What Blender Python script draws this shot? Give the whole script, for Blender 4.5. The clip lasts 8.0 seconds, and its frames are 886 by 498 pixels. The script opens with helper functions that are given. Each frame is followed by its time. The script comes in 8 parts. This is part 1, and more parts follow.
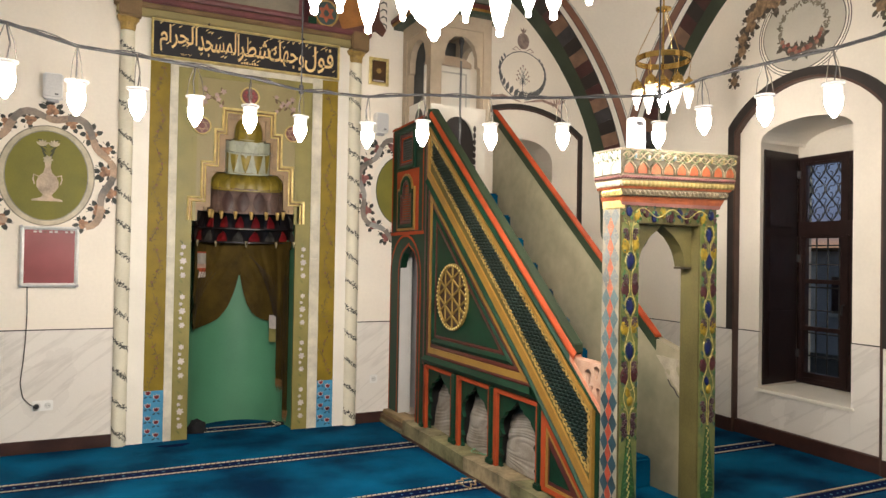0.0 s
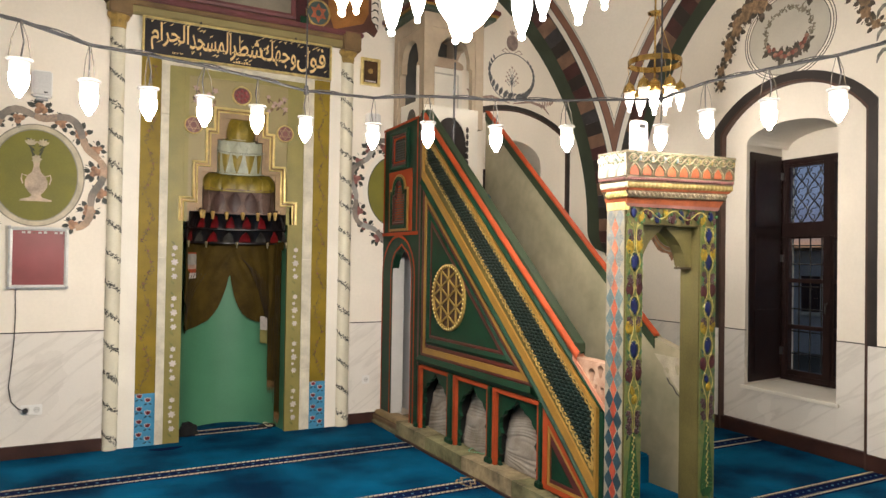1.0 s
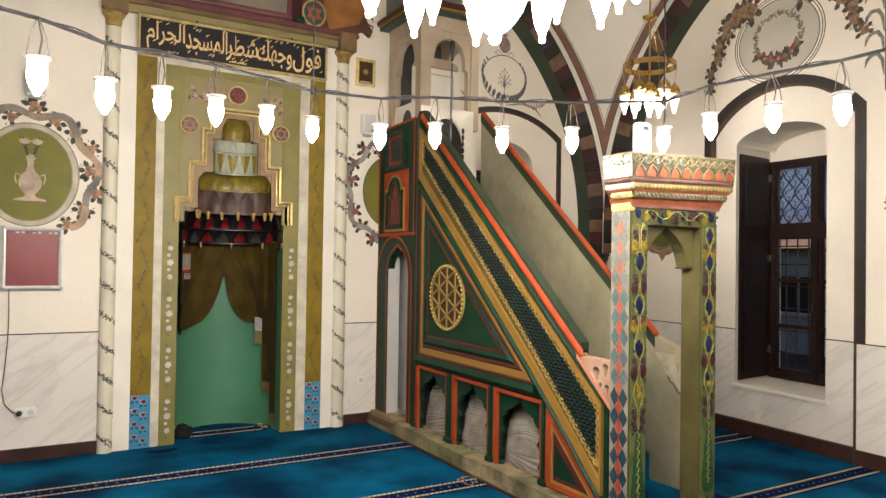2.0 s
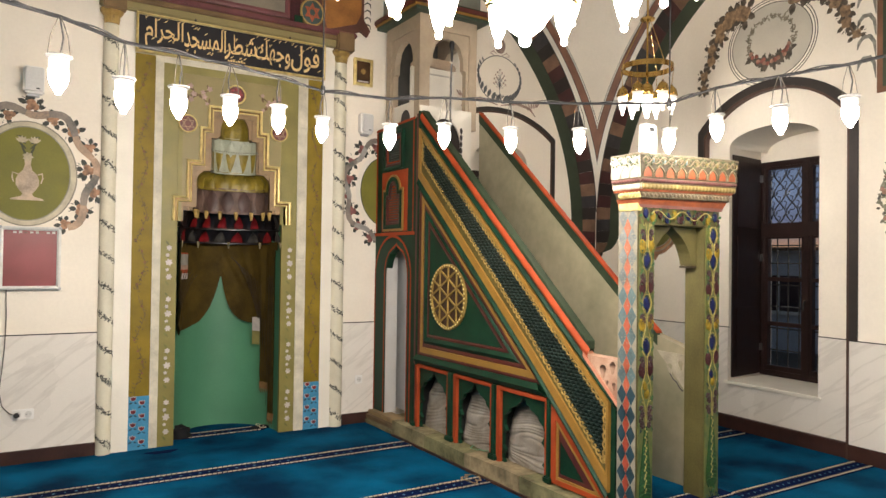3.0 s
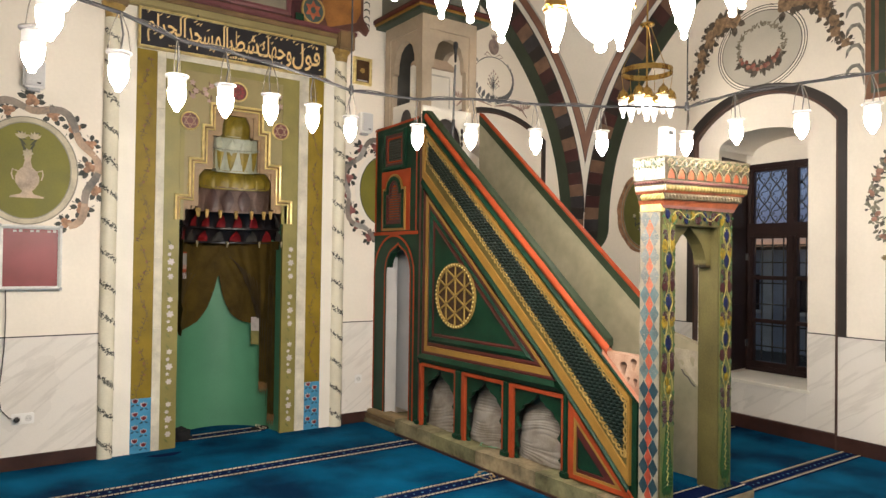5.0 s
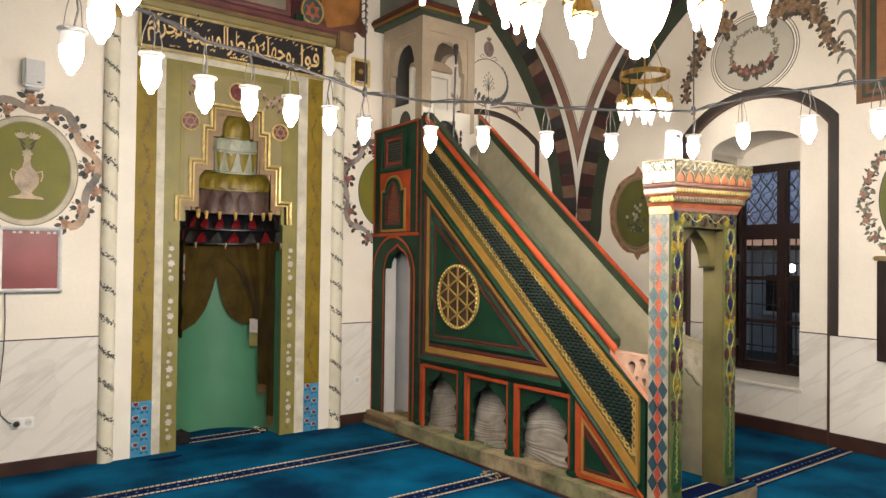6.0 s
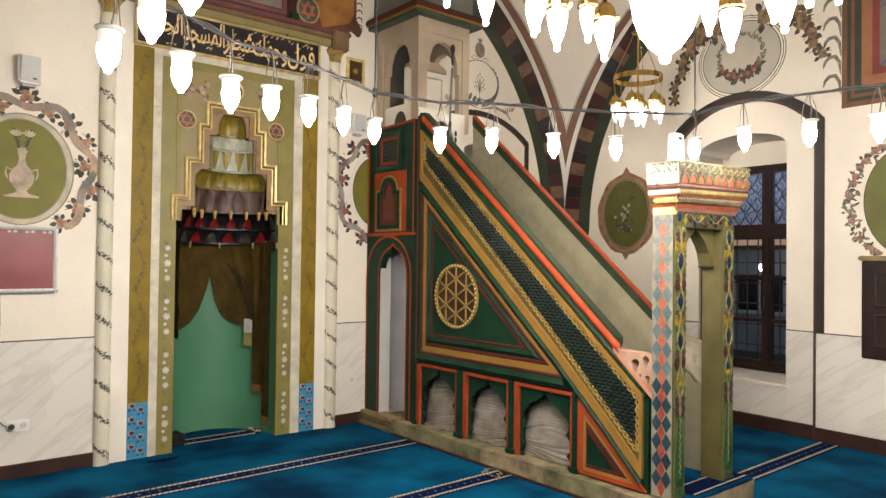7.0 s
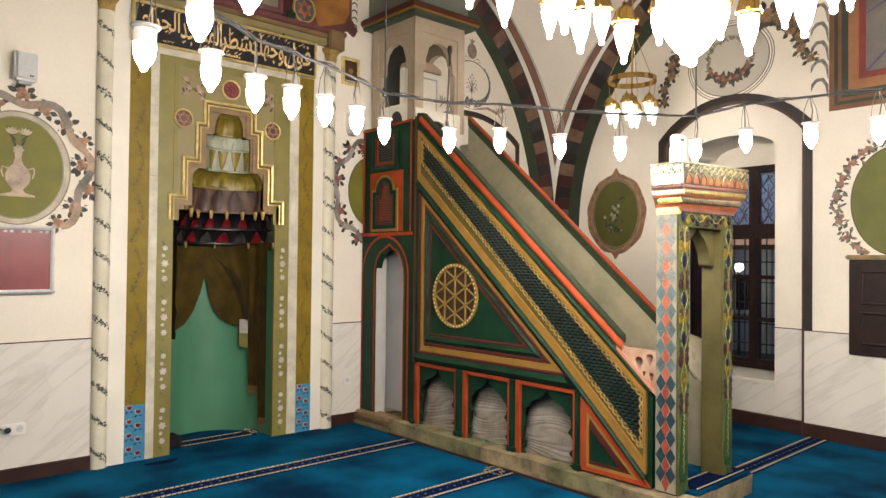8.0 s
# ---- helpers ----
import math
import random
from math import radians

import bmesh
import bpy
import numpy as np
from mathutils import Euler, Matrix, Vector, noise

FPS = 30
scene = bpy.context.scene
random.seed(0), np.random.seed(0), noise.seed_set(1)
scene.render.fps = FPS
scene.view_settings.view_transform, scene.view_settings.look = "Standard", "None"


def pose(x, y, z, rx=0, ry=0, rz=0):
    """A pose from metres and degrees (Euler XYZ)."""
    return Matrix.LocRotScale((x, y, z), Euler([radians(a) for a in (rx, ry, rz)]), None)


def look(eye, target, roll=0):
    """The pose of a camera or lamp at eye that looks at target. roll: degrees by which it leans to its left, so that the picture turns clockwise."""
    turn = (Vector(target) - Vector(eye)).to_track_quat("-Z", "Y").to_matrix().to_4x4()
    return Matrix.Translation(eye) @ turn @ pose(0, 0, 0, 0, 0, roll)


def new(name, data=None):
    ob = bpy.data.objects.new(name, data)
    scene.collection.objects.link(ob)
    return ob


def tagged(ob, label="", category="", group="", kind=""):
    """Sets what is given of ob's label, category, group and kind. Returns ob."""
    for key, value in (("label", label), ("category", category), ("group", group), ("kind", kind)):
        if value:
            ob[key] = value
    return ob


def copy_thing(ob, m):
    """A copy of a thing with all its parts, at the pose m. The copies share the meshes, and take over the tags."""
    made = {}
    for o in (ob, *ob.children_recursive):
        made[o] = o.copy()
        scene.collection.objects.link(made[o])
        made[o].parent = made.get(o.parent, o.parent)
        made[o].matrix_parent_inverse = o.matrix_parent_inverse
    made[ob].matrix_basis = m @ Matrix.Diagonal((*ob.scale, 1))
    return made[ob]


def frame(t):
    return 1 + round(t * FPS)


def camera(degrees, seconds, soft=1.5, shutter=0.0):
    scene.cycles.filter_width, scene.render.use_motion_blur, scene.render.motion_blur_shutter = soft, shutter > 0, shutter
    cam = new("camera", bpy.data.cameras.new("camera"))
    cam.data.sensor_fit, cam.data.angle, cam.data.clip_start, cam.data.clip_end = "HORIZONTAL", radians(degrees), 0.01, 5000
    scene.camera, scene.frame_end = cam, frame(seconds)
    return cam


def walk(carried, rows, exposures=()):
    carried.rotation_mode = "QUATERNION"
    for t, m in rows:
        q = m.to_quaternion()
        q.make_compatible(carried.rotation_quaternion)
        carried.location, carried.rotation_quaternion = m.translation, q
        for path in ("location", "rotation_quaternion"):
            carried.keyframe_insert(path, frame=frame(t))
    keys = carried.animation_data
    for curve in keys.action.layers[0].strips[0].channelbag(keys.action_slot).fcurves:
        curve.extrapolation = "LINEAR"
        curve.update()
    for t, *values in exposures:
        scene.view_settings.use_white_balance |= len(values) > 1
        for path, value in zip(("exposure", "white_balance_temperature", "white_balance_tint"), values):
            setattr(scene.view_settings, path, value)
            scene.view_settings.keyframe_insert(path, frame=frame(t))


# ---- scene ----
cam = camera(64.7, 8.0, soft=1.45)
PATH = [
    (0, (0.014, -0.114, 1.572), (0.891, 1.683, 1.6), 1.0),
    (0.5, (-0.071, -0.084, 1.571), (0.842, 1.696, 1.599), 0.9),
    (1, (-0.171, -0.043, 1.574), (0.779, 1.717, 1.603), 0.9),
    (1.5, (-0.252, -0.014, 1.568), (0.728, 1.729, 1.6), 0.9),
    (3, (-0.494, 0.083, 1.564), (0.562, 1.781, 1.596), 0.8),
    (3.5, (-0.567, 0.118, 1.568), (0.514, 1.8, 1.601), 0.8),
    (4, (-0.679, 0.173, 1.562), (0.432, 1.836, 1.596), 0.8),
    (4.5, (-0.772, 0.226, 1.559), (0.364, 1.872, 1.591), 0.8),
    (6, (-1.056, 0.388, 1.567), (0.161, 1.975, 1.599), 0.7),
    (6.5, (-1.151, 0.441, 1.564), (0.097, 2.004, 1.597), 0.7),
    (7, (-1.253, 0.504, 1.565), (0.029, 2.039, 1.597), 0.7),
    (7.5, (-1.333, 0.556, 1.564), (-0.024, 2.067, 1.596), 0.7),
    (8, (-1.429, 0.624, 1.557), (-0.09, 2.109, 1.591), 0.6),
]
walk(cam, [(t, look(eye, target, roll)) for t, eye, target, roll in PATH], exposures=[(0, 0.37), (8, 0.37)])

# ---- world and light ----
BULB, BOWL, DROP = 136.0, 56.0, 98.0   # emission of the glass of the lamps
world = bpy.data.worlds.new("dusk")
scene.world = world
world.use_nodes = True
wn = world.node_tree
sky = wn.nodes.new("ShaderNodeTexSky")
sky.sky_type, sky.sun_disc, sky.sun_elevation, sky.sun_rotation = "NISHITA", False, radians(1.0), radians(80)
wn.links.new(sky.outputs[0], wn.nodes["Background"].inputs[0])
wn.nodes["Background"].inputs[1].default_value = 0.15

# ---- materials ----
MATS = {}


def mat(name, rgb, rough=0.55, var=0.12, scale=6.0, bump=0.15, metal=0.0, fine=90.0, rgb2=None, spec=0.5, coat=0.0):
    """A painted, stone, wood or metal surface: base colour broken up at two scales, with fine relief."""
    if name in MATS:
        return MATS[name]
    m = bpy.data.materials.new(name)
    m.use_nodes = True
    nt = m.node_tree
    b = nt.nodes["Principled BSDF"]
    geo = nt.nodes.new("ShaderNodeNewGeometry")
    big = nt.nodes.new("ShaderNodeTexNoise")
    big.inputs["Scale"].default_value, big.inputs["Detail"].default_value = scale, 5.0
    small = nt.nodes.new("ShaderNodeTexNoise")
    small.inputs["Scale"].default_value, small.inputs["Detail"].default_value = fine, 3.0
    nt.links.new(geo.outputs["Position"], big.inputs["Vector"])
    nt.links.new(geo.outputs["Position"], small.inputs["Vector"])
    add = nt.nodes.new("ShaderNodeMath")
    add.operation = "MULTIPLY_ADD"
    add.inputs[1].default_value = 0.35
    nt.links.new(small.outputs["Fac"], add.inputs[0])
    nt.links.new(big.outputs["Fac"], add.inputs[2])
    ramp = nt.nodes.new("ShaderNodeMapRange")
    ramp.inputs[1].default_value, ramp.inputs[2].default_value = 0.4, 0.95
    nt.links.new(add.outputs[0], ramp.inputs[0])
    mix = nt.nodes.new("ShaderNodeMix")
    mix.data_type = "RGBA"
    lo = rgb2 or tuple(c * (1 - 2 * var) for c in rgb)
    mix.inputs[6].default_value, mix.inputs[7].default_value = (*lo, 1), (*(min(1, c * (1 + var)) for c in rgb), 1)
    nt.links.new(ramp.outputs[0], mix.inputs[0])
    nt.links.new(mix.outputs[2], b.inputs["Base Color"])
    rr = nt.nodes.new("ShaderNodeMapRange")
    rr.inputs[3].default_value, rr.inputs[4].default_value = max(0.03, rough - 0.1), min(1, rough + 0.12)
    nt.links.new(big.outputs["Fac"], rr.inputs[0])
    nt.links.new(rr.outputs[0], b.inputs["Roughness"])
    b.inputs["Metallic"].default_value = metal
    b.inputs["Specular IOR Level"].default_value = spec
    b.inputs["Coat Weight"].default_value = coat
    if bump:
        bp = nt.nodes.new("ShaderNodeBump")
        bp.inputs["Strength"].default_value, bp.inputs["Distance"].default_value = bump, 0.01
        nt.links.new(add.outputs[0], bp.inputs["Height"])
        nt.links.new(bp.outputs[0], b.inputs["Normal"])
    MATS[name] = m
    return m


def glow(name, rgb, strength):
    """Frosted lamp glass, lit from within."""
    m = bpy.data.materials.new(name)
    m.use_nodes = True
    b = m.node_tree.nodes["Principled BSDF"]
    b.inputs["Base Color"].default_value = (0.9, 0.88, 0.82, 1)
    b.inputs["Roughness"].default_value = 0.35
    b.inputs["Emission Color"].default_value, b.inputs["Emission Strength"].default_value = (*rgb, 1), strength
    return m


PLASTER = mat("cream_plaster", (0.87, 0.805, 0.70), 0.75, 0.05, 1.3, 0.12, fine=40)
WHITE = mat("white_paint", (0.82, 0.78, 0.69), 0.55, 0.05, 3, 0.1)
STONE = mat("painted_stone_strip", (0.62, 0.58, 0.47), 0.6, 0.16, 9, 0.2)
GREEN = mat("dark_green_paint", (0.0062, 0.038, 0.019), 0.5, 0.3, 5, 0.12, spec=0.22)
CORAL = mat("coral_paint", (0.36, 0.060, 0.018), 0.65, 0.16, 7, 0.12, spec=0.2)
OCHRE = mat("ochre_paint", (0.306, 0.1665, 0.0306), 0.45, 0.15, 6, 0.12)
MAROON = mat("maroon_paint", (0.085, 0.014, 0.012), 0.45, 0.2, 6, 0.12)
OLIVE = mat("olive_ochre_paint", (0.24, 0.165, 0.012), 0.55, 0.16, 5, 0.1, spec=0.3)
FIELD = mat("grey_olive_paint", (0.2697, 0.2213, 0.093), 0.5, 0.1, 4, 0.1)
LEAFG = mat("light_olive_green_paint", (0.2322, 0.1998, 0.054), 0.5, 0.12, 5, 0.1)
NICHE = mat("sea_green_paint", (0.07998, 0.2437, 0.1395), 0.5, 0.1, 2, 0.08)
DRAPE = mat("brown_olive_drape", (0.070, 0.045, 0.008), 0.75, 0.25, 7, 0.25, spec=0.15)
GOLD = mat("gold_leaf", (0.92, 0.70, 0.30), 0.34, 0.2, 18, 0.2, metal=0.6)
BRASS = mat("polished_brass", (0.78, 0.53, 0.18), 0.2, 0.1, 12, 0.05, metal=1.0)
BROWN = mat("brown_band_paint", (0.20, 0.085, 0.045), 0.55, 0.15, 6, 0.1)
DARK = mat("dark_band_paint", (0.028, 0.022, 0.02), 0.5, 0.2, 6, 0.1)
TAN = mat("tan_band_paint", (0.23, 0.135, 0.088), 0.55, 0.25, 6, 0.1)
ARCHG = mat("arch_green_paint", (0.040, 0.056, 0.034), 0.55, 0.2, 4, 0.1)
WOOD = mat("dark_stained_wood", (0.022, 0.0095, 0.0085), 0.45, 0.3, 8, 0.2, spec=0.35)
SKIRT = mat("brown_skirting", (0.045, 0.017, 0.012), 0.45, 0.25, 7, 0.15)
BLACK = mat("black_iron", (0.02, 0.02, 0.022), 0.5, 0.2, 20, 0.1)
CANOPYP = mat("canopy_beige", (0.45, 0.365, 0.265), 0.55, 0.12, 2.6, 0.1, fine=22)
BEIGE = mat("beige_marbled_paint", (0.336, 0.2898, 0.1974), 0.5, 0.15, 2.2, 0.1, fine=16, rgb2=(0.20, 0.195, 0.125))
LIME = mat("weathered_limestone", (0.2622, 0.23, 0.1334), 0.85, 0.38, 4, 0.6, fine=30, spec=0.25)
BLUEP = mat("deep_blue_paint", (0.004, 0.009, 0.062), 0.55, 0.35, 40, 0.5, spec=0.3)
YELP = mat("yellow_paint", (0.29, 0.20, 0.018), 0.55, 0.3, 40, 0.5, spec=0.3)
WINE = mat("wine_paint", (0.052, 0.011, 0.014), 0.55, 0.3, 40, 0.5, spec=0.3)
VINEG = mat("vine_green_paint", (0.03, 0.105, 0.03), 0.42, 0.3, 14, 0.15)
GREYB = mat("grey_blue_paint", (0.16, 0.24, 0.27), 0.5, 0.25, 10, 0.15)
TILEB = mat("blue_tile_paint", (0.06, 0.27, 0.46), 0.35, 0.15, 10, 0.1)
PLASTIC = mat("white_plastic", (0.80, 0.79, 0.76), 0.35, 0.03, 5, 0.02)
GREYP = mat("grey_grille", (0.42, 0.42, 0.43), 0.5, 0.06, 60, 0.1)
BULBG = glow("bulb_glass", (1.0, 0.90, 0.80), BULB)
BOWLG = glow("bowl_glass", (1.0, 0.90, 0.80), BOWL)
DROPG = glow("drop_glass", (1.0, 0.90, 0.80), DROP)
SDROPG = glow("small_drop_glass", (0.99, 0.90, 0.79), 3.2)
COLLAR = glow("dim_glass_collar", (1.0, 0.93, 0.84), 0.5)
COLLAR.node_tree.nodes["Principled BSDF"].inputs["Base Color"].default_value = (0.34, 0.32, 0.29, 1)


def marble_material():
    """White marble slabs with soft grey diagonal veins."""
    m = mat("veined_white_marble", (0.78, 0.74, 0.68), 0.28, 0.04, 1.5, 0.03)
    nt = m.node_tree
    b = nt.nodes["Principled BSDF"]
    old = b.inputs["Base Color"].links[0].from_socket
    geo = nt.nodes.new("ShaderNodeNewGeometry")
    sep = nt.nodes.new("ShaderNodeSeparateXYZ")
    nt.links.new(geo.outputs["Position"], sep.inputs[0])
    along = nt.nodes.new("ShaderNodeMath")      # distance along either wall
    along.operation = "SUBTRACT"
    nt.links.new(sep.outputs[0], along.inputs[0])
    nt.links.new(sep.outputs[1], along.inputs[1])
    comb = nt.nodes.new("ShaderNodeCombineXYZ")
    nt.links.new(along.outputs[0], comb.inputs[0])
    nt.links.new(sep.outputs[2], comb.inputs[1])
    mp = nt.nodes.new("ShaderNodeMapping")
    mp.vector_type = "TEXTURE"
    mp.inputs["Rotation"].default_value = (0, 0, radians(36))
    mp.inputs["Scale"].default_value = (1.9, 0.24, 1.0)
    nt.links.new(comb.outputs[0], mp.inputs["Vector"])
    n = nt.nodes.new("ShaderNodeTexNoise")
    n.inputs["Scale"].default_value, n.inputs["Detail"].default_value, n.inputs["Distortion"].default_value = 1.7, 5, 0.25
    nt.links.new(mp.outputs[0], n.inputs["Vector"])
    r = nt.nodes.new("ShaderNodeValToRGB")
    r.color_ramp.elements[0].position, r.color_ramp.elements[0].color = 0.455, (1, 1, 1, 1)
    r.color_ramp.elements[1].position, r.color_ramp.elements[1].color = 0.545, (1, 1, 1, 1)
    e = r.color_ramp.elements.new(0.5)
    e.color = (0.80, 0.79, 0.78, 1)
    nt.links.new(n.outputs["Fac"], r.inputs[0])
    mx = nt.nodes.new("ShaderNodeMix")
    mx.data_type, mx.blend_type = "RGBA", "MULTIPLY"
    mx.inputs[0].default_value = 0.6
    nt.links.new(old, mx.inputs[6])
    nt.links.new(r.outputs[0], mx.inputs[7])
    nt.links.new(mx.outputs[2], b.inputs["Base Color"])
    return m


VOUSR = mat("dark_maroon_band", (0.070, 0.024, 0.024), 0.5, 0.25, 6, 0.1)
MARBLE = marble_material()


def carpet_material(name, rgb, lo, fine=260):
    """Cut-pile wool: soft cloudy shade of trodden pile and a fine tufted relief."""
    m = mat(name, rgb, 0.92, 0.2, 1.6, 0.6, fine=fine, rgb2=lo, spec=0.05)
    b = m.node_tree.nodes["Principled BSDF"]
    b.inputs["Sheen Weight"].default_value = 0.0
    clouds = [n for n in m.node_tree.nodes if n.type == "MAP_RANGE"][0]
    clouds.inputs[1].default_value, clouds.inputs[2].default_value = 0.52, 0.86
    b.inputs["Sheen Tint"].default_value = (0.1, 0.4, 0.8, 1)
    return m


CARPET = carpet_material("blue_carpet", (0.0015, 0.088, 0.182), (0.0005, 0.016, 0.048))
NAVY = carpet_material("navy_carpet", (0.003, 0.012, 0.060), (0.002, 0.006, 0.03))
CREAMC = carpet_material("cream_carpet", (0.55, 0.48, 0.36), (0.36, 0.31, 0.23))

# ---- mesh helpers ----
def thing(name, label, category, group="", kind="", at=(0, 0, 0)):
    """An Empty that carries the parts of one thing."""
    ob = new(name)
    ob.location = at
    ob.empty_display_size = 0.1
    return tagged(ob, label, category, group, kind)


def finish(name, bm, material, smooth=False):
    bmesh.ops.recalc_face_normals(bm, faces=bm.faces)
    me = bpy.data.meshes.new(name)
    bm.to_mesh(me)
    bm.free()
    me.materials.append(material)
    if smooth:
        for p in me.polygons:
            p.use_smooth = True
    return me


def part(name, bm, material, parent, label="", smooth=False):
    """One mesh under a thing or a part; its vertices are in world places."""
    ob = new(name, finish(name, bm, material, smooth))
    ob.parent = parent
    if parent.parent is None:
        ob.matrix_parent_inverse = Matrix.Translation(parent.location).inverted()
    return tagged(ob, label)


def solo(name, bm, material, label, category, group="", kind="", smooth=False):
    """A thing that is one mesh."""
    return tagged(new(name, finish(name, bm, material, smooth)), label, category, group, kind)


def fQ(u, v, w):      # on the qibla wall: along it, up, out into the room
    return (u, 6.2 - w, v)


TANR = 0.05           # how far the window wall turns from square


def fR(u, v, w):      # on the window wall
    return (5.14 + TANR * u - w, u, v)


def fM(u, v, w):      # on the side of the pulpit
    return (2.53 - w, u, v)


def fG(u, v, w):      # on the front of the pulpit's gate
    return (u, 2.846 - w, v)


def fL(u, v, w):      # on the flank of the gate
    return (2.523 - w, u, v)


def ext(bm, pts, f, w0, w1):
    """A slab: a polygon in a wall's plane, from depth w0 to w1."""
    a = [bm.verts.new(f(u, v, w0)) for u, v in pts]
    b = [bm.verts.new(f(u, v, w1)) for u, v in pts]
    n = len(pts)
    bm.faces.new(a)
    bm.faces.new(b)
    for i in range(n):
        bm.faces.new((a[i], a[(i + 1) % n], b[(i + 1) % n], b[i]))
    return bm


def slab(pts, f, w0, w1):
    return ext(bmesh.new(), pts, f, w0, w1)


def rect(u0, u1, v0, v1):
    return [(u0, v0), (u1, v0), (u1, v1), (u0, v1)]


def box(bm, x0, x1, y0, y1, z0, z1):
    return ext(bm, rect(x0, x1, y0, y1), lambda u, v, w: (u, v, w), z0, z1)


def bevelled(bm, d=0.006, n=2):
    bmesh.ops.bevel(bm, geom=bm.edges[:], offset=d, segments=n, affect="EDGES", clamp_overlap=True)
    return bm


def bbox(x0, x1, y0, y1, z0, z1, d=0.006):
    return bevelled(box(bmesh.new(), x0, x1, y0, y1, z0, z1), d)


def inset(pts, d):
    """The polygon moved inwards by d, with mitred corners."""
    area = sum(pts[i][0] * pts[(i + 1) % len(pts)][1] - pts[(i + 1) % len(pts)][0] * pts[i][1] for i in range(len(pts)))
    s = 1 if area > 0 else -1
    out, n = [], len(pts)
    for i in range(n):
        p, q, r = Vector(pts[i - 1]), Vector(pts[i]), Vector(pts[(i + 1) % n])
        a, b = (q - p).normalized(), (r - q).normalized()
        na, nb = Vector((-a.y, a.x)) * s, Vector((-b.y, b.x)) * s
        k = na + nb
        out.append(tuple(q + k * (d / max(0.25, k.dot(na)))))
    return out


def inset_each(pts, ds):
    """The polygon moved inwards by a distance of its own for each edge."""
    area = sum(pts[i][0] * pts[(i + 1) % len(pts)][1] - pts[(i + 1) % len(pts)][0] * pts[i][1] for i in range(len(pts)))
    s, n, lines = (1 if area > 0 else -1), len(pts), []
    for i in range(n):
        p, q = Vector(pts[i]), Vector(pts[(i + 1) % n])
        d = (q - p).normalized()
        lines.append((p + Vector((-d.y, d.x)) * s * ds[i], d))
    out = []
    for i in range(n):
        (p, d), (q, e) = lines[i - 1], lines[i]
        t = ((q - p).x * e.y - (q - p).y * e.x) / (d.x * e.y - d.y * e.x)
        out.append(tuple(p + d * t))
    return out


def pierced(outer, holes, f, w0, w1):
    """A plate with holes cut right through it."""
    bm = bmesh.new()
    for w in (w0, w1):
        edges = []
        for loop in (outer, *holes):
            vs = [bm.verts.new(f(*p, w)) for p in loop]
            edges += [bm.edges.new((vs[i], vs[(i + 1) % len(vs)])) for i in range(len(vs))]
        bmesh.ops.triangle_fill(bm, use_beauty=True, use_dissolve=False, edges=edges)
    for loop in (outer, *holes):
        n = len(loop)
        a, b = [bm.verts.new(f(*p, w0)) for p in loop], [bm.verts.new(f(*p, w1)) for p in loop]
        for i in range(n):
            bm.faces.new((a[i], a[(i + 1) % n], b[(i + 1) % n], b[i]))
    bmesh.ops.remove_doubles(bm, verts=bm.verts[:], dist=0.0001)
    return bm


def band(bm, outer, inner, f, w0, w1, closed=True, crown=0.0):
    """A frame between two loops of as many points; crown rounds its top."""
    n = len(outer)
    mid = [((a[0] + b[0]) / 2, (a[1] + b[1]) / 2) for a, b in zip(outer, inner)]
    A = [bm.verts.new(f(*p, w0)) for p in outer]
    B = [bm.verts.new(f(*p, w1)) for p in outer]
    C = [bm.verts.new(f(*p, w1 + crown)) for p in mid]
    D = [bm.verts.new(f(*p, w1)) for p in inner]
    E = [bm.verts.new(f(*p, w0)) for p in inner]
    for i in range(n if closed else n - 1):
        j = (i + 1) % n
        for P, Q in ((A, B), (B, C), (C, D), (D, E)):
            bm.faces.new((P[i], P[j], Q[j], Q[i]))
    return bm


def frame_band(pts, d, f, w0, w1, crown=0.0):
    return band(bmesh.new(), pts, inset(pts, d), f, w0, w1, True, crown)


def lathe(bm, profile, at=(0, 0, 0), n=20, cap=True):
    """A turned form: profile of (radius, height), round a vertical axis."""
    rings = []
    for r, z in profile:
        rings.append([bm.verts.new((at[0] + r * math.cos(2 * math.pi * i / n), at[1] + r * math.sin(2 * math.pi * i / n), at[2] + z)) for i in range(n)])
    for a, b in zip(rings, rings[1:]):
        for i in range(n):
            bm.faces.new((a[i], a[(i + 1) % n], b[(i + 1) % n], b[i]))
    if cap:
        bm.faces.new(rings[0])
        bm.faces.new(rings[-1])
    return bm


def tube(bm, pts, r, n=6, taper=1.0):
    """A round bar along points."""
    pts = [Vector(p) for p in pts]
    rings = []
    for i, p in enumerate(pts):
        d = (pts[min(i + 1, len(pts) - 1)] - pts[max(i - 1, 0)]).normalized()
        up = Vector((0, 0, 1)) if abs(d.z) < 0.9 else Vector((1, 0, 0))
        a = d.cross(up).normalized()
        b = d.cross(a)
        k = r * (1 + (taper - 1) * i / max(1, len(pts) - 1))
        rings.append([bm.verts.new(p + a * (k * math.cos(2 * math.pi * j / n)) + b * (k * math.sin(2 * math.pi * j / n))) for j in range(n)])
    for x, y in zip(rings, rings[1:]):
        for j in range(n):
            bm.faces.new((x[j], x[(j + 1) % n], y[(j + 1) % n], y[j]))
    bm.faces.new(rings[0])
    bm.faces.new(rings[-1])
    return bm


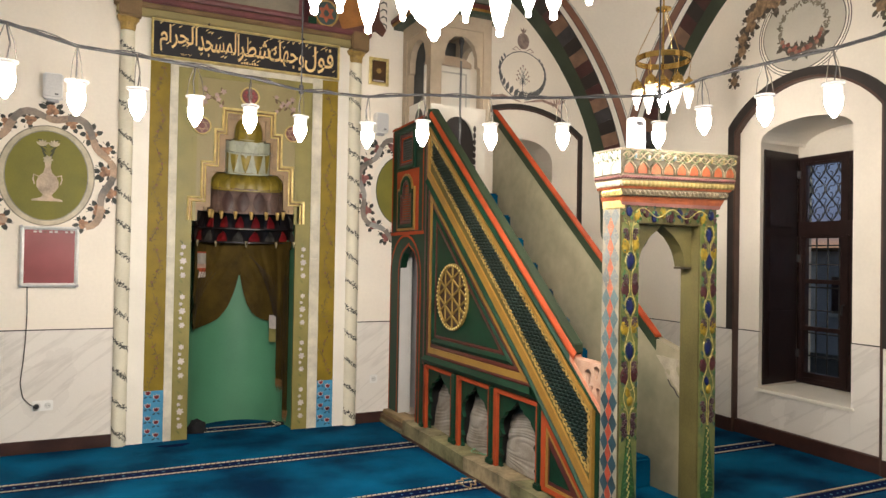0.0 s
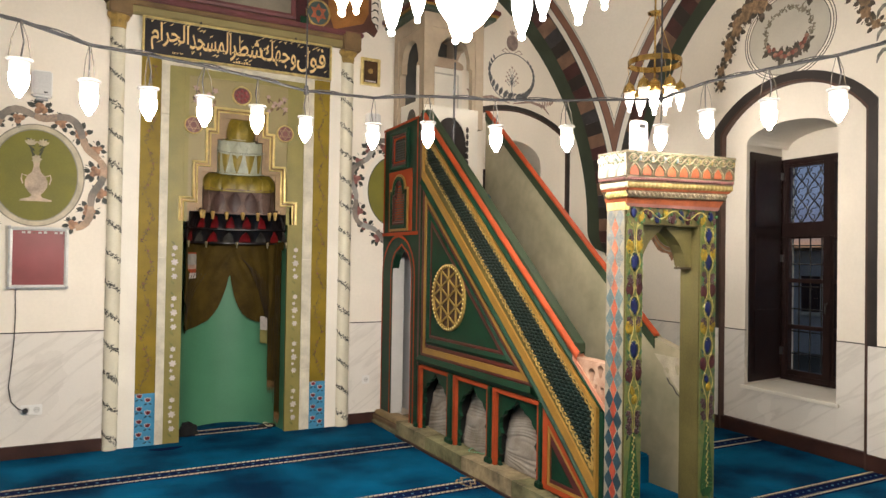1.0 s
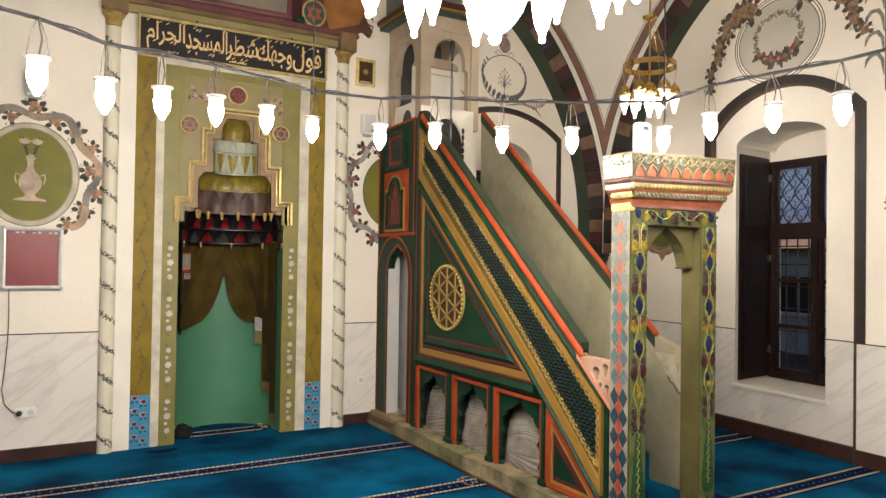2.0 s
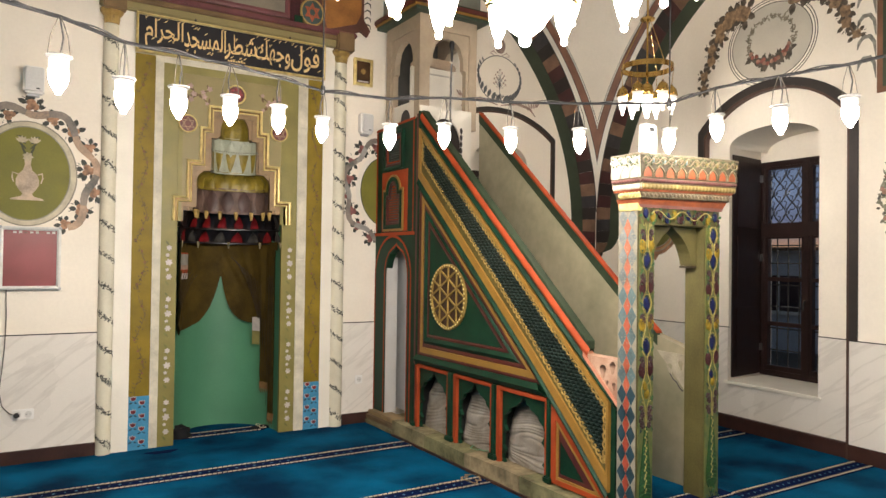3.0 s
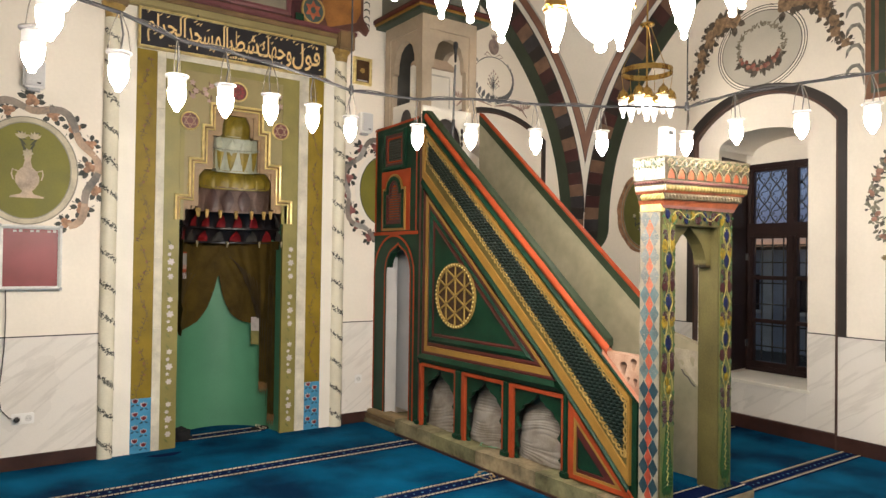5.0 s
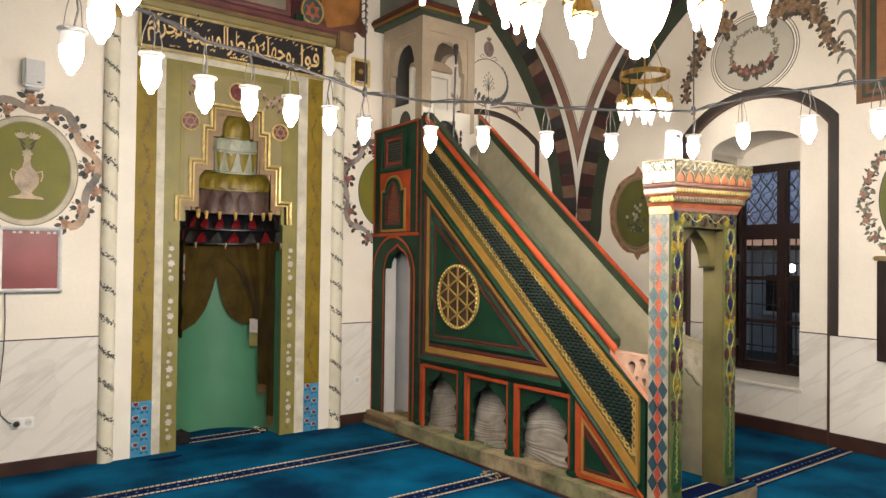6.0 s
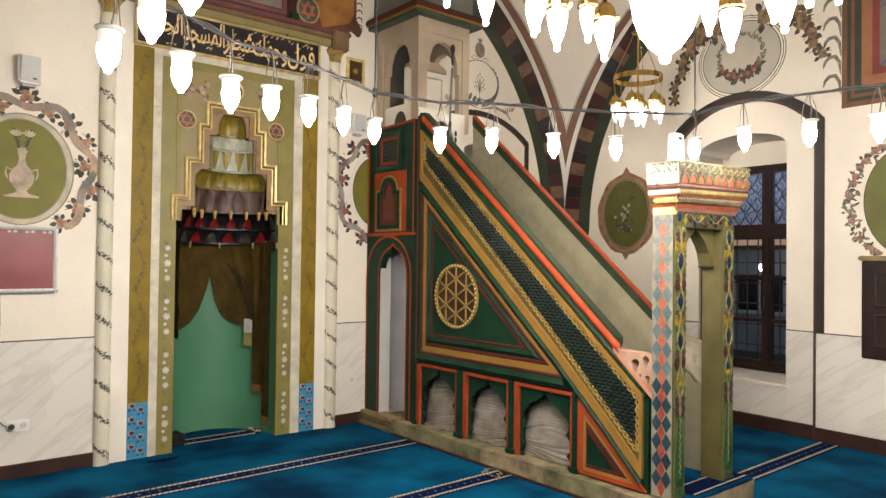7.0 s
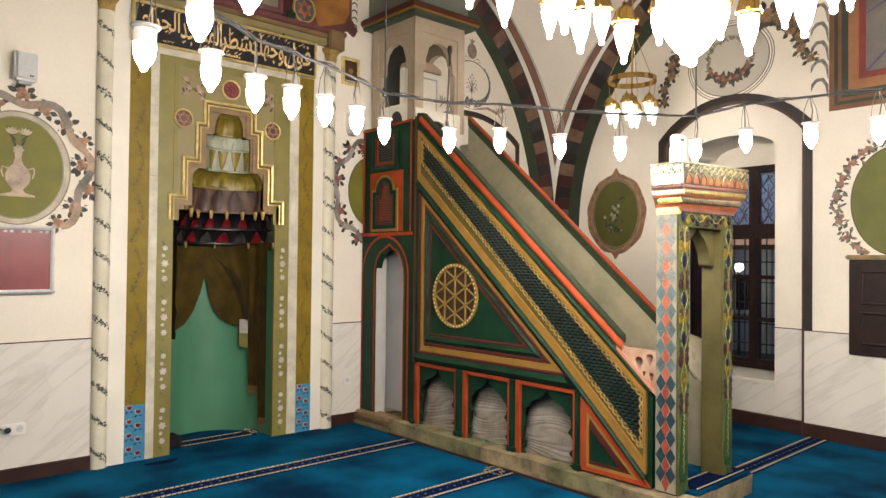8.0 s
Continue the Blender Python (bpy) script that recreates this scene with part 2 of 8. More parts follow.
def blob(bm, f, u, v, w, a, b, c, n=8, m=4, turn=0.0, point=1.0):
    """A half-domed boss on a wall's plane: a fruit, petal or bud in low relief."""
    ct, st = math.cos(turn), math.sin(turn)
    rows = []
    for i in range(m):
        k = math.cos(math.pi / 2 * i / m)
        h = math.sin(math.pi / 2 * i / m)
        row = []
        for j in range(n):
            t = 2 * math.pi * j / n
            x, y = a * k * math.cos(t), b * k * math.sin(t)
            if y > 0:
                x *= 1 - (1 - point) * y / b
            row.append(bm.verts.new(f(u + x * ct - y * st, v + x * st + y * ct, w + c * h)))
        rows.append(row)
    top = bm.verts.new(f(u, v, w + c))
    for x, y in zip(rows, rows[1:]):
        for j in range(n):
            bm.faces.new((x[j], x[(j + 1) % n], y[(j + 1) % n], y[j]))
    for j in range(n):
        bm.faces.new((rows[-1][j], rows[-1][(j + 1) % n], top))
    bm.faces.new(rows[0])
    return bm


def leaf(bm, f, u, v, w, length, wide, turn, lift=0.002):
    """A flat painted leaf or petal with a pointed tip."""
    ct, st = math.cos(turn), math.sin(turn)
    shape = ((0, 0), (0.35, 0.5), (0.7, 0.42), (1, 0), (0.7, -0.42), (0.35, -0.5))
    vs = [bm.verts.new(f(u + length * x * ct - wide * y * st, v + length * x * st + wide * y * ct, w + (lift if 0 < x < 1 else 0.0006))) for x, y in shape]
    bm.faces.new(vs)
    return bm


def stroke(bm, f, pts, width, w=0.002, ends=0.3):
    """A painted line of varying width through points in a wall's plane."""
    n = len(pts)
    L, R = [], []
    for i, p in enumerate(pts):
        a, b = pts[max(i - 1, 0)], pts[min(i + 1, n - 1)]
        d = Vector((b[0] - a[0], b[1] - a[1]))
        d = d.normalized() if d.length > 1e-9 else Vector((1, 0))
        s = i / max(1, n - 1)
        k = width / 2 * (ends + (1 - ends) * min(1, 4 * s, 4 * (1 - s)))
        L.append(bm.verts.new(f(p[0] - d.y * k, p[1] + d.x * k, w)))
        R.append(bm.verts.new(f(p[0] + d.y * k, p[1] - d.x * k, w)))
    for i in range(n - 1):
        bm.faces.new((L[i], L[i + 1], R[i + 1], R[i]))
    return bm


def arc(cx, cy, rx, ry, a0, a1, n):
    return [(cx + rx * math.cos(radians(a0 + (a1 - a0) * i / n)), cy + ry * math.sin(radians(a0 + (a1 - a0) * i / n))) for i in range(n + 1)]


def arch_head(u0, u1, spring, apex, n=16):
    """Points of a segmental or round head from the right springing to the left."""
    h, c = apex - spring, (u0 + u1) / 2
    return [(c + (u1 - u0) / 2 * math.cos(math.pi * i / n), spring + h * math.sin(math.pi * i / n)) for i in range(n + 1)]


def seg_head(u0, u1, spring, apex, n=20):
    """Points of a flat arc, which meets its uprights at a corner, from the right springing to the left."""
    h, a, c = apex - spring, (u1 - u0) / 2, (u0 + u1) / 2
    r = (a * a + h * h) / (2 * h)
    t = math.asin(min(1.0, a / r))
    return [(c + r * math.sin(t - 2 * t * i / n), apex - r + r * math.cos(t - 2 * t * i / n)) for i in range(n + 1)]


# ---- the room ----
def carpet_floor():
    fl = solo("floor", box(bmesh.new(), -8.0, 6.0, -9.0, 7.0, -0.2, 0.0), CARPET, "deep blue wool mosque carpet with woven row stripes", "floor", kind="structure")
    for y0 in (5.215, 4.085, 2.945, 1.815, 0.685, -0.445, -1.575, -2.705, 6.345):
        x0, x1 = (-7.9, 5.35) if y0 < 6 else (0.80, 1.52)
        part("carpet_stripe", box(bmesh.new(), x0, x1, y0, y0 + 0.175, -0.05, 0.004), NAVY, fl, "navy stripe with small pale motifs")
        bm = bmesh.new()
        for e in (0.014, 0.150):
            x = x0 + 0.01
            while x < x1 - 0.03:
                if y0 > 2:
                    ext(bm, [(x, y0 + e - 0.004), (x + 0.029, y0 + e), (x + 0.033, y0 + e + 0.014), (x + 0.004, y0 + e + 0.011)], lambda u, v, w: (u, v, w), 0.002, 0.008)
                x += 0.036
        if len(bm.verts):
            for e in (0.034, 0.135):
                part("dark_line", box(bmesh.new(), x0, x1, y0 + e, y0 + e + 0.008, 0.0, 0.0055), BLACK, fl)
            part("border_stitching", bm, CREAMC, fl, "cream woven zigzag border")
        else:
            bm.free()
        bm = bmesh.new()
        x = x0 + 0.1
        while x < x1 - 0.05 and y0 > 2:
            big = int(round(x / 0.066)) % 2
            r = 0.011 if big else 0.006
            ext(bm, [(x - r, y0 + 0.088), (x, y0 + 0.088 - r), (x + r, y0 + 0.088), (x, y0 + 0.088 + r)], lambda u, v, w: (u, v, w), 0.002, 0.007)
            x += 0.066
        if len(bm.verts):
            part("woven_motifs", bm, mat("pale_blue_wool", (0.06, 0.18, 0.28), 0.9, 0.2, 20, 0.3), fl, "pale blue woven motifs")
        else:
            bm.free()
    return fl


carpet_floor()

TOP = 6.4
# qibla wall, with the mihrab's niche and the window behind the pulpit left open
NX, NHW = 1.150, 0.452           # the niche's middle and half width
WQ = (3.66, 4.40, 1.1, 2.62, 2.86)  # window: from, to, sill, springing, apex


def qibla_wall():
    w = thing("wall_north", "cream plastered prayer-niche wall with painted ornament", "wall", kind="structure")
    pieces = [rect(-8.0, 0.69, 0, TOP), rect(0.69, 1.61, 2.86, TOP), rect(1.61, WQ[0], 0, TOP), rect(WQ[1], 5.6, 0, TOP), rect(WQ[0], WQ[1], 0, WQ[2]),
              [(WQ[1], WQ[3])] + [(WQ[1], TOP), (WQ[0], TOP), (WQ[0], WQ[3])] + list(reversed(arch_head(WQ[0], WQ[1], WQ[3], WQ[4])))[1:-1]]
    for i, p in enumerate(pieces):
        part("plaster", slab(p, fQ, -0.8, 0.0), PLASTER, w)
    return w


qibla_wall()


def window_wall():
    w = thing("wall_east", "cream plastered wall with a tall recessed window bay", "wall", kind="structure")
    o0, o1, sp, ap = 3.17, 4.60, 2.805, 3.155     # recess
    h0, h1, s0, hs, ha = 3.45, 4.36, 0.45, 2.69, 2.84   # window opening in it
    part("plaster", slab(rect(-9.0, o0, 0, TOP), fR, -0.9, 0), PLASTER, w)
    part("plaster", slab(rect(o1, 6.25, 0, TOP), fR, -0.9, 0), PLASTER, w)
    part("plaster", slab([(o1, sp), (o1, TOP), (o0, TOP), (o0, sp)] + list(reversed(seg_head(o0, o1, sp, ap)))[1:-1], fR, -0.9, 0), PLASTER, w)
    fP = lambda u, d, z: fR(u, z, -d)      # plan: along the wall, depth, height
    part("recess_plaster", slab([(o0, 0.06), (h0, 0.06), (h0 - 0.09, 0.9), (o0, 0.9)], fP, 0, 3.2), PLASTER, w)
    part("recess_plaster", slab([(h1, 0.06), (o1, 0.06), (o1, 0.9), (h1 + 0.10, 0.9)], fP, 0, 3.2), PLASTER, w)
    part("recess_plaster", slab(rect(h0 - 0.001, h1 + 0.001, 0, s0 - 0.03), fR, -0.9, -0.0601), PLASTER, w)
    part("recess_plaster", slab([(h1, hs), (h1, 3.2), (h0, 3.2), (h0, hs)] + list(reversed(arch_head(h0, h1, hs, ha)))[1:-1], fR, -0.9, -0.06), PLASTER, w)
    part("window_sill", bevelled(slab(rect(h0 - 0.03, h1 + 0.03, s0 - 0.03, s0), fR, -0.72, -0.035), 0.004), WHITE, w, "pale stone sill")
    # painted dark arch band round the recess, two-toned
    def loop(d, foot=0.0):
        return [(o1 + d, foot)] + seg_head(o0 - d, o1 + d, sp + 0.75 * d, ap + d, 20) + [(o0 - d, foot)]
    part("arch_band", band(bmesh.new(), loop(0.085, 0.963), loop(0.014, 0.963), fR, -0.01, 0.012, False), DARK, w, "dark painted band round the window bay")
    part("arch_band", band(bmesh.new(), loop(0.014), loop(-0.006), fR, -0.055, 0.008, False), mat("band_edge_umber", (0.075, 0.038, 0.028), 0.55, 0.2, 6, 0.1), w, "umber inner edge of the band")
    # wainscot slabs of veined marble, and the dark joint over them
    for a, b, wz in ((-9.0, -2.0, 0.0), (-2.0, 0.6, 0.0), (0.6, 1.8, 0.0), (1.8, o0 - 0.016, 0.0), (o0, h0, -0.06), (h1, o1, -0.06), (o1 + 0.016, 6.2, 0.0)):
        part("marble_slab", slab(rect(a + 0.001, b - 0.001, 0.12, 0.955), fR, wz - 0.01, wz + 0.006), MARBLE, w, "veined white marble facing")
        part("joint", slab(rect(a, b, 0.955, 0.963), fR, wz - 0.01, wz + 0.009), DARK, w)
    part("marble_slab", slab(rect(h0, h1, 0.12, s0 - 0.03), fR, -0.07, -0.054), MARBLE, w, "veined white marble facing")
    for a, b, wz in ((-9.0, o0 - 0.016, 0.0), (o1 + 0.016, 6.2, 0.0), (o0 - 0.014, o1 + 0.014, -0.035)):
        part("skirting", bevelled(slab(rect(a, b, 0.0, 0.125), fR, wz - 0.03, wz + 0.02), 0.004), SKIRT, w, "dark brown wooden skirting")
    return w


window_wall()

# wainscot and skirting of the qibla wall
wq = thing("wainscot", "white veined marble wainscot with dark skirting", "wainscot", kind="structure")
for a, b in ((-8.0, -3.3), (-3.3, -1.9), (-1.9, -0.65), (-0.65, 0.125), (2.206, 2.55), (3.3, 5.44)):
    part("marble_slab", slab(rect(a + 0.001, b - 0.001, 0.1, 0.955), fQ, -0.01, 0.006), MARBLE, wq)
    part("joint", slab(rect(a, b, 0.955, 0.963), fQ, -0.01, 0.009), DARK, wq)
    part("skirting", bevelled(slab(rect(a, b, 0.0, 0.1), fQ, -0.01, 0.02), 0.004), SKIRT, wq)

# plain walls and ceiling that close the room
for nm, bx in (("wall_west", (-8.2, -8.0, -9.2, 7.0, 0, TOP)), ("wall_south", (-8.2, 6.2, -9.2, -9.0, 0, TOP))):
    solo(nm, box(bmesh.new(), *bx), PLASTER, "plain cream plastered wall", "wall", kind="structure")
solo("ceiling", box(bmesh.new(), -8.2, 6.4, -9.2, 7.0, TOP, TOP + 0.2), PLASTER, "plain pale plastered ceiling", "ceiling", kind="structure")

# ---- the corner arches and the pendentive between them ----
LA, RA = (2.185, 1.947), (3.085, 1.973)   # circle centres: x,z on the qibla wall; y,z on the window wall
CORN = 5.445


SLATE = mat("voussoir_slate", (0.048, 0.046, 0.050), 0.55, 0.3, 8, 0.1)


def arch_paint(f, c, rg, rs, rw, corner, side):
    """Painted arch on one wall: a plain green edge and a row of voussoirs, down to a foot in the corner."""
    a = thing("painted_arch", "painted arch of dark brown, tan and green stones", "arch", kind="structure")
    z_foot, dz = 1.66, 0.135

    def xr(r, z):
        if z < c[1]:
            k = (z - z_foot) / (c[1] - z_foot)
            return corner - (corner - (c[0] + r)) * math.sqrt(max(0.0, 1 - (1 - k) ** 2)) ** 0.8
        return c[0] + math.sqrt(max(0, r * r - (z - c[1]) ** 2))
    zs = [z_foot + 0.002 + i * 0.06 for i in range(52)]
    g0, g1 = [(min(corner, xr(rg, z)), z) for z in zs], [(min(corner, xr(rs, z)), z) for z in zs]
    part("green_edge", band(bmesh.new(), g0, g1, f, -0.004, 0.004, False), ARCHG, a, "dark green painted edge")
    cols = (DARK, VOUSR, TAN, DARK, SLATE, TAN, VOUSR)
    n = 50
    for i in range(n):
        za, zb = z_foot + i * dz, z_foot + (i + 1) * dz - 0.0006
        if zb > c[1] + rs - 0.05:
            break
        # joints point at the arch's centre
        def edge(r, z):
            if z <= c[1]:
                return (min(corner, xr(r, z)), z)
            t = min(1.45, (z - c[1]) / rs)
            return (min(corner, c[0] + r * math.cos(t)), c[1] + r * math.sin(t))
        lv = [za + (zb - za) * q / 4 for q in range(5)] if i < 5 else [za, zb]
        ins, outs = [edge(rs, z) for z in lv], [edge(rw, z) for z in lv]
        if max(o[0] - p[0] for p, o in zip(ins, outs)) < 0.01:
            continue
        pts = [o for p, o in zip(ins, outs)] + [p for p, o in reversed(list(zip(ins, outs))) if o[0] - p[0] > 0.002]
        part("voussoir", slab(pts, f, -0.004, 0.006), cols[(i + side) % 7], a)
    return a


arch_paint(fQ, LA, 2.88, 3.05, 3.28, CORN - 0.004, 0)
arch_paint(fR, RA, 2.70, 2.87, 3.10, 6.196, 2)


def pendentive():
    """The plaster triangle that leans out of the corner between the arches, with its painted border."""
    p = thing("pendentive", "plastered corner pendentive edged with white and brown bands", "pendentive", kind="structure")
    zs = [2.16 + i * 0.045 for i in range(66)]
    dist = [0, 0.010, 0.066, 0.074, 0.150, 0.156, 0.168, 0.174]
    mats = [DARK, WHITE, DARK, mat("brown_border_paint", (0.25, 0.115, 0.07), 0.55, 0.2, 4, 0.1), DARK, WHITE, DARK]
    rows = []
    for z in zs:
        xa = LA[0] + math.sqrt(max(0, 3.28 ** 2 - (z - LA[1]) ** 2))
        yb = RA[0] + math.sqrt(max(0, 3.10 ** 2 - (z - RA[1]) ** 2)) if z < RA[1] + 3.1 else RA[0]
        A = Vector((min(xa, CORN), 6.2, z))
        B = Vector((5.14 + TANR * min(yb, 6.2), min(yb, 6.2), z))
        rows.append((A, B))
    out = Vector((-0.71, -0.71, 0)) * 0.008

    def strip(side, d0, d1, m, nm):
        bm = bmesh.new()
        prev = None
        for A, B in rows:
            P, Q = (A, B) if side == 0 else (B, A)
            L = (Q - P).length
            d = (Q - P).normalized() if L > 1e-6 else Vector((0, 0, 0))
            a, b = min(d0, L / 2), min(d1, L / 2)
            cur = (bm.verts.new(P + d * a + out), bm.verts.new(P + d * b + out))
            if prev and b - a > 1e-5:
                bm.faces.new((prev[0], prev[1], cur[1], cur[0]))
            prev = cur
        part(nm, bm, m, p)
    for side in (0, 1):
        for i, m in enumerate(mats):
            strip(side, dist[i], dist[i + 1], m, ("dark_line", "white_line", "dark_line", "brown_band", "dark_line", "white_line", "dark_line")[i])
    bm = bmesh.new()
    prev = None
    for A, B in rows:
        L = (B - A).length
        d = (B - A).normalized() if L > 1e-6 else Vector((0, 0, 0))
        a = min(dist[-1], L / 2)
        cur = [bm.verts.new(A + d * (a + (L - 2 * a) * k / 6) + out) for k in range(7)]
        if prev:
            for k in range(6):
                bm.faces.new((prev[k], prev[k + 1], cur[k + 1], cur[k]))
        prev = cur
    part("plaster", bm, PLASTER, p)
    return p


pendentive()
# corbel ring under the arch foot, in the corner
solo("corner_corbel", lathe(bmesh.new(), [(0.02, 1.50), (0.05, 1.54), (0.05, 1.58), (0.075, 1.60), (0.075, 1.63), (0.10, 1.66), (0.09, 1.68)], (CORN - 0.02, 6.17, 0), 14), DARK,
     "small dark moulded corbel in the corner", "corbel", kind="structure")
# ---- the pulpit (minbar) ----
def T(y):
    """Height of the top of the sloping parapet over y."""
    return 1.107 + 0.866 * (y - 3.306)


def diag(y0, y1, d0, d1):
    """A strip of the sloping band, between two drops under its top."""
    return [(y0, T(y0) - d0), (y1, T(y1) - d0), (y1, T(y1) - d1), (y0, T(y0) - d1)]


minbar = thing("minbar", "green, coral and ochre painted wooden pulpit with carpeted stairs", "pulpit", at=(2.85, 4.4, 0))
YA, YB = 5.335, 3.03             # back and front of the sloping side

# body of the two side walls: the near one behind its panels, and the far one
near = [(YA, 0.668), (YA, T(YA)), (3.306, T(3.306) - 0.03), (3.285, 0.99), (YB, 0.765), (YB, 0.13), (3.572, 0.13), (3.572, 0.668)]
part("side_wall", slab(near, fM, -0.070, -0.012), GREEN, minbar)
far = [(5.42, 0.13), (5.42, T(5.42) - 0.02), (3.306, T(3.306) - 0.02), (3.0, 1.0), (2.97, 0.13)]
part("far_side_wall", slab(far, fM, -0.745, -0.675), BEIGE, minbar, "beige marbled inner face of the far parapet")
part("inner_lining", slab([(YA, 0.66), (YA, T(YA) - 0.10), (3.306, T(3.306) - 0.10), (YB, 0.72), (YB, 0.66)], fM, -0.080, -0.071), BEIGE, minbar)
# rims of the far parapet: coral arris and a green painted border inside
part("rim", bevelled(slab(diag(3.30, 5.42, -0.008, 0.008), fM, -0.72, -0.668), 0.003), CORAL, minbar, "coral rim of the far parapet")
part("rim_border", slab(diag(3.30, 5.42, 0.012, 0.085), fM, -0.70, -0.668), mat("soft_green_paint", (0.034, 0.052, 0.028), 0.6, 0.25, 4, 0.1, spec=0.2), minbar, "soft green border of the far parapet")
part("rim_top", bevelled(slab(diag(3.27, YA, -0.004, 0.05), fM, -0.078, -0.010), 0.004), mat("soft_green_paint", (0.034, 0.052, 0.028)), minbar, "soft green top of the near parapet")
part("inner_border", slab(diag(3.29, YA, 0.05, 0.16), fM, -0.088, -0.079), mat("soft_green_paint", (0.034, 0.052, 0.028)), minbar)


def sagged(knots):
    """Points of the slope at given drops under its top."""
    return [(y, T(y) - d) for y, d in knots]


def torus_strip(y0, y1, d0, d1, proud, m, nm, lab="", edges=None):
    a, b = edges or (diag(y0, y1, d0, d1)[:2], diag(y0, y1, d0, d1)[2:][::-1])
    bm = bmesh.new()
    prev = None
    for k in range(7):
        t = k / 6
        h = proud * math.sin(math.pi * t) if m is not OCHRE else proud * min(1, 6 * t, 6 * (1 - t))
        cur = [bm.verts.new(fM(p[0], p[1] * (1 - t) + q[1] * t, -0.012 + h)) for p, q in zip(a, b)]
        if prev:
            for j in range(len(cur) - 1):
                bm.faces.new((prev[j], prev[j + 1], cur[j + 1], cur[j]))
        prev = cur
    return part(nm, bm, m, minbar, lab, smooth=m is not OCHRE)


torus_strip(3.245, YA, 0.020, 0.102, 0.022, CORAL, "coral_moulding", "rounded coral rail")
torus_strip(YB, YA, 0.100, 0.162, 0.024, GREEN, "green_moulding")
# the lower rail and the lower border sag towards the foot of the stair
LOW = [(3.066, 0.686), (3.35, 0.654), (3.76, 0.624), (4.40, 0.612), (5.352, 0.602)]
torus_strip(0, 0, 0, 0, 0.040, GREEN, "green_moulding", edges=(sagged(LOW), sagged([(3.050, 0.744), (3.34, 0.702), (3.76, 0.686), (4.40, 0.694), (5.352, 0.697)])))
# the long lattice panel in its ochre frame
P_lat = sagged([(5.352, 0.160), (3.066, 0.160)] + LOW)
P_fr = sagged([(5.316, 0.194), (3.083, 0.194), (3.083, 0.606), (3.36, 0.572), (3.76, 0.545), (4.40, 0.534), (5.316, 0.522)])
P_ch = sagged([(5.296, 0.221), (3.103, 0.221), (3.103, 0.556), (3.38, 0.524), (3.78, 0.486), (4.40, 0.452), (5.296, 0.418)])
part("ochre_frame", band(bmesh.new(), P_lat, P_fr, fM, -0.012, 0.012), OCHRE, minbar, "ochre frame of the lattice panel")
part("olive_fillet", band(bmesh.new(), P_fr, inset(P_ch, 0.012), fM, -0.012, -0.003), mat("olive_fillet_paint", (0.11, 0.085, 0.022), 0.5, 0.25, 8, 0.12), minbar)
P_in = inset(P_ch, -0.004)
# near-black backing: the shade between the slats is put into its colour
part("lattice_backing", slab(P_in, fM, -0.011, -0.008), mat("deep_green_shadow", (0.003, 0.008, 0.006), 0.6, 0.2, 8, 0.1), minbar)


def chain(bm, p, q, f, w, pitch=0.050, amp=0.0130, wid=0.0078):
    """Two interlaced wavy cords from p to q."""
    p, q = Vector(p), Vector(q)
    L = (q - p).length
    d = (q - p) / L
    nrm = Vector((-d.y, d.x))
    n = max(8, int(L / pitch * 8))
    for s in (0, math.pi):
        pts = [tuple(p + d * (L * i / n) + nrm * (amp * math.sin(2 * math.pi * L * i / n / pitch / 2 + s))) for i in range(n + 1)]
        for a, b in zip(pts, pts[1:]):
            dd = Vector((b[0] - a[0], b[1] - a[1])).normalized() * (wid / 2)
            k = [(a[0] - dd.y, a[1] + dd.x), (b[0] - dd.y, b[1] + dd.x), (b[0] + dd.y, b[1] - dd.x), (a[0] + dd.y, a[1] - dd.x)]
            vs = [bm.verts.new(f(*x, w + (0.004 if j in (0, 1) else 0.004))) for j, x in enumerate(k)]
            lo = [bm.verts.new(f(*x, w - 0.006)) for x in k]
            bm.faces.new(vs)
            for e in (0, 2):
                bm.faces.new((vs[e], vs[e + 1], lo[e + 1], lo[e]))


bm = bmesh.new()
for i in range(len(P_ch)):
    chain(bm, P_ch[i], P_ch[(i + 1) % len(P_ch)], fM, 0.0)
part("carved_chain", bm, mat("dull_gilt", (0.44, 0.29, 0.085), 0.45, 0.25, 20, 0.2), minbar, "carved gilt chain border")


def lattice(f, w):
    """Woven slats: level wavy laths that pass over and under upright ones inside a sloping panel."""
    bm = bmesh.new()
    z, row, pitch = 0.38, 0, 0.046
    while z < 2.75:
        ya = max(3.306 + (z + 0.232 - 1.107) / 0.866, 3.118)
        yb = ya
        while yb < 5.285 and z > T(yb) - float(np.interp(yb, [3.103, 3.38, 3.78, 4.40, 5.296], [0.556, 0.524, 0.486, 0.452, 0.418])) + 0.012:
            yb += 0.006
        n = int((yb - ya) / (pitch / 4)) if yb - ya > 0.01 else -1
        prev = None
        for i in range(n + 1):
            y = ya + (yb - ya) * i / max(1, n)
            h = 0.006 * math.sin(2 * math.pi * y / pitch + math.pi * (row % 2))
            dz = 0.003 * math.cos(2 * math.pi * y / pitch + math.pi * (row % 2))
            cur = [bm.verts.new(f(y, z + dz + a, w + h + b)) for a, b in ((0.001, -0.006), (0.004, 0.005), (0.010, 0.005), (0.013, -0.006))]
            if prev:
                for j in range(3):
                    bm.faces.new((prev[j], prev[j + 1], cur[j + 1], cur[j]))
            prev = cur
        z += 0.0225
        row += 1
    return bm


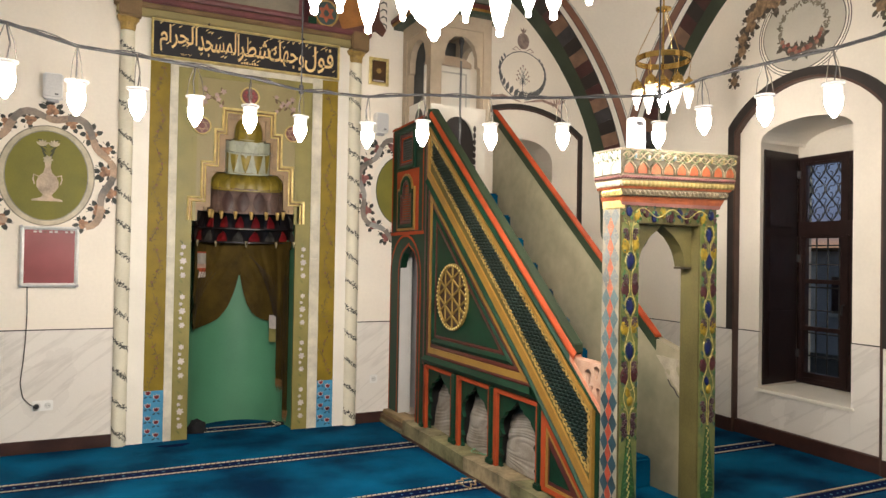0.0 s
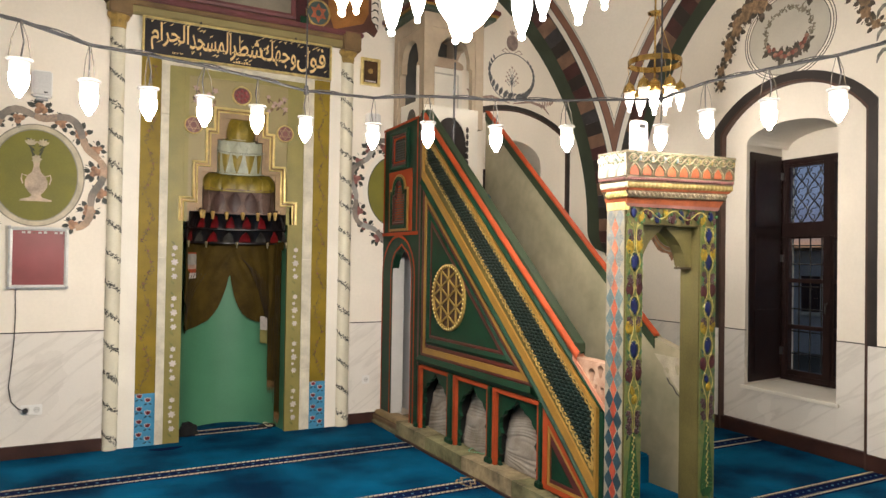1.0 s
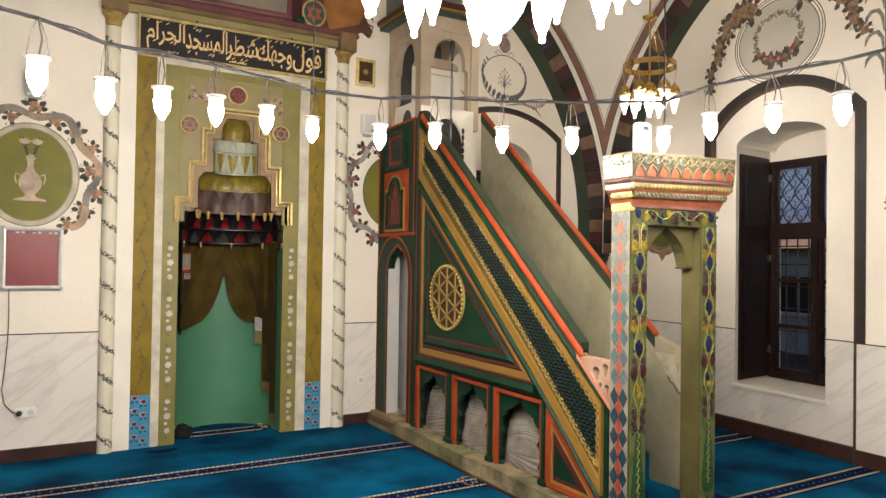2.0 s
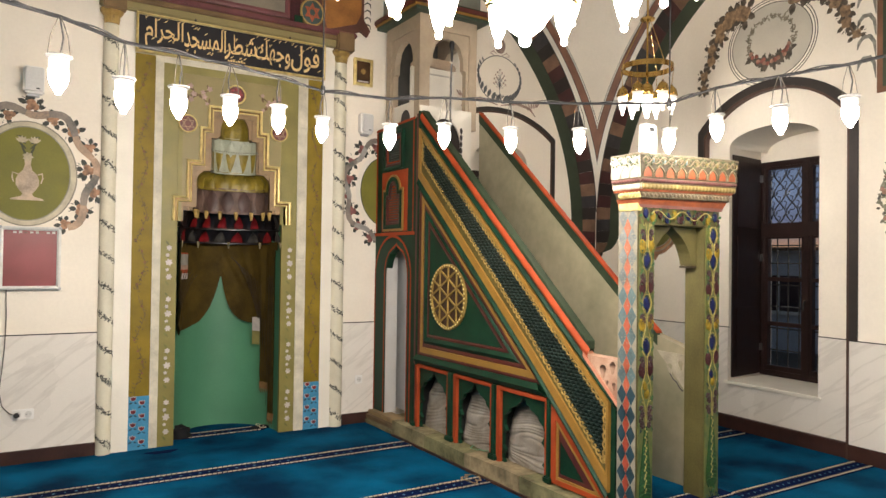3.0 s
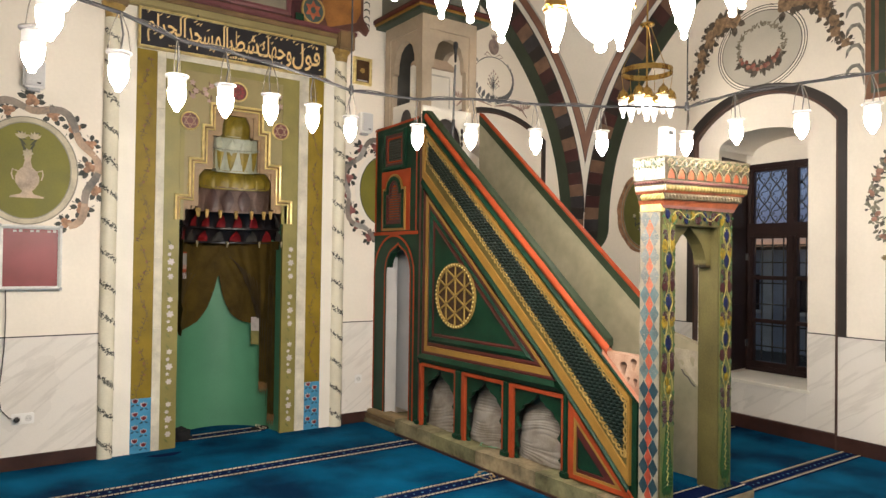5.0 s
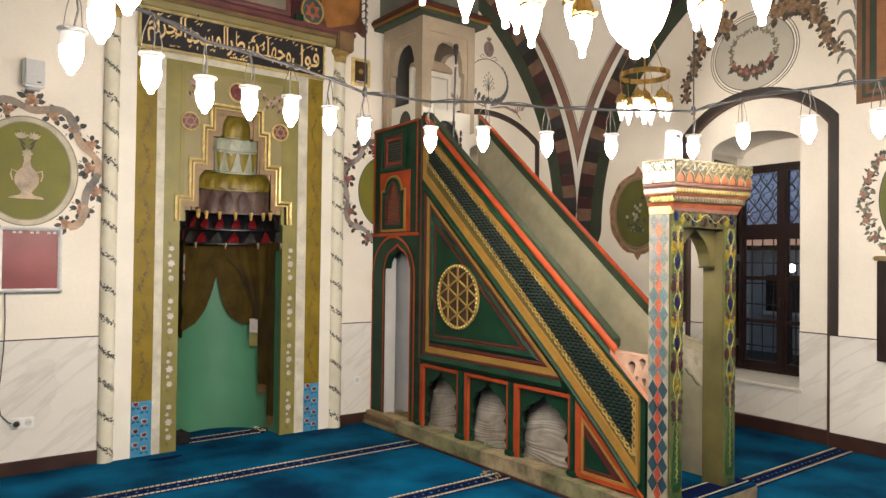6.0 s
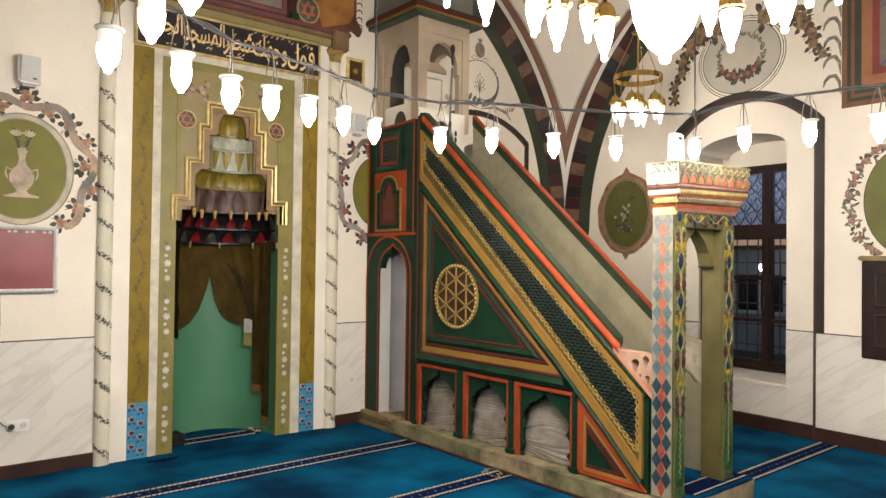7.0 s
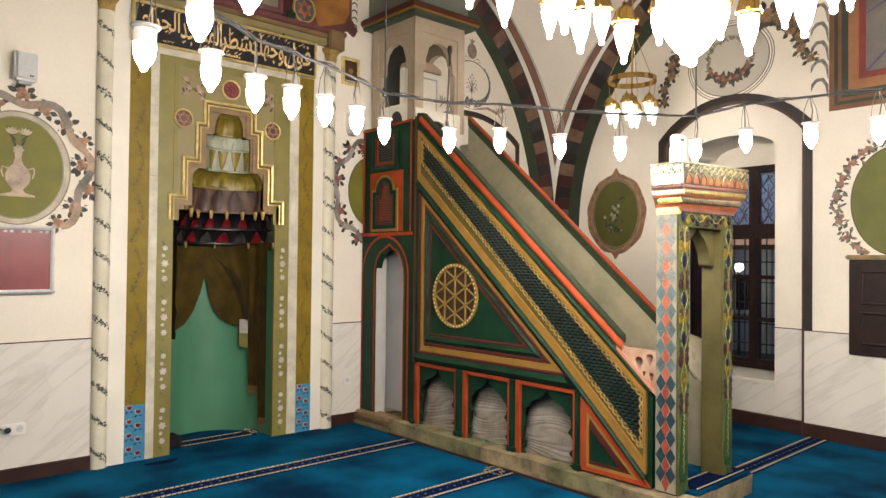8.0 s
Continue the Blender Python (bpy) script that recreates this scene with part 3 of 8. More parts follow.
part("woven_lattice", lattice(fM, -0.002), mat("lattice_green", (0.015, 0.034, 0.027), 0.4, 0.3, 12, 0.1), minbar, "dark green woven lattice")

# the triangular panel with its mouldings and gilded medallion
P_tri = [(5.347, T(5.347) - 0.697), (5.347, 0.747), (3.696, 0.747)]
layers = (((0.054, 0.027, 0.004), MAROON, 0.002, 0.004), ((0.033, 0.047, 0.028), OCHRE, 0.005, 0.0), ((0.012, 0.031, 0.034), MAROON, -0.004, 0.003),
          ((0.047, 0.057, 0.042), GREEN, -0.008, 0.018), ((0.026, 0.025, 0.034), MAROON, -0.010, 0.003))
acc = P_tri
for ds, m, w1, cr in layers:
    nxt = inset_each(acc, ds)
    part("triangle_moulding", band(bmesh.new(), acc, nxt, fM, -0.03, w1, True, cr), m, minbar)
    acc = nxt
part("triangle_panel", slab(acc, fM, -0.04, -0.014), mat("panel_green_paint", (0.012, 0.082, 0.043), 0.4, 0.15, 4, 0.08), minbar)


def medallion():
    """Round gilded grille of crossing bars over dark wood."""
    c, r = (4.865, 1.268), 0.268
    disc = part("medallion", slab(arc(*c, r, r, 0, 360, 40)[:-1], fM, -0.02, -0.008), mat("medallion_brown", (0.050, 0.022, 0.014), 0.45, 0.3, 12, 0.2), minbar, "round gilded openwork medallion")
    o, i = arc(*c, r, r, 0, 360, 44)[:-1], arc(*c, r - 0.028, r - 0.028, 0, 360, 44)[:-1]
    part("rim", band(bmesh.new(), o, i, fM, -0.02, 0.006, True, 0.003), mat("old_gilt_bar", (0.30, 0.20, 0.05)), disc, "old gilt rim")
    bm = bmesh.new()
    for k in range(44):
        a = 2 * math.pi * k / 44
        blob(bm, fM, c[0] + (r - 0.014) * math.cos(a), c[1] + (r - 0.014) * math.sin(a), 0.008, 0.0095, 0.0095, 0.009, 6, 2)
    tagged(part("beading", bm, GOLD, disc), kind="stuff")
    rin = r - 0.026
    for ang in (0, 60, 120):
        d = Vector((math.sin(radians(ang)), math.cos(radians(ang))))
        nrm = Vector((-d.y, d.x))
        for off in (-0.125, 0.0, 0.125):
            h = math.sqrt(max(0, rin ** 2 - off ** 2))
            a, b = Vector(c) + nrm * off - d * h, Vector(c) + nrm * off + d * h
            k = nrm * 0.0062
            part("bar", slab([tuple(a - k), tuple(b - k), tuple(b + k), tuple(a + k)], fM, -0.012, 0.003 + ang * 0.00002), mat("old_gilt_bar", (0.30, 0.20, 0.05), 0.45, 0.3, 18, 0.2, metal=0.2), disc)
    return disc


medallion()

# level moulding under the triangle, and the arcade below
for z0, z1, m, pr, cr in ((0.676, 0.749, GREEN, 0.006, 0.028),):
    part("level_moulding", band(bmesh.new(), [(5.36, z1), (3.72, z1)], [(5.36, z0), (3.63, z0)], fM, -0.02, pr, False, cr), m, minbar)


def scalloped(u0, u1, v0, v1, n=7):
    """An ogee arch with lobed sides, from the right foot over the tip to the left foot."""
    c, hw = (u0 + u1) / 2, (u1 - u0) / 2
    half = [(0.80, 0.0), (0.93, 0.05), (0.93, 0.11), (0.78, 0.17), (0.90, 0.24), (0.93, 0.32), (0.88, 0.40), (0.74, 0.46), (0.84, 0.53), (0.86, 0.60), (0.80, 0.68), (0.64, 0.74), (0.60, 0.79), (0.44, 0.83), (0.30, 0.85), (0.24, 0.89), (0.13, 0.92), (0.06, 0.96), (0.0, 1.0)]
    right = [(c + hw * a, v0 + (v1 - v0) * b) for a, b in half]
    left = [(2 * c - a, b) for a, b in reversed(right[:-1])]
    return right + left


ARCADE = [(5.367, 4.841), (4.756, 4.244), (4.178, 3.628)]
for b, a in ARCADE:
    fr = [(a, 0.125), (a, 0.666), (b, 0.666), (b, 0.125)]
    inn = [(a + 0.015, 0.125), (a + 0.015, 0.640), (b - 0.040, 0.640), (b - 0.040, 0.125)]
    part("arch_frame", band(bmesh.new(), fr, inn, fM, -0.05, 0.004, False), CORAL, minbar, "coral frame of an arcade bay")
    sc = scalloped(a + 0.010, b - 0.018, 0.125, 0.625)
    part("scalloped_arch", slab([(b - 0.040, 0.125), (b - 0.040, 0.640), (a + 0.015, 0.640), (a + 0.015, 0.125)] + [(min(max(u, a + 0.018), b - 0.044), v) for u, v in reversed(sc)], fM, -0.05, -0.022), GREEN, minbar, "green scalloped arch board")
    # rumpled pale fabric stuffed into the bay; black boards behind it stand for shade
    bm = bmesh.new()
    rows, cols, prev = 120, 28, None
    for r in range(rows + 1):
        cur = []
        for k in range(cols + 1):
            s, t = k / cols, r / rows
            z = 0.128 + 0.508 * t
            wide = 0.49 * (b - a) * (1 - 0.10 * t - 0.25 * max(0, t - 0.70) ** 1.2) + 0.008 * noise.noise(Vector((z * 14, s, a)))
            y = (a + b) / 2 + 0.022 + wide * (2 * s - 1)
            sag = z + 0.05 * (s - 0.4) ** 2 + 0.035 * s + 0.030 * noise.noise(Vector((y * 3.2, z * 3, a)))
            ph = sag * 11.5 + 1.1 * noise.noise(Vector((y * 1.5, z * 7, a * 3)))
            fold = abs(math.sin(math.pi * ph)) ** 0.35
            fine = abs(math.sin(math.pi * (ph * 3.1 + 0.9 * noise.noise(Vector((y * 2.5, z * 4, a + 5)))))) ** 0.5
            deep = max(0.05, 0.65 + 1.3 * noise.noise(Vector((y * 3, z * 9, a))))
            x = 2.612 - 0.012 * fold * deep - 0.009 * fine + 0.105 * t ** 1.7 + 0.022 * math.sin(3.4 * t + a) * t + 0.045 * abs(2 * s - 1) ** 4
            cur.append(bm.verts.new((x, y, z)))
        if prev:
            for k in range(cols):
                bm.faces.new((prev[k], prev[k + 1], cur[k + 1], cur[k]))
        prev = cur
    part("stored_cloth", bm, mat("pale_grey_cloth", (0.27, 0.25, 0.225), 0.9, 0.22, 7, 0.3, rgb2=(0.17, 0.14, 0.105)), minbar, "pale rumpled cloth inside the arcade", smooth=True)
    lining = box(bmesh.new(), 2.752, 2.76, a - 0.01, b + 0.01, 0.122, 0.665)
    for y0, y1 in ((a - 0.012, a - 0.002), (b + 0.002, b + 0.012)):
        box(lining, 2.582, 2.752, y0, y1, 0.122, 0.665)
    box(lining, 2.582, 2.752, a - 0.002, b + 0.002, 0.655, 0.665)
    part("bay_lining", lining, mat("bay_shade_black", (0.006, 0.005, 0.005), 0.8, 0.3, 6, 0.1), minbar, "black boards added as the shade in an arcade bay")
for y0, y1 in ((4.758, 4.839), (4.180, 4.242), (3.577, 3.626), (5.369, 5.40)):
    part("post", bevelled(slab(rect(y0, y1, 0.125, 0.678), fM, -0.05, 0.014), 0.012), GREEN, minbar)
    part("post_foot", bevelled(slab(rect(y0 - 0.012, y1 + 0.012, 0.122, 0.165), fM, -0.04, 0.028), 0.008), GREEN, minbar)

# corner triangle at the foot of the stair
P_c = [(3.574, 0.640), (3.574, 0.135), (3.035, 0.135)]
acc = P_c
for ds, m, pr in (((0.046, 0.030, 0.034), CORAL, 0.008), ((0.020, 0.018, 0.024), OCHRE, 0.003), ((0.006, 0.022, 0.052), MAROON, -0.003)):
    nxt = inset_each(acc, ds)
    part("corner_moulding", band(bmesh.new(), acc, nxt, fM, -0.02, pr), m, minbar)
    acc = nxt
part("corner_panel", slab(acc, fM, -0.02, -0.009), GREEN, minbar)

# stone openwork ends of the parapets
def keyhole(u, v, r, lean):
    """A worn round hole with a tail that runs down from it."""
    pts = [(u + r * (1 + 0.12 * math.sin(3 * a)) * math.cos(a), v + r * 1.1 * math.sin(a)) for a in [math.radians(-40 + 260 * i / 13) for i in range(14)]]
    return pts + [(u - r * 0.3 + lean, v - r * 1.9), (u + r * 0.25 + lean, v - r * 2.1)]


ROSY = mat("rosy_limestone", (0.42, 0.30, 0.22), 0.8, 0.3, 7, 0.5, rgb2=(0.34, 0.17, 0.11), spec=0.25)
PALEST = mat("pale_end_stone", (0.42, 0.37, 0.28), 0.75, 0.2, 7, 0.5)
tri = [(3.275, 1.0), (3.0, 0.995), (3.0, 0.735), (3.03, 0.75)]
part("openwork_end", pierced(tri, [keyhole(3.122, 0.925, 0.027, -0.004), keyhole(3.045, 0.955, 0.024, 0.0), keyhole(3.032, 0.845, 0.016, -0.004), keyhole(3.085, 0.855, 0.011, 0.006)], fM, -0.077, 0.0), ROSY, minbar, "worn rosy stone end with pierced holes")
# dark plates stand in for the shade inside the holes
part("openwork_back", slab([(3.27, 0.99), (3.0, 0.99), (3.0, 0.76)], fM, -0.09, -0.08), DARK, minbar, "dark plate added as shade behind the pierced stone")
part("coral_edge", slab([(3.29, 1.015), (3.0, 0.752), (3.0, 0.722), (3.29, 0.985)], fM, -0.077, 0.006), mat("worn_coral_edge", (0.46, 0.13, 0.065), 0.6, 0.3, 20, 0.3, rgb2=(0.42, 0.24, 0.16)), minbar)
part("openwork_end", pierced([(3.30, 0.985), (2.97, 0.975), (2.97, 0.70), (3.02, 0.70)], [keyhole(3.195, 0.885, 0.022, -0.010), keyhole(3.108, 0.915, 0.020, -0.008)], fM, -0.748, -0.6715), PALEST, minbar, "worn pale stone end with pierced holes")
part("openwork_back", slab([(3.29, 0.975), (2.98, 0.965), (2.98, 0.73)], fM, -0.76, -0.75), DARK, minbar)
part("crack", tube(bmesh.new(), [fM(3.19, 0.845, -0.672), fM(3.165, 0.81, -0.671), fM(3.14, 0.80, -0.671), fM(3.11, 0.76, -0.671), fM(3.085, 0.745, -0.672)], 0.0045, 5), DARK, minbar, "dark crack in the stone")

# stair under blue carpet
for k in range(11):
    y1, z1 = 5.54 - 0.22 * k, 2.37 - 0.204 * k
    part("step", bevelled(box(bmesh.new(), 2.605 if k < 7 else 2.762, 3.205, y1 - 0.235, y1 + 0.02, max(0.13, z1 - 0.40), z1 - 0.204), 0.015), CARPET, minbar, "stair tread under blue carpet")
part("step", bevelled(box(bmesh.new(), 2.605, 3.205, 5.36, 6.1, 1.95, 2.17), 0.015), CARPET, minbar, "top landing under blue carpet")

# stone plinth
PL = thing("stone_plinth", "worn pale limestone plinth under the pulpit", "plinth")
ys = [5.62, 5.05, 4.45, 3.80, 3.25, 2.76]
for a, b in zip(ys, ys[1:]):
    bm = bmesh.new()
    x1 = 3.36 if b < 3.0 else 3.30
    box(bm, 2.44 + random.uniform(-0.008, 0.008), x1, b + 0.002, a - 0.002, 0, 0.125 + random.uniform(-0.004, 0.004))
    bmesh.ops.subdivide_edges(bm, edges=bm.edges[:], cuts=3, use_grid_fill=True)
    for v in bm.verts:
        v.co += Vector([noise.noise(v.co * 6 + Vector((j * 9, 0, 0))) * 0.010 for j in range(3)])
    part("stone", bm, (LIME, mat("warm_limestone", (0.3036, 0.2438, 0.1472), 0.85, 0.35, 5, 0.6, fine=30, spec=0.25), mat("mossy_limestone", (0.2162, 0.2024, 0.1058), 0.85, 0.35, 5, 0.6, fine=30, spec=0.25))[int(a * 7) % 3], PL)
part("carpet_edging", box(bmesh.new(), 2.425, 2.440, 2.80, 5.6, 0, 0.018), SKIRT, PL, "thin brown edging along the carpet")
part("carpet_cover", bevelled(box(bmesh.new(), 2.62, 3.355, 2.762, 3.40, 0.12, 0.142), 0.006), CARPET, PL, "blue carpet laid over the plinth")
part("carpet_stripe", box(bmesh.new(), 2.70, 3.35, 2.80, 2.965, 0.13, 0.147), NAVY, PL)
for e in (2.805, 2.945):
    bm = bmesh.new()
    for k in range(18):
        x = 2.70 + 0.036 * k
        ext(bm, [(x, e), (x + 0.028, e + 0.002), (x + 0.032, e + 0.014), (x + 0.004, e + 0.012)], lambda u, v, w: (u, v, w), 0.13, 0.150)
    part("border_stitching", bm, CREAMC, PL)
part("ledge", bevelled(box(bmesh.new(), 2.44, 3.3, 5.62, 6.19, 0, 0.045), 0.01), LIME, PL)
part("under_board", bevelled(box(bmesh.new(), 2.45, 2.62, 5.62, 6.185, 0.045, 0.085), 0.006), mat("worn_brown_wood", (0.16, 0.10, 0.05), 0.6, 0.3, 8, 0.2), PL, "worn brown board")
part("wooden_step", bevelled(box(bmesh.new(), 2.47, 2.62, 5.62, 6.18, 0.085, 0.125), 0.008), mat("worn_light_wood", (0.30, 0.21, 0.10), 0.6, 0.3, 8, 0.2), PL, "worn wooden board on the ledge")

# ---- tower under the seat ----
def tower_side():
    y0, y1 = 5.40, 6.19
    d0, d1, ds, da = 5.545, 5.965, 1.40, 1.69    # doorway
    c, hw = (d0 + d1) / 2, (d1 - d0) / 2
    head = [(c + hw * a, ds + (da - ds) * b) for a, b in ((1, 0), (0.97, 0.25), (0.86, 0.5), (0.6, 0.74), (0.28, 0.86), (0.1, 0.92), (0, 1))]
    head = head + [(2 * c - a, b) for a, b in reversed(head[:-1])]
    part("tower_wall", slab([(d1, 0.12), (y1, 0.12), (y1, 1.79), (y0, 1.79), (y0, 0.12), (d0, 0.12), (d0, ds)] + list(reversed(head))[1:-1] + [(d1, ds)], fM, -0.07, -0.005), GREEN, minbar)
    part("tower_wall", slab(rect(y0, y1, 1.79, 2.82), fM, -0.07, -0.012), GREEN, minbar)
    # coral lines
    def line(pts, wd=0.016, pr=0.004, m=CORAL):
        part("coral_line", stroke(bmesh.new(), fM, pts, wd, pr, 1.0), m, minbar)
    line([(6.17, 0.13), (6.17, 1.40)] + [(5.8225 + 0.3475 * math.cos(math.pi * i / 16), 1.42 + 0.36 * math.sin(math.pi * i / 16)) for i in range(17)] + [(5.475, 1.40), (5.475, 0.13)], 0.022)
    line([(d1 + 0.012, 0.13), (d1 + 0.012, ds)] + [(a + (0.012 if a > c else -0.012), b + 0.015) for a, b in head] + [(d0 - 0.012, ds), (d0 - 0.012, 0.13)], 0.018)
    line([(6.185, 1.80), (5.41, 1.80)], 0.03, 0.008)
    line([(6.16, 1.82), (6.16, 2.78)], 0.03)
    line([(5.45, 1.82), (5.45, 2.80)], 0.02)
    line([(6.18, 2.795), (5.42, 2.815)], 0.022, 0.008)
    part("coral_field", slab(rect(5.575, 6.075, 1.825, 2.385), fM, -0.012, -0.007), CORAL, minbar)
    for wob, top in ((rect(5.645, 6.03, 2.395, 2.76), False), (None, True)):
        if top:
            cc = 5.835
            wob = [(5.66, 1.85), (6.01, 1.85), (6.01, 2.20)] + [(cc + 0.125 * math.cos(math.pi * i / 12), 2.20 + 0.13 * math.sin(math.pi * i / 12)) for i in range(13)] + [(5.66, 2.20)]
            part("ochre_edge", frame_band(inset(wob, -0.022), 0.02, fM, -0.012, 0.006), OCHRE, minbar)
        k = wob
        for dd, m, pr in ((0.036, GREEN, 0.012), (0.026, MAROON, 0.002), (0.016, MAROON if top else CORAL, -0.004)):
            part("window_moulding", frame_band(k, dd, fM, -0.02, pr, 0.004), m, minbar)
            k = inset(k, dd + 0.001)
        # same near-black colour for the shade behind the louvres
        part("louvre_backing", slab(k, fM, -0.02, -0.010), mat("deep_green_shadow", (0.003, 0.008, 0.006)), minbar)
        lo, hi = min(p[1] for p in k), max(p[1] for p in k)
        z = lo + 0.008
        while z < hi - 0.02:
            half = (max(p[0] for p in k) - min(p[0] for p in k)) / 2
            mid = sum(p[0] for p in k) / len(k) if not top else 5.835
            hwid = half if not top or z < 2.16 else half * max(0.2, 0.62 * math.sqrt(max(0, 1 - ((z - 2.16) / 0.10) ** 2)))
            part("louvre_slat", slab(rect(mid - hwid + 0.004, mid + hwid - 0.004, z, z + 0.011), fM, -0.012, -0.002), mat("lattice_green", (0.015, 0.034, 0.027)), minbar)
            z += 0.023
    # inside of the passage and the wall beyond
    part("passage_wall", box(bmesh.new(), 2.60, 3.22, 5.40, 5.43, 0.12, 1.8), WHITE, minbar)
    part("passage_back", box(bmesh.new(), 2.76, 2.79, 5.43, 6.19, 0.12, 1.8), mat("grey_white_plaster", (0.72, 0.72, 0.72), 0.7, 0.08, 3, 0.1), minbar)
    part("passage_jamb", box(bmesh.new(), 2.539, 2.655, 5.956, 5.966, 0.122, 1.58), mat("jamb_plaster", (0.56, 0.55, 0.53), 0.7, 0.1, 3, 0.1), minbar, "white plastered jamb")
    part("corner_strip", slab(rect(5.365, 5.395, 0.13, 2.84), fM, -0.02, 0.006), MAROON, minbar)
    part("corner_strip", slab(rect(5.336, 5.362, 0.66, 2.86), fM, -0.02, 0.010), GREEN, minbar)


tower_side()

# ---- stone canopy over the seat ----
canopy = thing("minbar_canopy", "beige painted canopy with pointed arches over the pulpit seat", "canopy", at=(2.9, 5.8, 2.8))
CX0, CX1, CY0, CY1, CZ0, CZ1 = 2.60, 3.22, 5.50, 6.15, 2.78, 3.795


def canopy_face(f, u0, u1, lab):
    a, b = u0 + 0.115, u1 - 0.115
    c, hw, sp, ap = (a + b) / 2, (b - a) / 2, 3.30, 3.60
    head = [(c + hw * x, sp + (ap - sp) * y) for x, y in ((1.0, 0), (1.0, 0.08), (0.86, 0.12), (0.84, 0.45), (0.66, 0.78), (0.36, 0.95), (0, 1.0))]
    head = head + [(2 * c - x, y) for x, y in reversed(head[:-1])]
    part("arched_face", slab([(b, CZ0), (u1, CZ0), (u1, CZ1), (u0, CZ1), (u0, CZ0), (a, CZ0)] + list(reversed(head)), f, -0.07, -0.012), CANOPYP, canopy, lab)
    fr = [(b + 0.03, CZ0), (b + 0.03, 3.66), (a - 0.03, 3.66), (a - 0.03, CZ0)]
    ou = [(u1, CZ0), (u1, CZ1), (u0, CZ1), (u0, CZ0)]
    part("pillar_frame", band(bmesh.new(), ou, fr, f, -0.02, 0.0, False), CANOPYP, canopy)


canopy_face(lambda u, v, w: (u, CY0 - w, v), CX0, CX1, "")
canopy_face(lambda u, v, w: (CX0 + 0.004 - w, u, v), CY0 + 0.005, CY1, "")
canopy_face(lambda u, v, w: (CX1 - 0.004 + w, u, v), CY0 + 0.005, CY1, "")
EAVG = mat("eaves_green_paint", (0.045, 0.072, 0.050), 0.5, 0.2, 5, 0.1)
for k, (z0, z1, o, m) in enumerate(((3.785, 3.815, 0.085, EAVG), (3.815, 3.832, 0.103, OCHRE), (3.832, 3.872, 0.115, MAROON), (3.872, 3.89, 0.095, GREEN))):
    part("eaves_moulding", bbox(CX0 - o, CX1 + o, CY0 - o, 6.195, z0, z1, 0.004), m, canopy)
part("roof", ext(bmesh.new(), rect(CX0 - 0.02, CX1 + 0.02, CY0 - 0.02, 6.19), lambda u, v, w: (u, v, w), 3.89, 4.9), mat("grey_green_paint", (0.16, 0.17, 0.14), 0.6, 0.15, 4, 0.1), canopy, "grey-green spire base")
part("soffit", box(bmesh.new(), CX0 + 0.075, CX1 - 0.075, CY0 + 0.075, 6.185, 3.75, 3.786), CANOPYP, canopy)
# added board, coloured dark so the canopy's inside looks dim through its arches
part("slate_board", box(bmesh.new(), 2.67, 3.15, 6.09, 6.105, 2.85, 3.72), mat("canopy_dark_grey", (0.085, 0.085, 0.08), 0.6, 0.2, 5, 0.1), canopy, "dark board added to darken the inside of the canopy")
# white seat back with a door-like panel, and the scalloped white board under it
part("seat_back", bbox(2.675, 3.145, 5.76, 5.82, 2.4, 3.385, 0.01), WHITE, canopy, "white painted seat back")
part("seat_back_panel", frame_band(rect(2.73, 3.10, 2.90, 3.33), 0.014, lambda u, v, w: (u, 5.76 - w, v), -0.002, 0.006), mat("door_line", (0.50, 0.47, 0.41), 0.6, 0.15, 6, 0.1), canopy)
part("seat_back_top", bevelled(slab([(2.672, 3.386), (3.148, 3.386), (3.14, 3.43), (3.05, 3.475), (2.80, 3.475), (2.70, 3.43)], lambda u, v, w: (u, 5.76 - w, v), -0.06, 0.02), 0.006), mat("faded_apricot", (0.46, 0.35, 0.25), 0.6, 0.15, 5, 0.1), canopy, "faded apricot cresting")
sc = arch_head(2.70, 3.05, 2.60, 2.86, 12)
part("scalloped_board", slab([(3.05, 2.35), (3.16, 2.35), (3.16, 2.95), (2.61, 2.95), (2.61, 2.35), (2.70, 2.35)] + list(reversed(sc)), lambda u, v, w: (u, 5.49 - w, v), -0.02, 0.0), WHITE, canopy, "white scalloped board")
# dark panel in place of the shadowed opening under the seat
part("seat_riser", box(bmesh.new(), 2.66, 3.12, 5.525, 5.545, 2.2, 2.90), DARK, canopy, "dark panel added as the shade under the seat")
bm = bmesh.new()
for k in range(7):
    blob(bm, lambda u, v, w: (u, 5.49 - w, v), 3.05, 2.40 + 0.06 * k, 0.0, 0.016, 0.03, 0.006, 8, 2)
tagged(part("scalloping", bm, DARK, canopy), kind="stuff")
part("side_board", slab([(5.56, 2.82), (6.1, 2.82), (6.1, 3.02), (5.56, 3.02)], lambda u, v, w: (2.63 - w, u, v), -0.02, 0.0), WHITE, canopy, "white board with a round opening")
part("side_opening", slab(arc(5.80, 2.84, 0.09, 0.12, 0, 180, 12), lambda u, v, w: (2.63 - w, u, v), -0.01, 0.004), DARK, canopy)

# ---- microphone on its stand ----
mic = thing("microphone", "black microphone on a slim metal stand", "microphone", at=(2.76, 5.23, 2.2))
part("pole", tube(bmesh.new(), [(2.79, 5.28, 2.30), (2.765, 5.235, 2.95), (2.75, 5.20, 3.27)], 0.009), mat("grey_pole", (0.10, 0.10, 0.10), 0.4, 0.1, 10, 0.05, metal=0.5), mic)
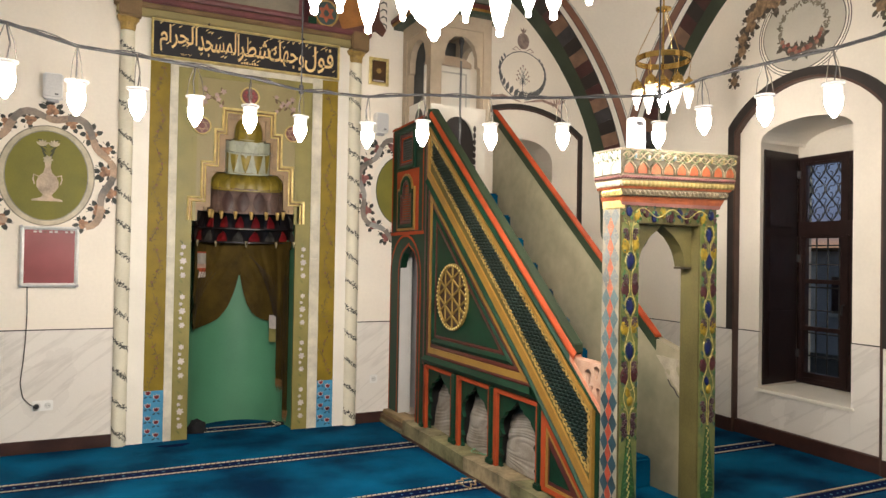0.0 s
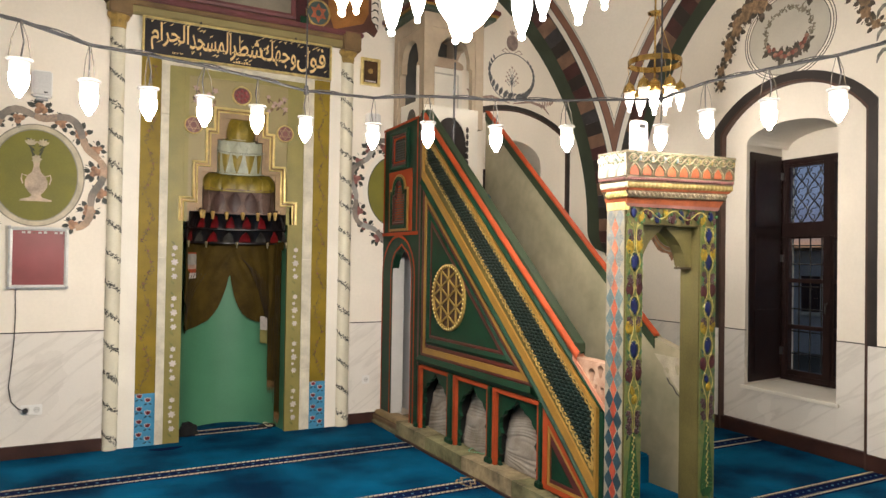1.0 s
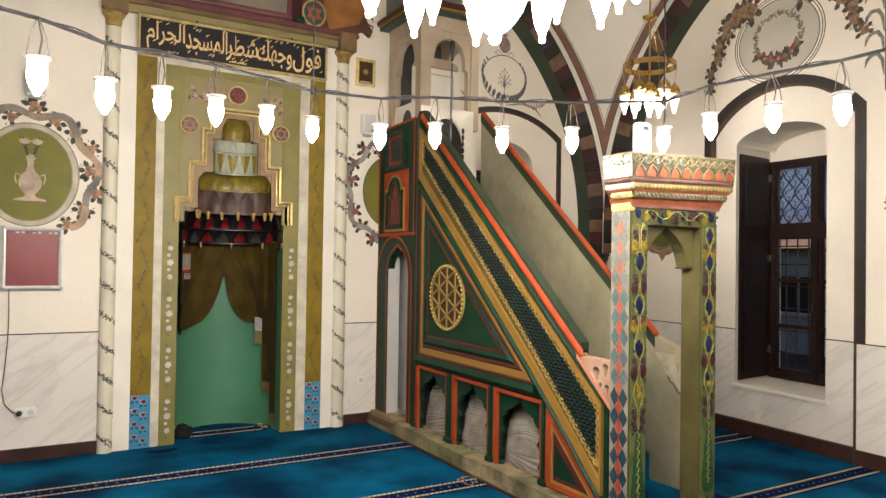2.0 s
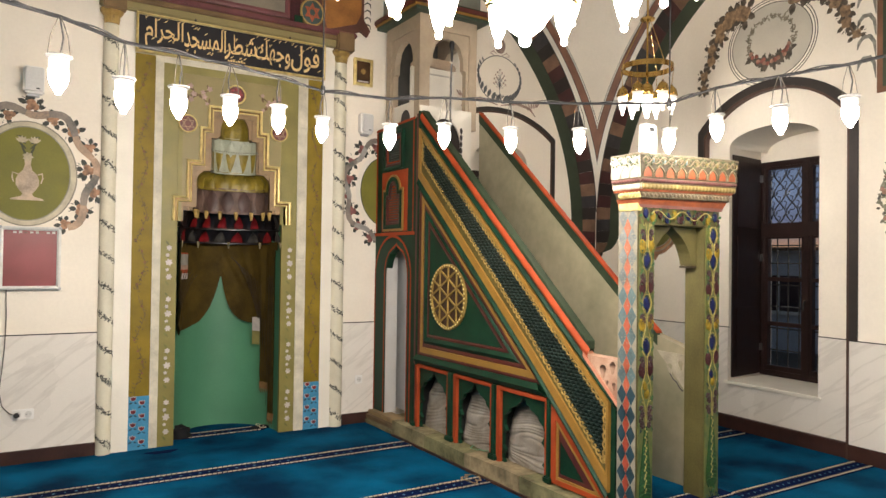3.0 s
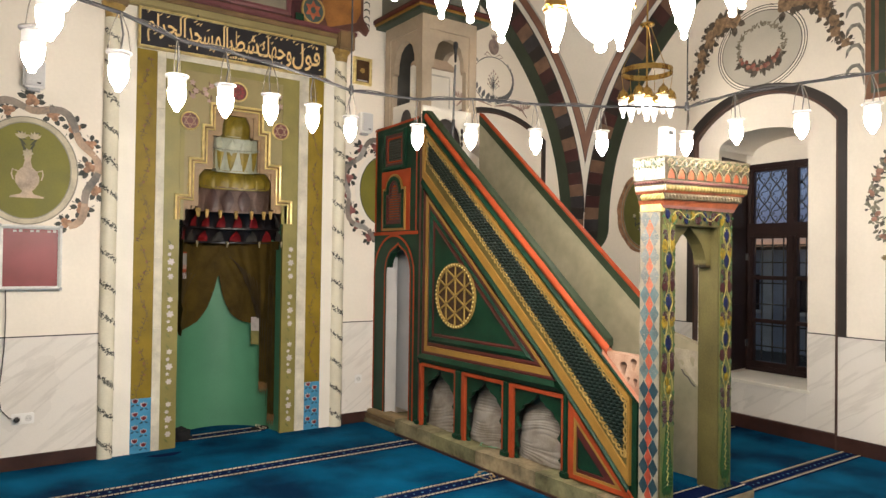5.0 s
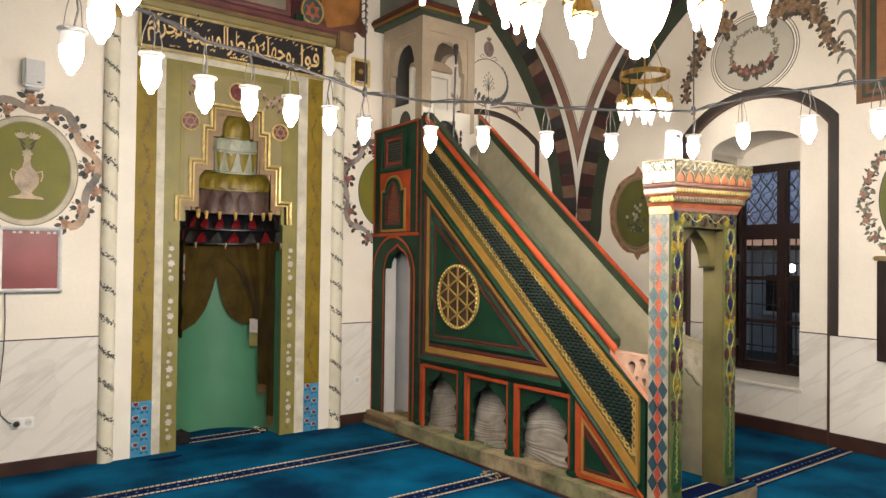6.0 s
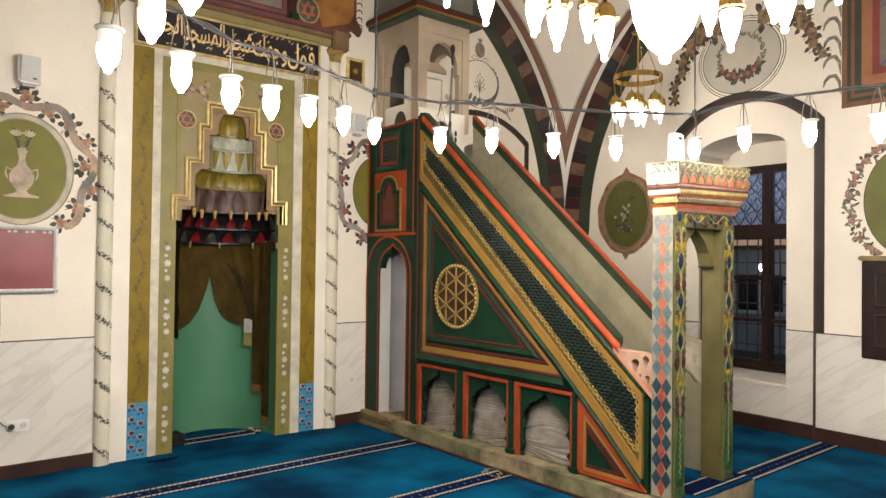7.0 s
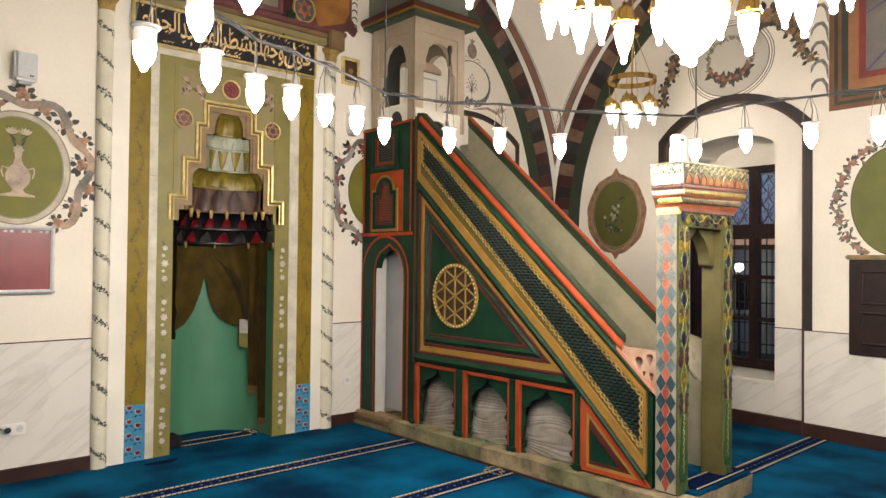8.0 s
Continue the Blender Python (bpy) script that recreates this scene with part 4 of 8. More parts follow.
part("capsule", lathe(bmesh.new(), [(0.008, 0.04), (0.011, 0.07), (0.013, 0.14), (0.021, 0.165), (0.024, 0.19), (0.018, 0.215), (0.004, 0.222)], (2.745, 5.19, 3.25), 12), BLACK, mic, "black foam-covered head", smooth=True)
part("grip", tube(bmesh.new(), [(2.785, 5.27, 2.62), (2.772, 5.245, 2.80)], 0.014), BLACK, mic)
# ---- the gate of the pulpit ----
gate = thing("minbar_gate", "carved stone gate with painted fruit vines and a coloured crown", "gate", at=(2.85, 2.9, 0.13))
OLV = mat("gate_olive", (0.120, 0.102, 0.034), 0.5, 0.25, 4, 0.25)
GX0, GX1, GI0, GI1, GYB = 2.525, 3.236, 2.652, 3.100, 3.0
HEAD = 1.785
for x0, x1 in ((GX0, GI0), (GI1, GX1)):
    part("pillar", bevelled(box(bmesh.new(), x0, x1, 2.848, GYB, 0.13, 1.93), 0.008), OLV, gate, "olive painted pillar with vine relief")
part("lintel", bevelled(box(bmesh.new(), GX0 + 0.01, GX1 - 0.01, 2.851, GYB - 0.003, HEAD, 1.90), 0.006), OLV, gate)
# pointed arch boards inside the opening, ending in small brackets
f = lambda u, v, w: (u, 2.93 - w, v)
c = (GI0 + GI1) / 2
for s in (-1, 1):
    pts = [(c, HEAD), (c + s * 0.035, HEAD - 0.028), (c + s * 0.085, HEAD - 0.062), (c + s * 0.130, HEAD - 0.105), (c + s * 0.160, HEAD - 0.155), (c + s * 0.172, HEAD - 0.205), (c + s * 0.174, HEAD - 0.235), (c + s * 0.2235, HEAD - 0.235), (c + s * 0.2235, HEAD)]
    part("arch_board", bevelled(slab(pts, f, -0.066, 0.020), 0.004), OLV, gate)
    # dark foot: shade on the bracket's underside is put into its colour
    part("bracket_foot", bevelled(box(bmesh.new(), min(c + s * 0.168, c + s * 0.222), max(c + s * 0.168, c + s * 0.222), 2.906, 2.997, HEAD - 0.248, HEAD - 0.236), 0.003), mat("bracket_shade_paint", (0.05, 0.035, 0.018), 0.6, 0.2, 8, 0.2), gate)
# front border relief: gilt stems, fruit and leaves in low relief
STEMP = mat("pale_olive_gilt", (0.40, 0.34, 0.11), 0.4, 0.3, 24, 0.2, metal=0.25)


def stem(pts, r):
    part("vine_stem", tube(bmesh.new(), pts, r, 5), STEMP, gate, smooth=True)


GRAPE = mat("grape_paint", (0.045, 0.016, 0.022), 0.4, 0.35, 30, 0.3)
FRUIT = {"blue": BLUEP, "yellow": YELP, "wine": WINE}
LEAFP = (VINEG, mat("olive_leaf_paint", (0.10, 0.13, 0.025), 0.45, 0.35, 14, 0.2), mat("blue_green_leaf", (0.03, 0.075, 0.055), 0.45, 0.35, 14, 0.2))
rnd = random.Random(11)


def fruit(kind, u, v, a, b, c, turn=0.0, point=0.72):
    part("fruit", blob(bmesh.new(), fG, u, v, 0.001, a, b, c, 10, 4, turn, point), FRUIT[kind], gate, smooth=True)


def grapes(u, v, n=5):
    for q in range(n):
        part("grape", blob(bmesh.new(), fG, u + 0.011 * math.cos(q * 2.4) * (q > 0), v + 0.012 * math.sin(q * 2.4) * (q > 0), 0.001, 0.0095, 0.0095, 0.009, 7, 3), GRAPE, gate, smooth=True)


def vine_leaf(u, v, length, wide, turn, lim=None):
    """A painted leaf, turned inwards where it would leave its pillar."""
    if lim and not lim[0] < u + length * math.cos(turn) < lim[1]:
        turn, length = math.pi - turn, length * 0.8
    part("vine_leaf", leaf(bmesh.new(), fG, u, v, 0.0015, length, wide, turn, 0.007), rnd.choice(LEAFP), gate)


PAIRS = ("yellow", "wine", "grape")


def vine_pillar(u0, u1, order, vase_top):
    """A gilt vine of two crossing strands, with blue fruit in its loops and pairs beside its crossings, over a green leaf vase."""
    c, hw = (u0 + u1) / 2, (u1 - u0) / 2
    part("vine_ground", slab(rect(u0 + 0.004, u1 - 0.004, 0.14, 1.785), fG, -0.003, 0.0006), mat("vine_ground_paint", (0.115, 0.115, 0.03), 0.5, 0.4, 18, 0.35, rgb2=(0.045, 0.085, 0.03)), gate)
    knots = [(vase_top, 0.04)] + [(z, 0.10 if k in PAIRS else 0.60) for k, z in order] + [(1.80, 0.3)]
    for s in (-1, 1):
        pts = []
        for (za, wa), (zb, wb) in zip(knots, knots[1:]):
            for i in range(8):
                t = (1 - math.cos(math.pi * i / 8)) / 2
                pts.append(fG(c + s * hw * (wa + (wb - wa) * t), za + (zb - za) * i / 8, 0.005))
        stem(pts, 0.0026)
    for kind, z in order:
        if kind == "blue":
            part("loop_ground", blob(bmesh.new(), fG, c, z, 0.001, 0.033, 0.054, 0.003, 10, 2), LEAFP[2], gate, smooth=True)
            stem([fG(c + 0.034 * math.cos(a), z + 0.058 * math.sin(a), 0.004) for a in [2 * math.pi * i / 20 for i in range(21)]], 0.0022)
            fruit("blue", c, z, 0.027, 0.048, 0.008, math.pi + rnd.uniform(-0.15, 0.15), 0.6)
        elif kind == "loop":
            fruit("blue" if u0 > 2.9 else "yellow", c - 0.008, z + 0.022, 0.018, 0.032, 0.009, 0.35, 0.6)
            fruit("yellow", c + 0.008, z - 0.026, 0.022, 0.030, 0.009, -0.2)
        elif kind == "grape":
            for s in (-1, 1):
                grapes(c + s * hw * 0.55, z + rnd.uniform(-0.01, 0.01), 7)
                if rnd.random() < 0.85:
                    grapes(c + s * hw * 0.40, z - 0.028, 6)
        else:
            for s in (-1, 1):
                fruit(kind, c + s * hw * 0.53, z + 0.006 * s, 0.029, 0.047, 0.008, -s * 0.10)
        for s in (-1, 1):
            stem([fG(c + s * (0.010 + 0.030 * math.sin(q * 0.5)), z + 0.030 + 0.012 * q * math.cos(q * 0.28), 0.004) for q in range(6)], 0.0017)
            vine_leaf(c + s * hw * 0.55, z + 0.045, 0.042, 0.018, math.pi / 2 - s * 0.5, (u0, u1))
            vine_leaf(c + s * hw * 0.62, z - 0.038, 0.036, 0.016, -math.pi / 2 + s * 0.3, (u0, u1))
    # long green leaf vase at the foot, studded with gilt
    prof = [(0.008, vase_top), (0.022, vase_top - 0.11), (0.038, vase_top - 0.25), (0.048, vase_top - 0.34), (0.046, vase_top - 0.40), (0.028, vase_top - 0.43)]
    part("leaf_vase", slab([(c + a, z) for a, z in prof] + [(c - a, z) for a, z in reversed(prof)], fG, 0.0, 0.006), mat("vase_leaf_green", (0.012, 0.068, 0.014), 0.5, 0.35, 24, 0.35), gate, "long green leaf vase")
    st = bmesh.new()
    for k in range(24):
        blob(st, fG, c + 0.007 * math.sin(k * 2.1), vase_top - 0.37 + 0.0155 * k, 0.006, 0.006, 0.009, 0.004, 6, 2)
    part("gilt_studs", st, STEMP, gate)
    rib = bmesh.new()
    for a, z in [(0.010 + 0.038 * k / 13, vase_top - 0.06 - 0.025 * k) for k in range(14)]:
        for s in (-1, 1):
            tube(rib, [fG(c + s * 0.008, z + 0.012, 0.006), fG(c + s * a, z, 0.006)], 0.0022, 4)
    part("leaf_ribs", rib, mat("vase_rib_green", (0.035, 0.12, 0.025), 0.5, 0.3, 20, 0.2), gate)
    for k in range(9):
        vine_leaf(c + 0.04 * math.cos(k * 2.4), 0.145 + 0.006 * k, 0.04, 0.022, k * 1.1)


vine_pillar(GX0, GI0, [("grape", 0.675), ("grape", 0.735), ("loop", 0.847), ("wine", 0.960), ("grape", 1.015), ("blue", 1.09), ("yellow", 1.225), ("grape", 1.265), ("blue", 1.33), ("wine", 1.43), ("grape", 1.495), ("blue", 1.575), ("yellow", 1.665), ("grape", 1.735)], 0.640)
vine_pillar(GI1, GX1, [("grape", 0.70), ("grape", 0.765), ("loop", 0.875), ("wine", 0.992), ("blue", 1.088), ("yellow", 1.205), ("grape", 1.245), ("blue", 1.307), ("wine", 1.414), ("grape", 1.50), ("blue", 1.58), ("yellow", 1.632), ("grape", 1.678), ("blue", 1.73)], 0.640)
# vine along the lintel
stem([fG(GX0 + 0.09 + (GX1 - GX0 - 0.18) * i / 60, 1.845 + 0.024 * math.sin(i / 60 * math.pi * 5), 0.006) for i in range(61)], 0.0042)
for k, kind in enumerate(("blue", "yellow", "wine", "blue", "yellow", "wine", "blue", "wine", "wine", "yellow", "blue")):
    u = GX0 + 0.052 + k * 0.0605
    fruit(kind, u, 1.838 + 0.012 * (-1) ** k, 0.024, 0.034, 0.008, 0.2 * (-1) ** k)
    if k % 3 == 1:
        grapes(u + 0.028, 1.838 - 0.020 * (-1) ** k, 5)
    for q in range(4):
        vine_leaf(u + 0.03 * math.cos(q * 1.6), 1.843 + 0.018 * math.sin(q * 1.6), 0.034, 0.018, q * 1.6 + 0.4)

# diamonds on the flank
part("flank_ground", slab(rect(2.856, 2.996, 0.14, 1.87), fL, 0.0, 0.003), mat("flank_cream", (0.27, 0.245, 0.185), 0.6, 0.2, 9, 0.25), gate)


def flaking(name, rgb, amount, under=(0.29, 0.265, 0.205)):
    """Paint that has flaked off in small horizontal scars down to the cream ground."""
    m = mat(name, rgb, 0.55, 0.22, 12, 0.2)
    nt = m.node_tree
    b = nt.nodes["Principled BSDF"]
    old = b.inputs["Base Color"].links[0].from_socket
    geo, mp, n, r, mx = [nt.nodes.new(t) for t in ("ShaderNodeNewGeometry", "ShaderNodeMapping", "ShaderNodeTexNoise", "ShaderNodeMapRange", "ShaderNodeMix")]
    mp.inputs["Scale"].default_value = (9, 9, 46)
    nt.links.new(geo.outputs["Position"], mp.inputs["Vector"])
    nt.links.new(mp.outputs[0], n.inputs["Vector"])
    n.inputs["Detail"].default_value = 2.5
    r.inputs[1].default_value, r.inputs[2].default_value = 0.68 - amount, 0.80 - amount
    nt.links.new(n.outputs["Fac"], r.inputs[0])
    mx.data_type = "RGBA"
    mx.inputs[7].default_value = (*under, 1)
    nt.links.new(r.outputs[0], mx.inputs[0])
    nt.links.new(old, mx.inputs[6])
    nt.links.new(mx.outputs[2], b.inputs["Base Color"])
    return m


DIAM = ((flaking("fresh_coral", (0.33, 0.052, 0.024), -0.02), flaking("fresh_teal", (0.014, 0.046, 0.064), -0.02)),
        (flaking("worn_coral", (0.40, 0.088, 0.042), 0.05), flaking("worn_teal", (0.085, 0.140, 0.150), 0.06)),
        (flaking("flaked_coral", (0.42, 0.125, 0.068), 0.10), flaking("flaked_grey_blue", (0.16, 0.185, 0.185), 0.11)))
yc, dz = 2.926, 0.112
for k in range(17):
    z = 0.195 + k * dz
    red, blu = DIAM[0 if z < 0.78 else 1 if z < 1.38 else 2]
    for du, dv, a, b, m in ((0.0, 0.0, 0.0255, 0.055, red), (-0.034, dz / 2, 0.034, 0.055, blu), (0.034, dz / 2, 0.034, 0.055, blu)):
        if z + dv + b < 1.88:
            wob = [rnd.uniform(-0.003, 0.003) for _ in range(4)]
            part("painted_diamond", slab([(yc + du - a, z + dv + wob[0]), (yc + du + wob[1], z + dv - b), (yc + du + a, z + dv + wob[2]), (yc + du + wob[3], z + dv + b)], fL, 0.002, 0.0052 if m is red else 0.0042), m, gate)

# crown
def crown_tier(z0, z1, o0, o1, m, lab="", nm="crown_moulding"):
    bm = bmesh.new()
    lo = [(GX0 - o0, 2.842 - o0), (GX1 + o0, 2.842 - o0), (GX1 + o0, 2.999), (GX0 - o0, 2.999)]
    hi = [(GX0 - o1, 2.842 - o1), (GX1 + o1, 2.842 - o1), (GX1 + o1, 2.999), (GX0 - o1, 2.999)]
    a, b = [bm.verts.new((*p, z0)) for p in lo], [bm.verts.new((*p, z1)) for p in hi]
    bm.faces.new(a)
    bm.faces.new(b)
    for i in range(4):
        bm.faces.new((a[i], a[(i + 1) % 4], b[(i + 1) % 4], b[i]))
    return part(nm, bm, m, gate, lab)


ROSE = mat("dusty_rose", (0.289, 0.1275, 0.1105), 0.5, 0.2, 8, 0.2)
crown_tier(1.885, 1.905, 0.004, 0.010, ROSE)
crown_tier(1.905, 1.945, 0.010, 0.026, mat("crown_orange", (0.36, 0.095, 0.035), 0.5, 0.25, 12, 0.2))
crown_tier(1.945, 1.985, 0.020, 0.040, mat("crown_dark", (0.10, 0.085, 0.05), 0.6, 0.2, 8, 0.2))
crown_tier(1.985, 1.998, 0.046, 0.052, mat("crown_orange", (0.36, 0.095, 0.035)))
SOFTY = mat("soft_yellow_paint", (0.288, 0.2124, 0.072), 0.5, 0.25, 10, 0.2)
crown_tier(1.998, 2.030, 0.050, 0.060, SOFTY)
crown_tier(2.030, 2.060, 0.062, 0.064, mat("crown_cream", (0.1875, 0.15, 0.0975), 0.6, 0.25, 9, 0.3))
crown_tier(2.060, 2.185, 0.064, 0.070, mat("crown_ground", (0.09, 0.075, 0.045), 0.6, 0.3, 12, 0.3))
crown_tier(2.185, 2.198, 0.074, 0.070, mat("crown_cream", (0.25, 0.20, 0.13)))
# paler colour for the flank: the near lamp's light is put into the paint
IVORY = mat("crown_lit_white", (0.62, 0.58, 0.47), 0.5, 0.2, 9, 0.25)
part("crown_flank", slab(rect(2.842 - 0.063, 2.995, 2.062, 2.184), lambda u, v, w: (GX0 - 0.066 - w, u, v), 0.0, 0.0055), IVORY, gate, "flank of the crown, coloured pale as if lit")
for face in ("front", "flank"):
    o = 0.0645
    if face == "front":
        ff = lambda u, v, w: (u, 2.842 - 0.066 - w, v)
        u0, u1 = GX0 - 0.06, GX1 + 0.06
    else:
        ff = lambda u, v, w: (GX0 - 0.071 - w, u, v)
        u0, u1 = 2.842 - 0.06, 2.992
    L = u1 - u0
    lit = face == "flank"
    nb = 9 if face == "front" else 3
    st = L / nb
    cream, leafs, rope, gilt = bmesh.new(), bmesh.new(), bmesh.new(), bmesh.new()
    for k in range(nb):
        c = u0 + st * (k + 0.5)
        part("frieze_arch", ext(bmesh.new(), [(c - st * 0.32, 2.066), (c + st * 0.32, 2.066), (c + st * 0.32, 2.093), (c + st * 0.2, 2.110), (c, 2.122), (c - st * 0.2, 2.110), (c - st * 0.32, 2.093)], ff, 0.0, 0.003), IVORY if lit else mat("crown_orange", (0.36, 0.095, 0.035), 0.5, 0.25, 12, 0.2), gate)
        tube(cream, [ff(c - st * 0.46, 2.064, 0.003), ff(c - st * 0.42, 2.094, 0.006), ff(c - st * 0.22, 2.115, 0.006), ff(c, 2.130, 0.006), ff(c + st * 0.22, 2.115, 0.006), ff(c + st * 0.42, 2.094, 0.006), ff(c + st * 0.46, 2.064, 0.003)], 0.0055, 5)
        # leaves of the upper frieze, between its interlaced strands
        for q in range(9):
            a = q * 0.7 + k
            leaf(leafs, ff, c + 0.018 * math.cos(a), 2.157 + 0.015 * math.sin(a), 0.0035, 0.026, 0.013, a + 0.5, 0.007)
        part("frieze_flower", blob(bmesh.new(), ff, c + st * 0.42, 2.156, 0.002, 0.016, 0.018, 0.008, 7, 3), GREYB if k < 4 else SOFTY, gate, smooth=True)
    for ph in (0.0, math.pi):
        tube(cream, [ff(u0 + L * j / (nb * 16), 2.158 + 0.020 * math.sin(2 * math.pi * j / 24 + ph), 0.006 + 0.002 * math.cos(2 * math.pi * j / 24 + ph)) for j in range(nb * 16 + 1)], 0.0040, 5)
    for k in range(int(nb * 1.35)):
        c = u0 + L * (k + 0.5) / int(nb * 1.35)
        tube(cream, [ff(c + 0.013 * (1 - j / 16) * math.cos(j * 0.75), 2.158 + 0.013 * (1 - j / 16) * math.sin(j * 0.75), 0.007) for j in range(13)], 0.0030, 5)
    nr = int(L / 0.018)
    for k in range(nr):
        u = u0 + L * (k + 0.5) / nr
        blob(rope, ff, u, 2.045, -0.004, 0.016, 0.009, 0.012, 7, 3, 0.6)
    fe = (lambda u, v, w: (u, 2.842 - 0.030 - w, v)) if face == "front" else (lambda u, v, w: (GX0 - 0.030 - w, u, v))
    ne = int(L / 0.034)
    for k in range(ne):
        u = u0 + 0.03 + (L - 0.06) * (k + 0.5) / ne
        blob(gilt, fe, u, 1.966, -0.004, 0.013, 0.030, 0.024, 8, 3, 0.55, 0.5)
        blob(gilt, fe, u - 0.010, 1.953, 0.0, 0.007, 0.014, 0.014, 6, 3, 0.9, 0.5)
        blob(gilt, fe, u + 0.012, 1.972, 0.002, 0.006, 0.018, 0.016, 6, 3, 0.75, 0.6)
    fy = (lambda u, v, w: (u, 2.842 - 0.056 - w, v)) if face == "front" else (lambda u, v, w: (GX0 - 0.056 - w, u, v))
    scal = bmesh.new()
    nf = nb * 3
    prev = None
    for k in range(nf * 6 + 1):
        u = u0 - 0.004 + (L + 0.008) * k / (nf * 6)
        g = abs(math.sin(math.pi * k / 6)) ** 0.6
        cur = [scal.verts.new(fy(u, v, w)) for v, w in ((2.031, -0.004), (2.028, 0.002 + 0.003 * g), (2.010, 0.003 + 0.005 * g), (1.998 + 0.004 * (1 - g), -0.002 + 0.004 * g), (1.997, -0.008))]
        if prev:
            for j in range(4):
                scal.faces.new((prev[j], prev[j + 1], cur[j + 1], cur[j]))
        prev = cur
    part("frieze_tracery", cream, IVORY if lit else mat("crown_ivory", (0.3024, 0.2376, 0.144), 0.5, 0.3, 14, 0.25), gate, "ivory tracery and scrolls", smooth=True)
    part("frieze_leaves", leafs, mat("crown_sage", (0.12, 0.144, 0.066), 0.55, 0.3, 12, 0.2), gate, "sage green leaves")
    part("rope_moulding", rope, mat("rope_rose", (0.154, 0.056, 0.049), 0.5, 0.25, 14, 0.2), gate, "rose twisted rope moulding", smooth=True)
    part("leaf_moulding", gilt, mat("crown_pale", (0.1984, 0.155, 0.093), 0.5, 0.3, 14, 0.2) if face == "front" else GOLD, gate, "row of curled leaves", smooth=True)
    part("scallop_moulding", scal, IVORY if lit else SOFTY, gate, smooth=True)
part("gilt_neck", bevelled(box(bmesh.new(), GX0 - 0.014, GX0 + 0.02, 2.838, 2.996, 1.86, 1.935), 0.006), GOLD, gate, "gilt neck of the flank")

# the crown has settled towards the flank
for o in gate.children:
    for v in o.data.vertices:
        if v.co.z > 1.862:
            v.co.z += 0.028 * (v.co.x - 3.25) * min(1.0, (v.co.z - 1.862) / 0.1)

# white box on top of the crown
wb = thing("air_freshener", "white plastic dispenser box standing on the gate", "dispenser", at=(2.735, 2.965, 2.18))
part("case", bbox(2.672, 2.772, 2.935, 2.998, 2.180, 2.388, 0.01), PLASTIC, wb)
part("lid_seam", box(bmesh.new(), 2.6715, 2.7725, 2.9345, 2.9985, 2.255, 2.258), GREYP, wb)
part("display", box(bmesh.new(), 2.700, 2.744, 2.9325, 2.9355, 2.342, 2.364), BLACK, wb)
part("sensor", slab(arc(2.722, 2.322, 0.007, 0.007, 0, 360, 10)[:-1], lambda u, v, w: (u, 2.935 - w, v), 0, 0.003), BLACK, wb)
# ---- the prayer niche (mihrab) ----
mihrab = thing("mihrab", "painted prayer niche with gilded stepped hood and drapery", "prayer niche", at=(1.15, 6.2, 0), kind="structure")
HZ = 3.21


def vert_strip(x0, x1, z0, z1, w, m, lab="", nm="painted_strip"):
    return part(nm, slab(rect(x0, x1, z0, z1), fQ, -0.02, w), m, mihrab, lab)


for x0, x1, w, m, lab in ((0.226, 0.349, 0.018, WHITE, "white pilaster strip"), (0.349, 0.505, 0.012, OLIVE, "olive band with faded flower sprays"), (0.505, 0.571, 0.014, STONE, "weathered stone fillet"), (0.571, 0.693, 0.008, LEAFG, "light green band with white flowers"),
                          (1.604, 1.730, 0.008, LEAFG, "light green band with white flowers"), (1.730, 1.820, 0.014, STONE, "weathered stone fillet"), (1.820, 1.970, 0.012, OLIVE, "olive band with faded flower sprays"), (1.970, 2.074, 0.018, WHITE, "white pilaster strip")):
    top = 3.54 if m is WHITE else HZ
    z0 = 0.43 if m is OLIVE else 0.0
    if m is STONE:
        for k, (a, b) in enumerate(((0.0, 0.55), (0.55, 0.98), (0.98, 1.55), (1.55, 2.2), (2.2, 2.75), (2.75, HZ))):
            vert_strip(x0 + 0.001, x1 - 0.001, a + 0.001, b - 0.001, w + 0.002 * (k % 2), m, nm="stone_piece")
    else:
        vert_strip(x0, x1, z0, top, w, m, lab)
    if m is OLIVE:
        vert_strip(x0, x1, 0.0, 0.43, 0.014, TILEB, "blue painted tiles with red tulips", "tile_panel")
# field over the niche, around the stepped hood
CXM = 1.163
STEP = [(0.496, 1.862), (0.496, 2.058), (0.389, 2.058), (0.389, 2.369), (0.285, 2.369), (0.285, 2.656), (0.221, 2.656), (0.221, 2.845)]
hood = [(CXM + a, z) for a, z in STEP] + [(CXM - a, z) for a, z in reversed(STEP)]
part("field", slab([(1.72, 1.864), (1.72, HZ - 0.002), (0.58, HZ - 0.002), (0.58, 1.864)] + list(reversed([(a, max(z, 1.864)) for a, z in hood])), fQ, -0.05, 0.006), FIELD, mihrab, "grey-olive painted field")
part("field_frame", band(bmesh.new(), [(1.604, 1.86), (1.604, HZ), (0.693, HZ), (0.693, 1.86)], [(1.575, 1.86), (1.575, 3.10), (0.727, 3.10), (0.727, 1.86)], fQ, 0.0, 0.012, False), LEAFG, mihrab, "lighter raised border of the field")
part("top_strip", slab(rect(0.571, 1.730, 3.165, HZ), fQ, 0.0, 0.017), STONE, mihrab)
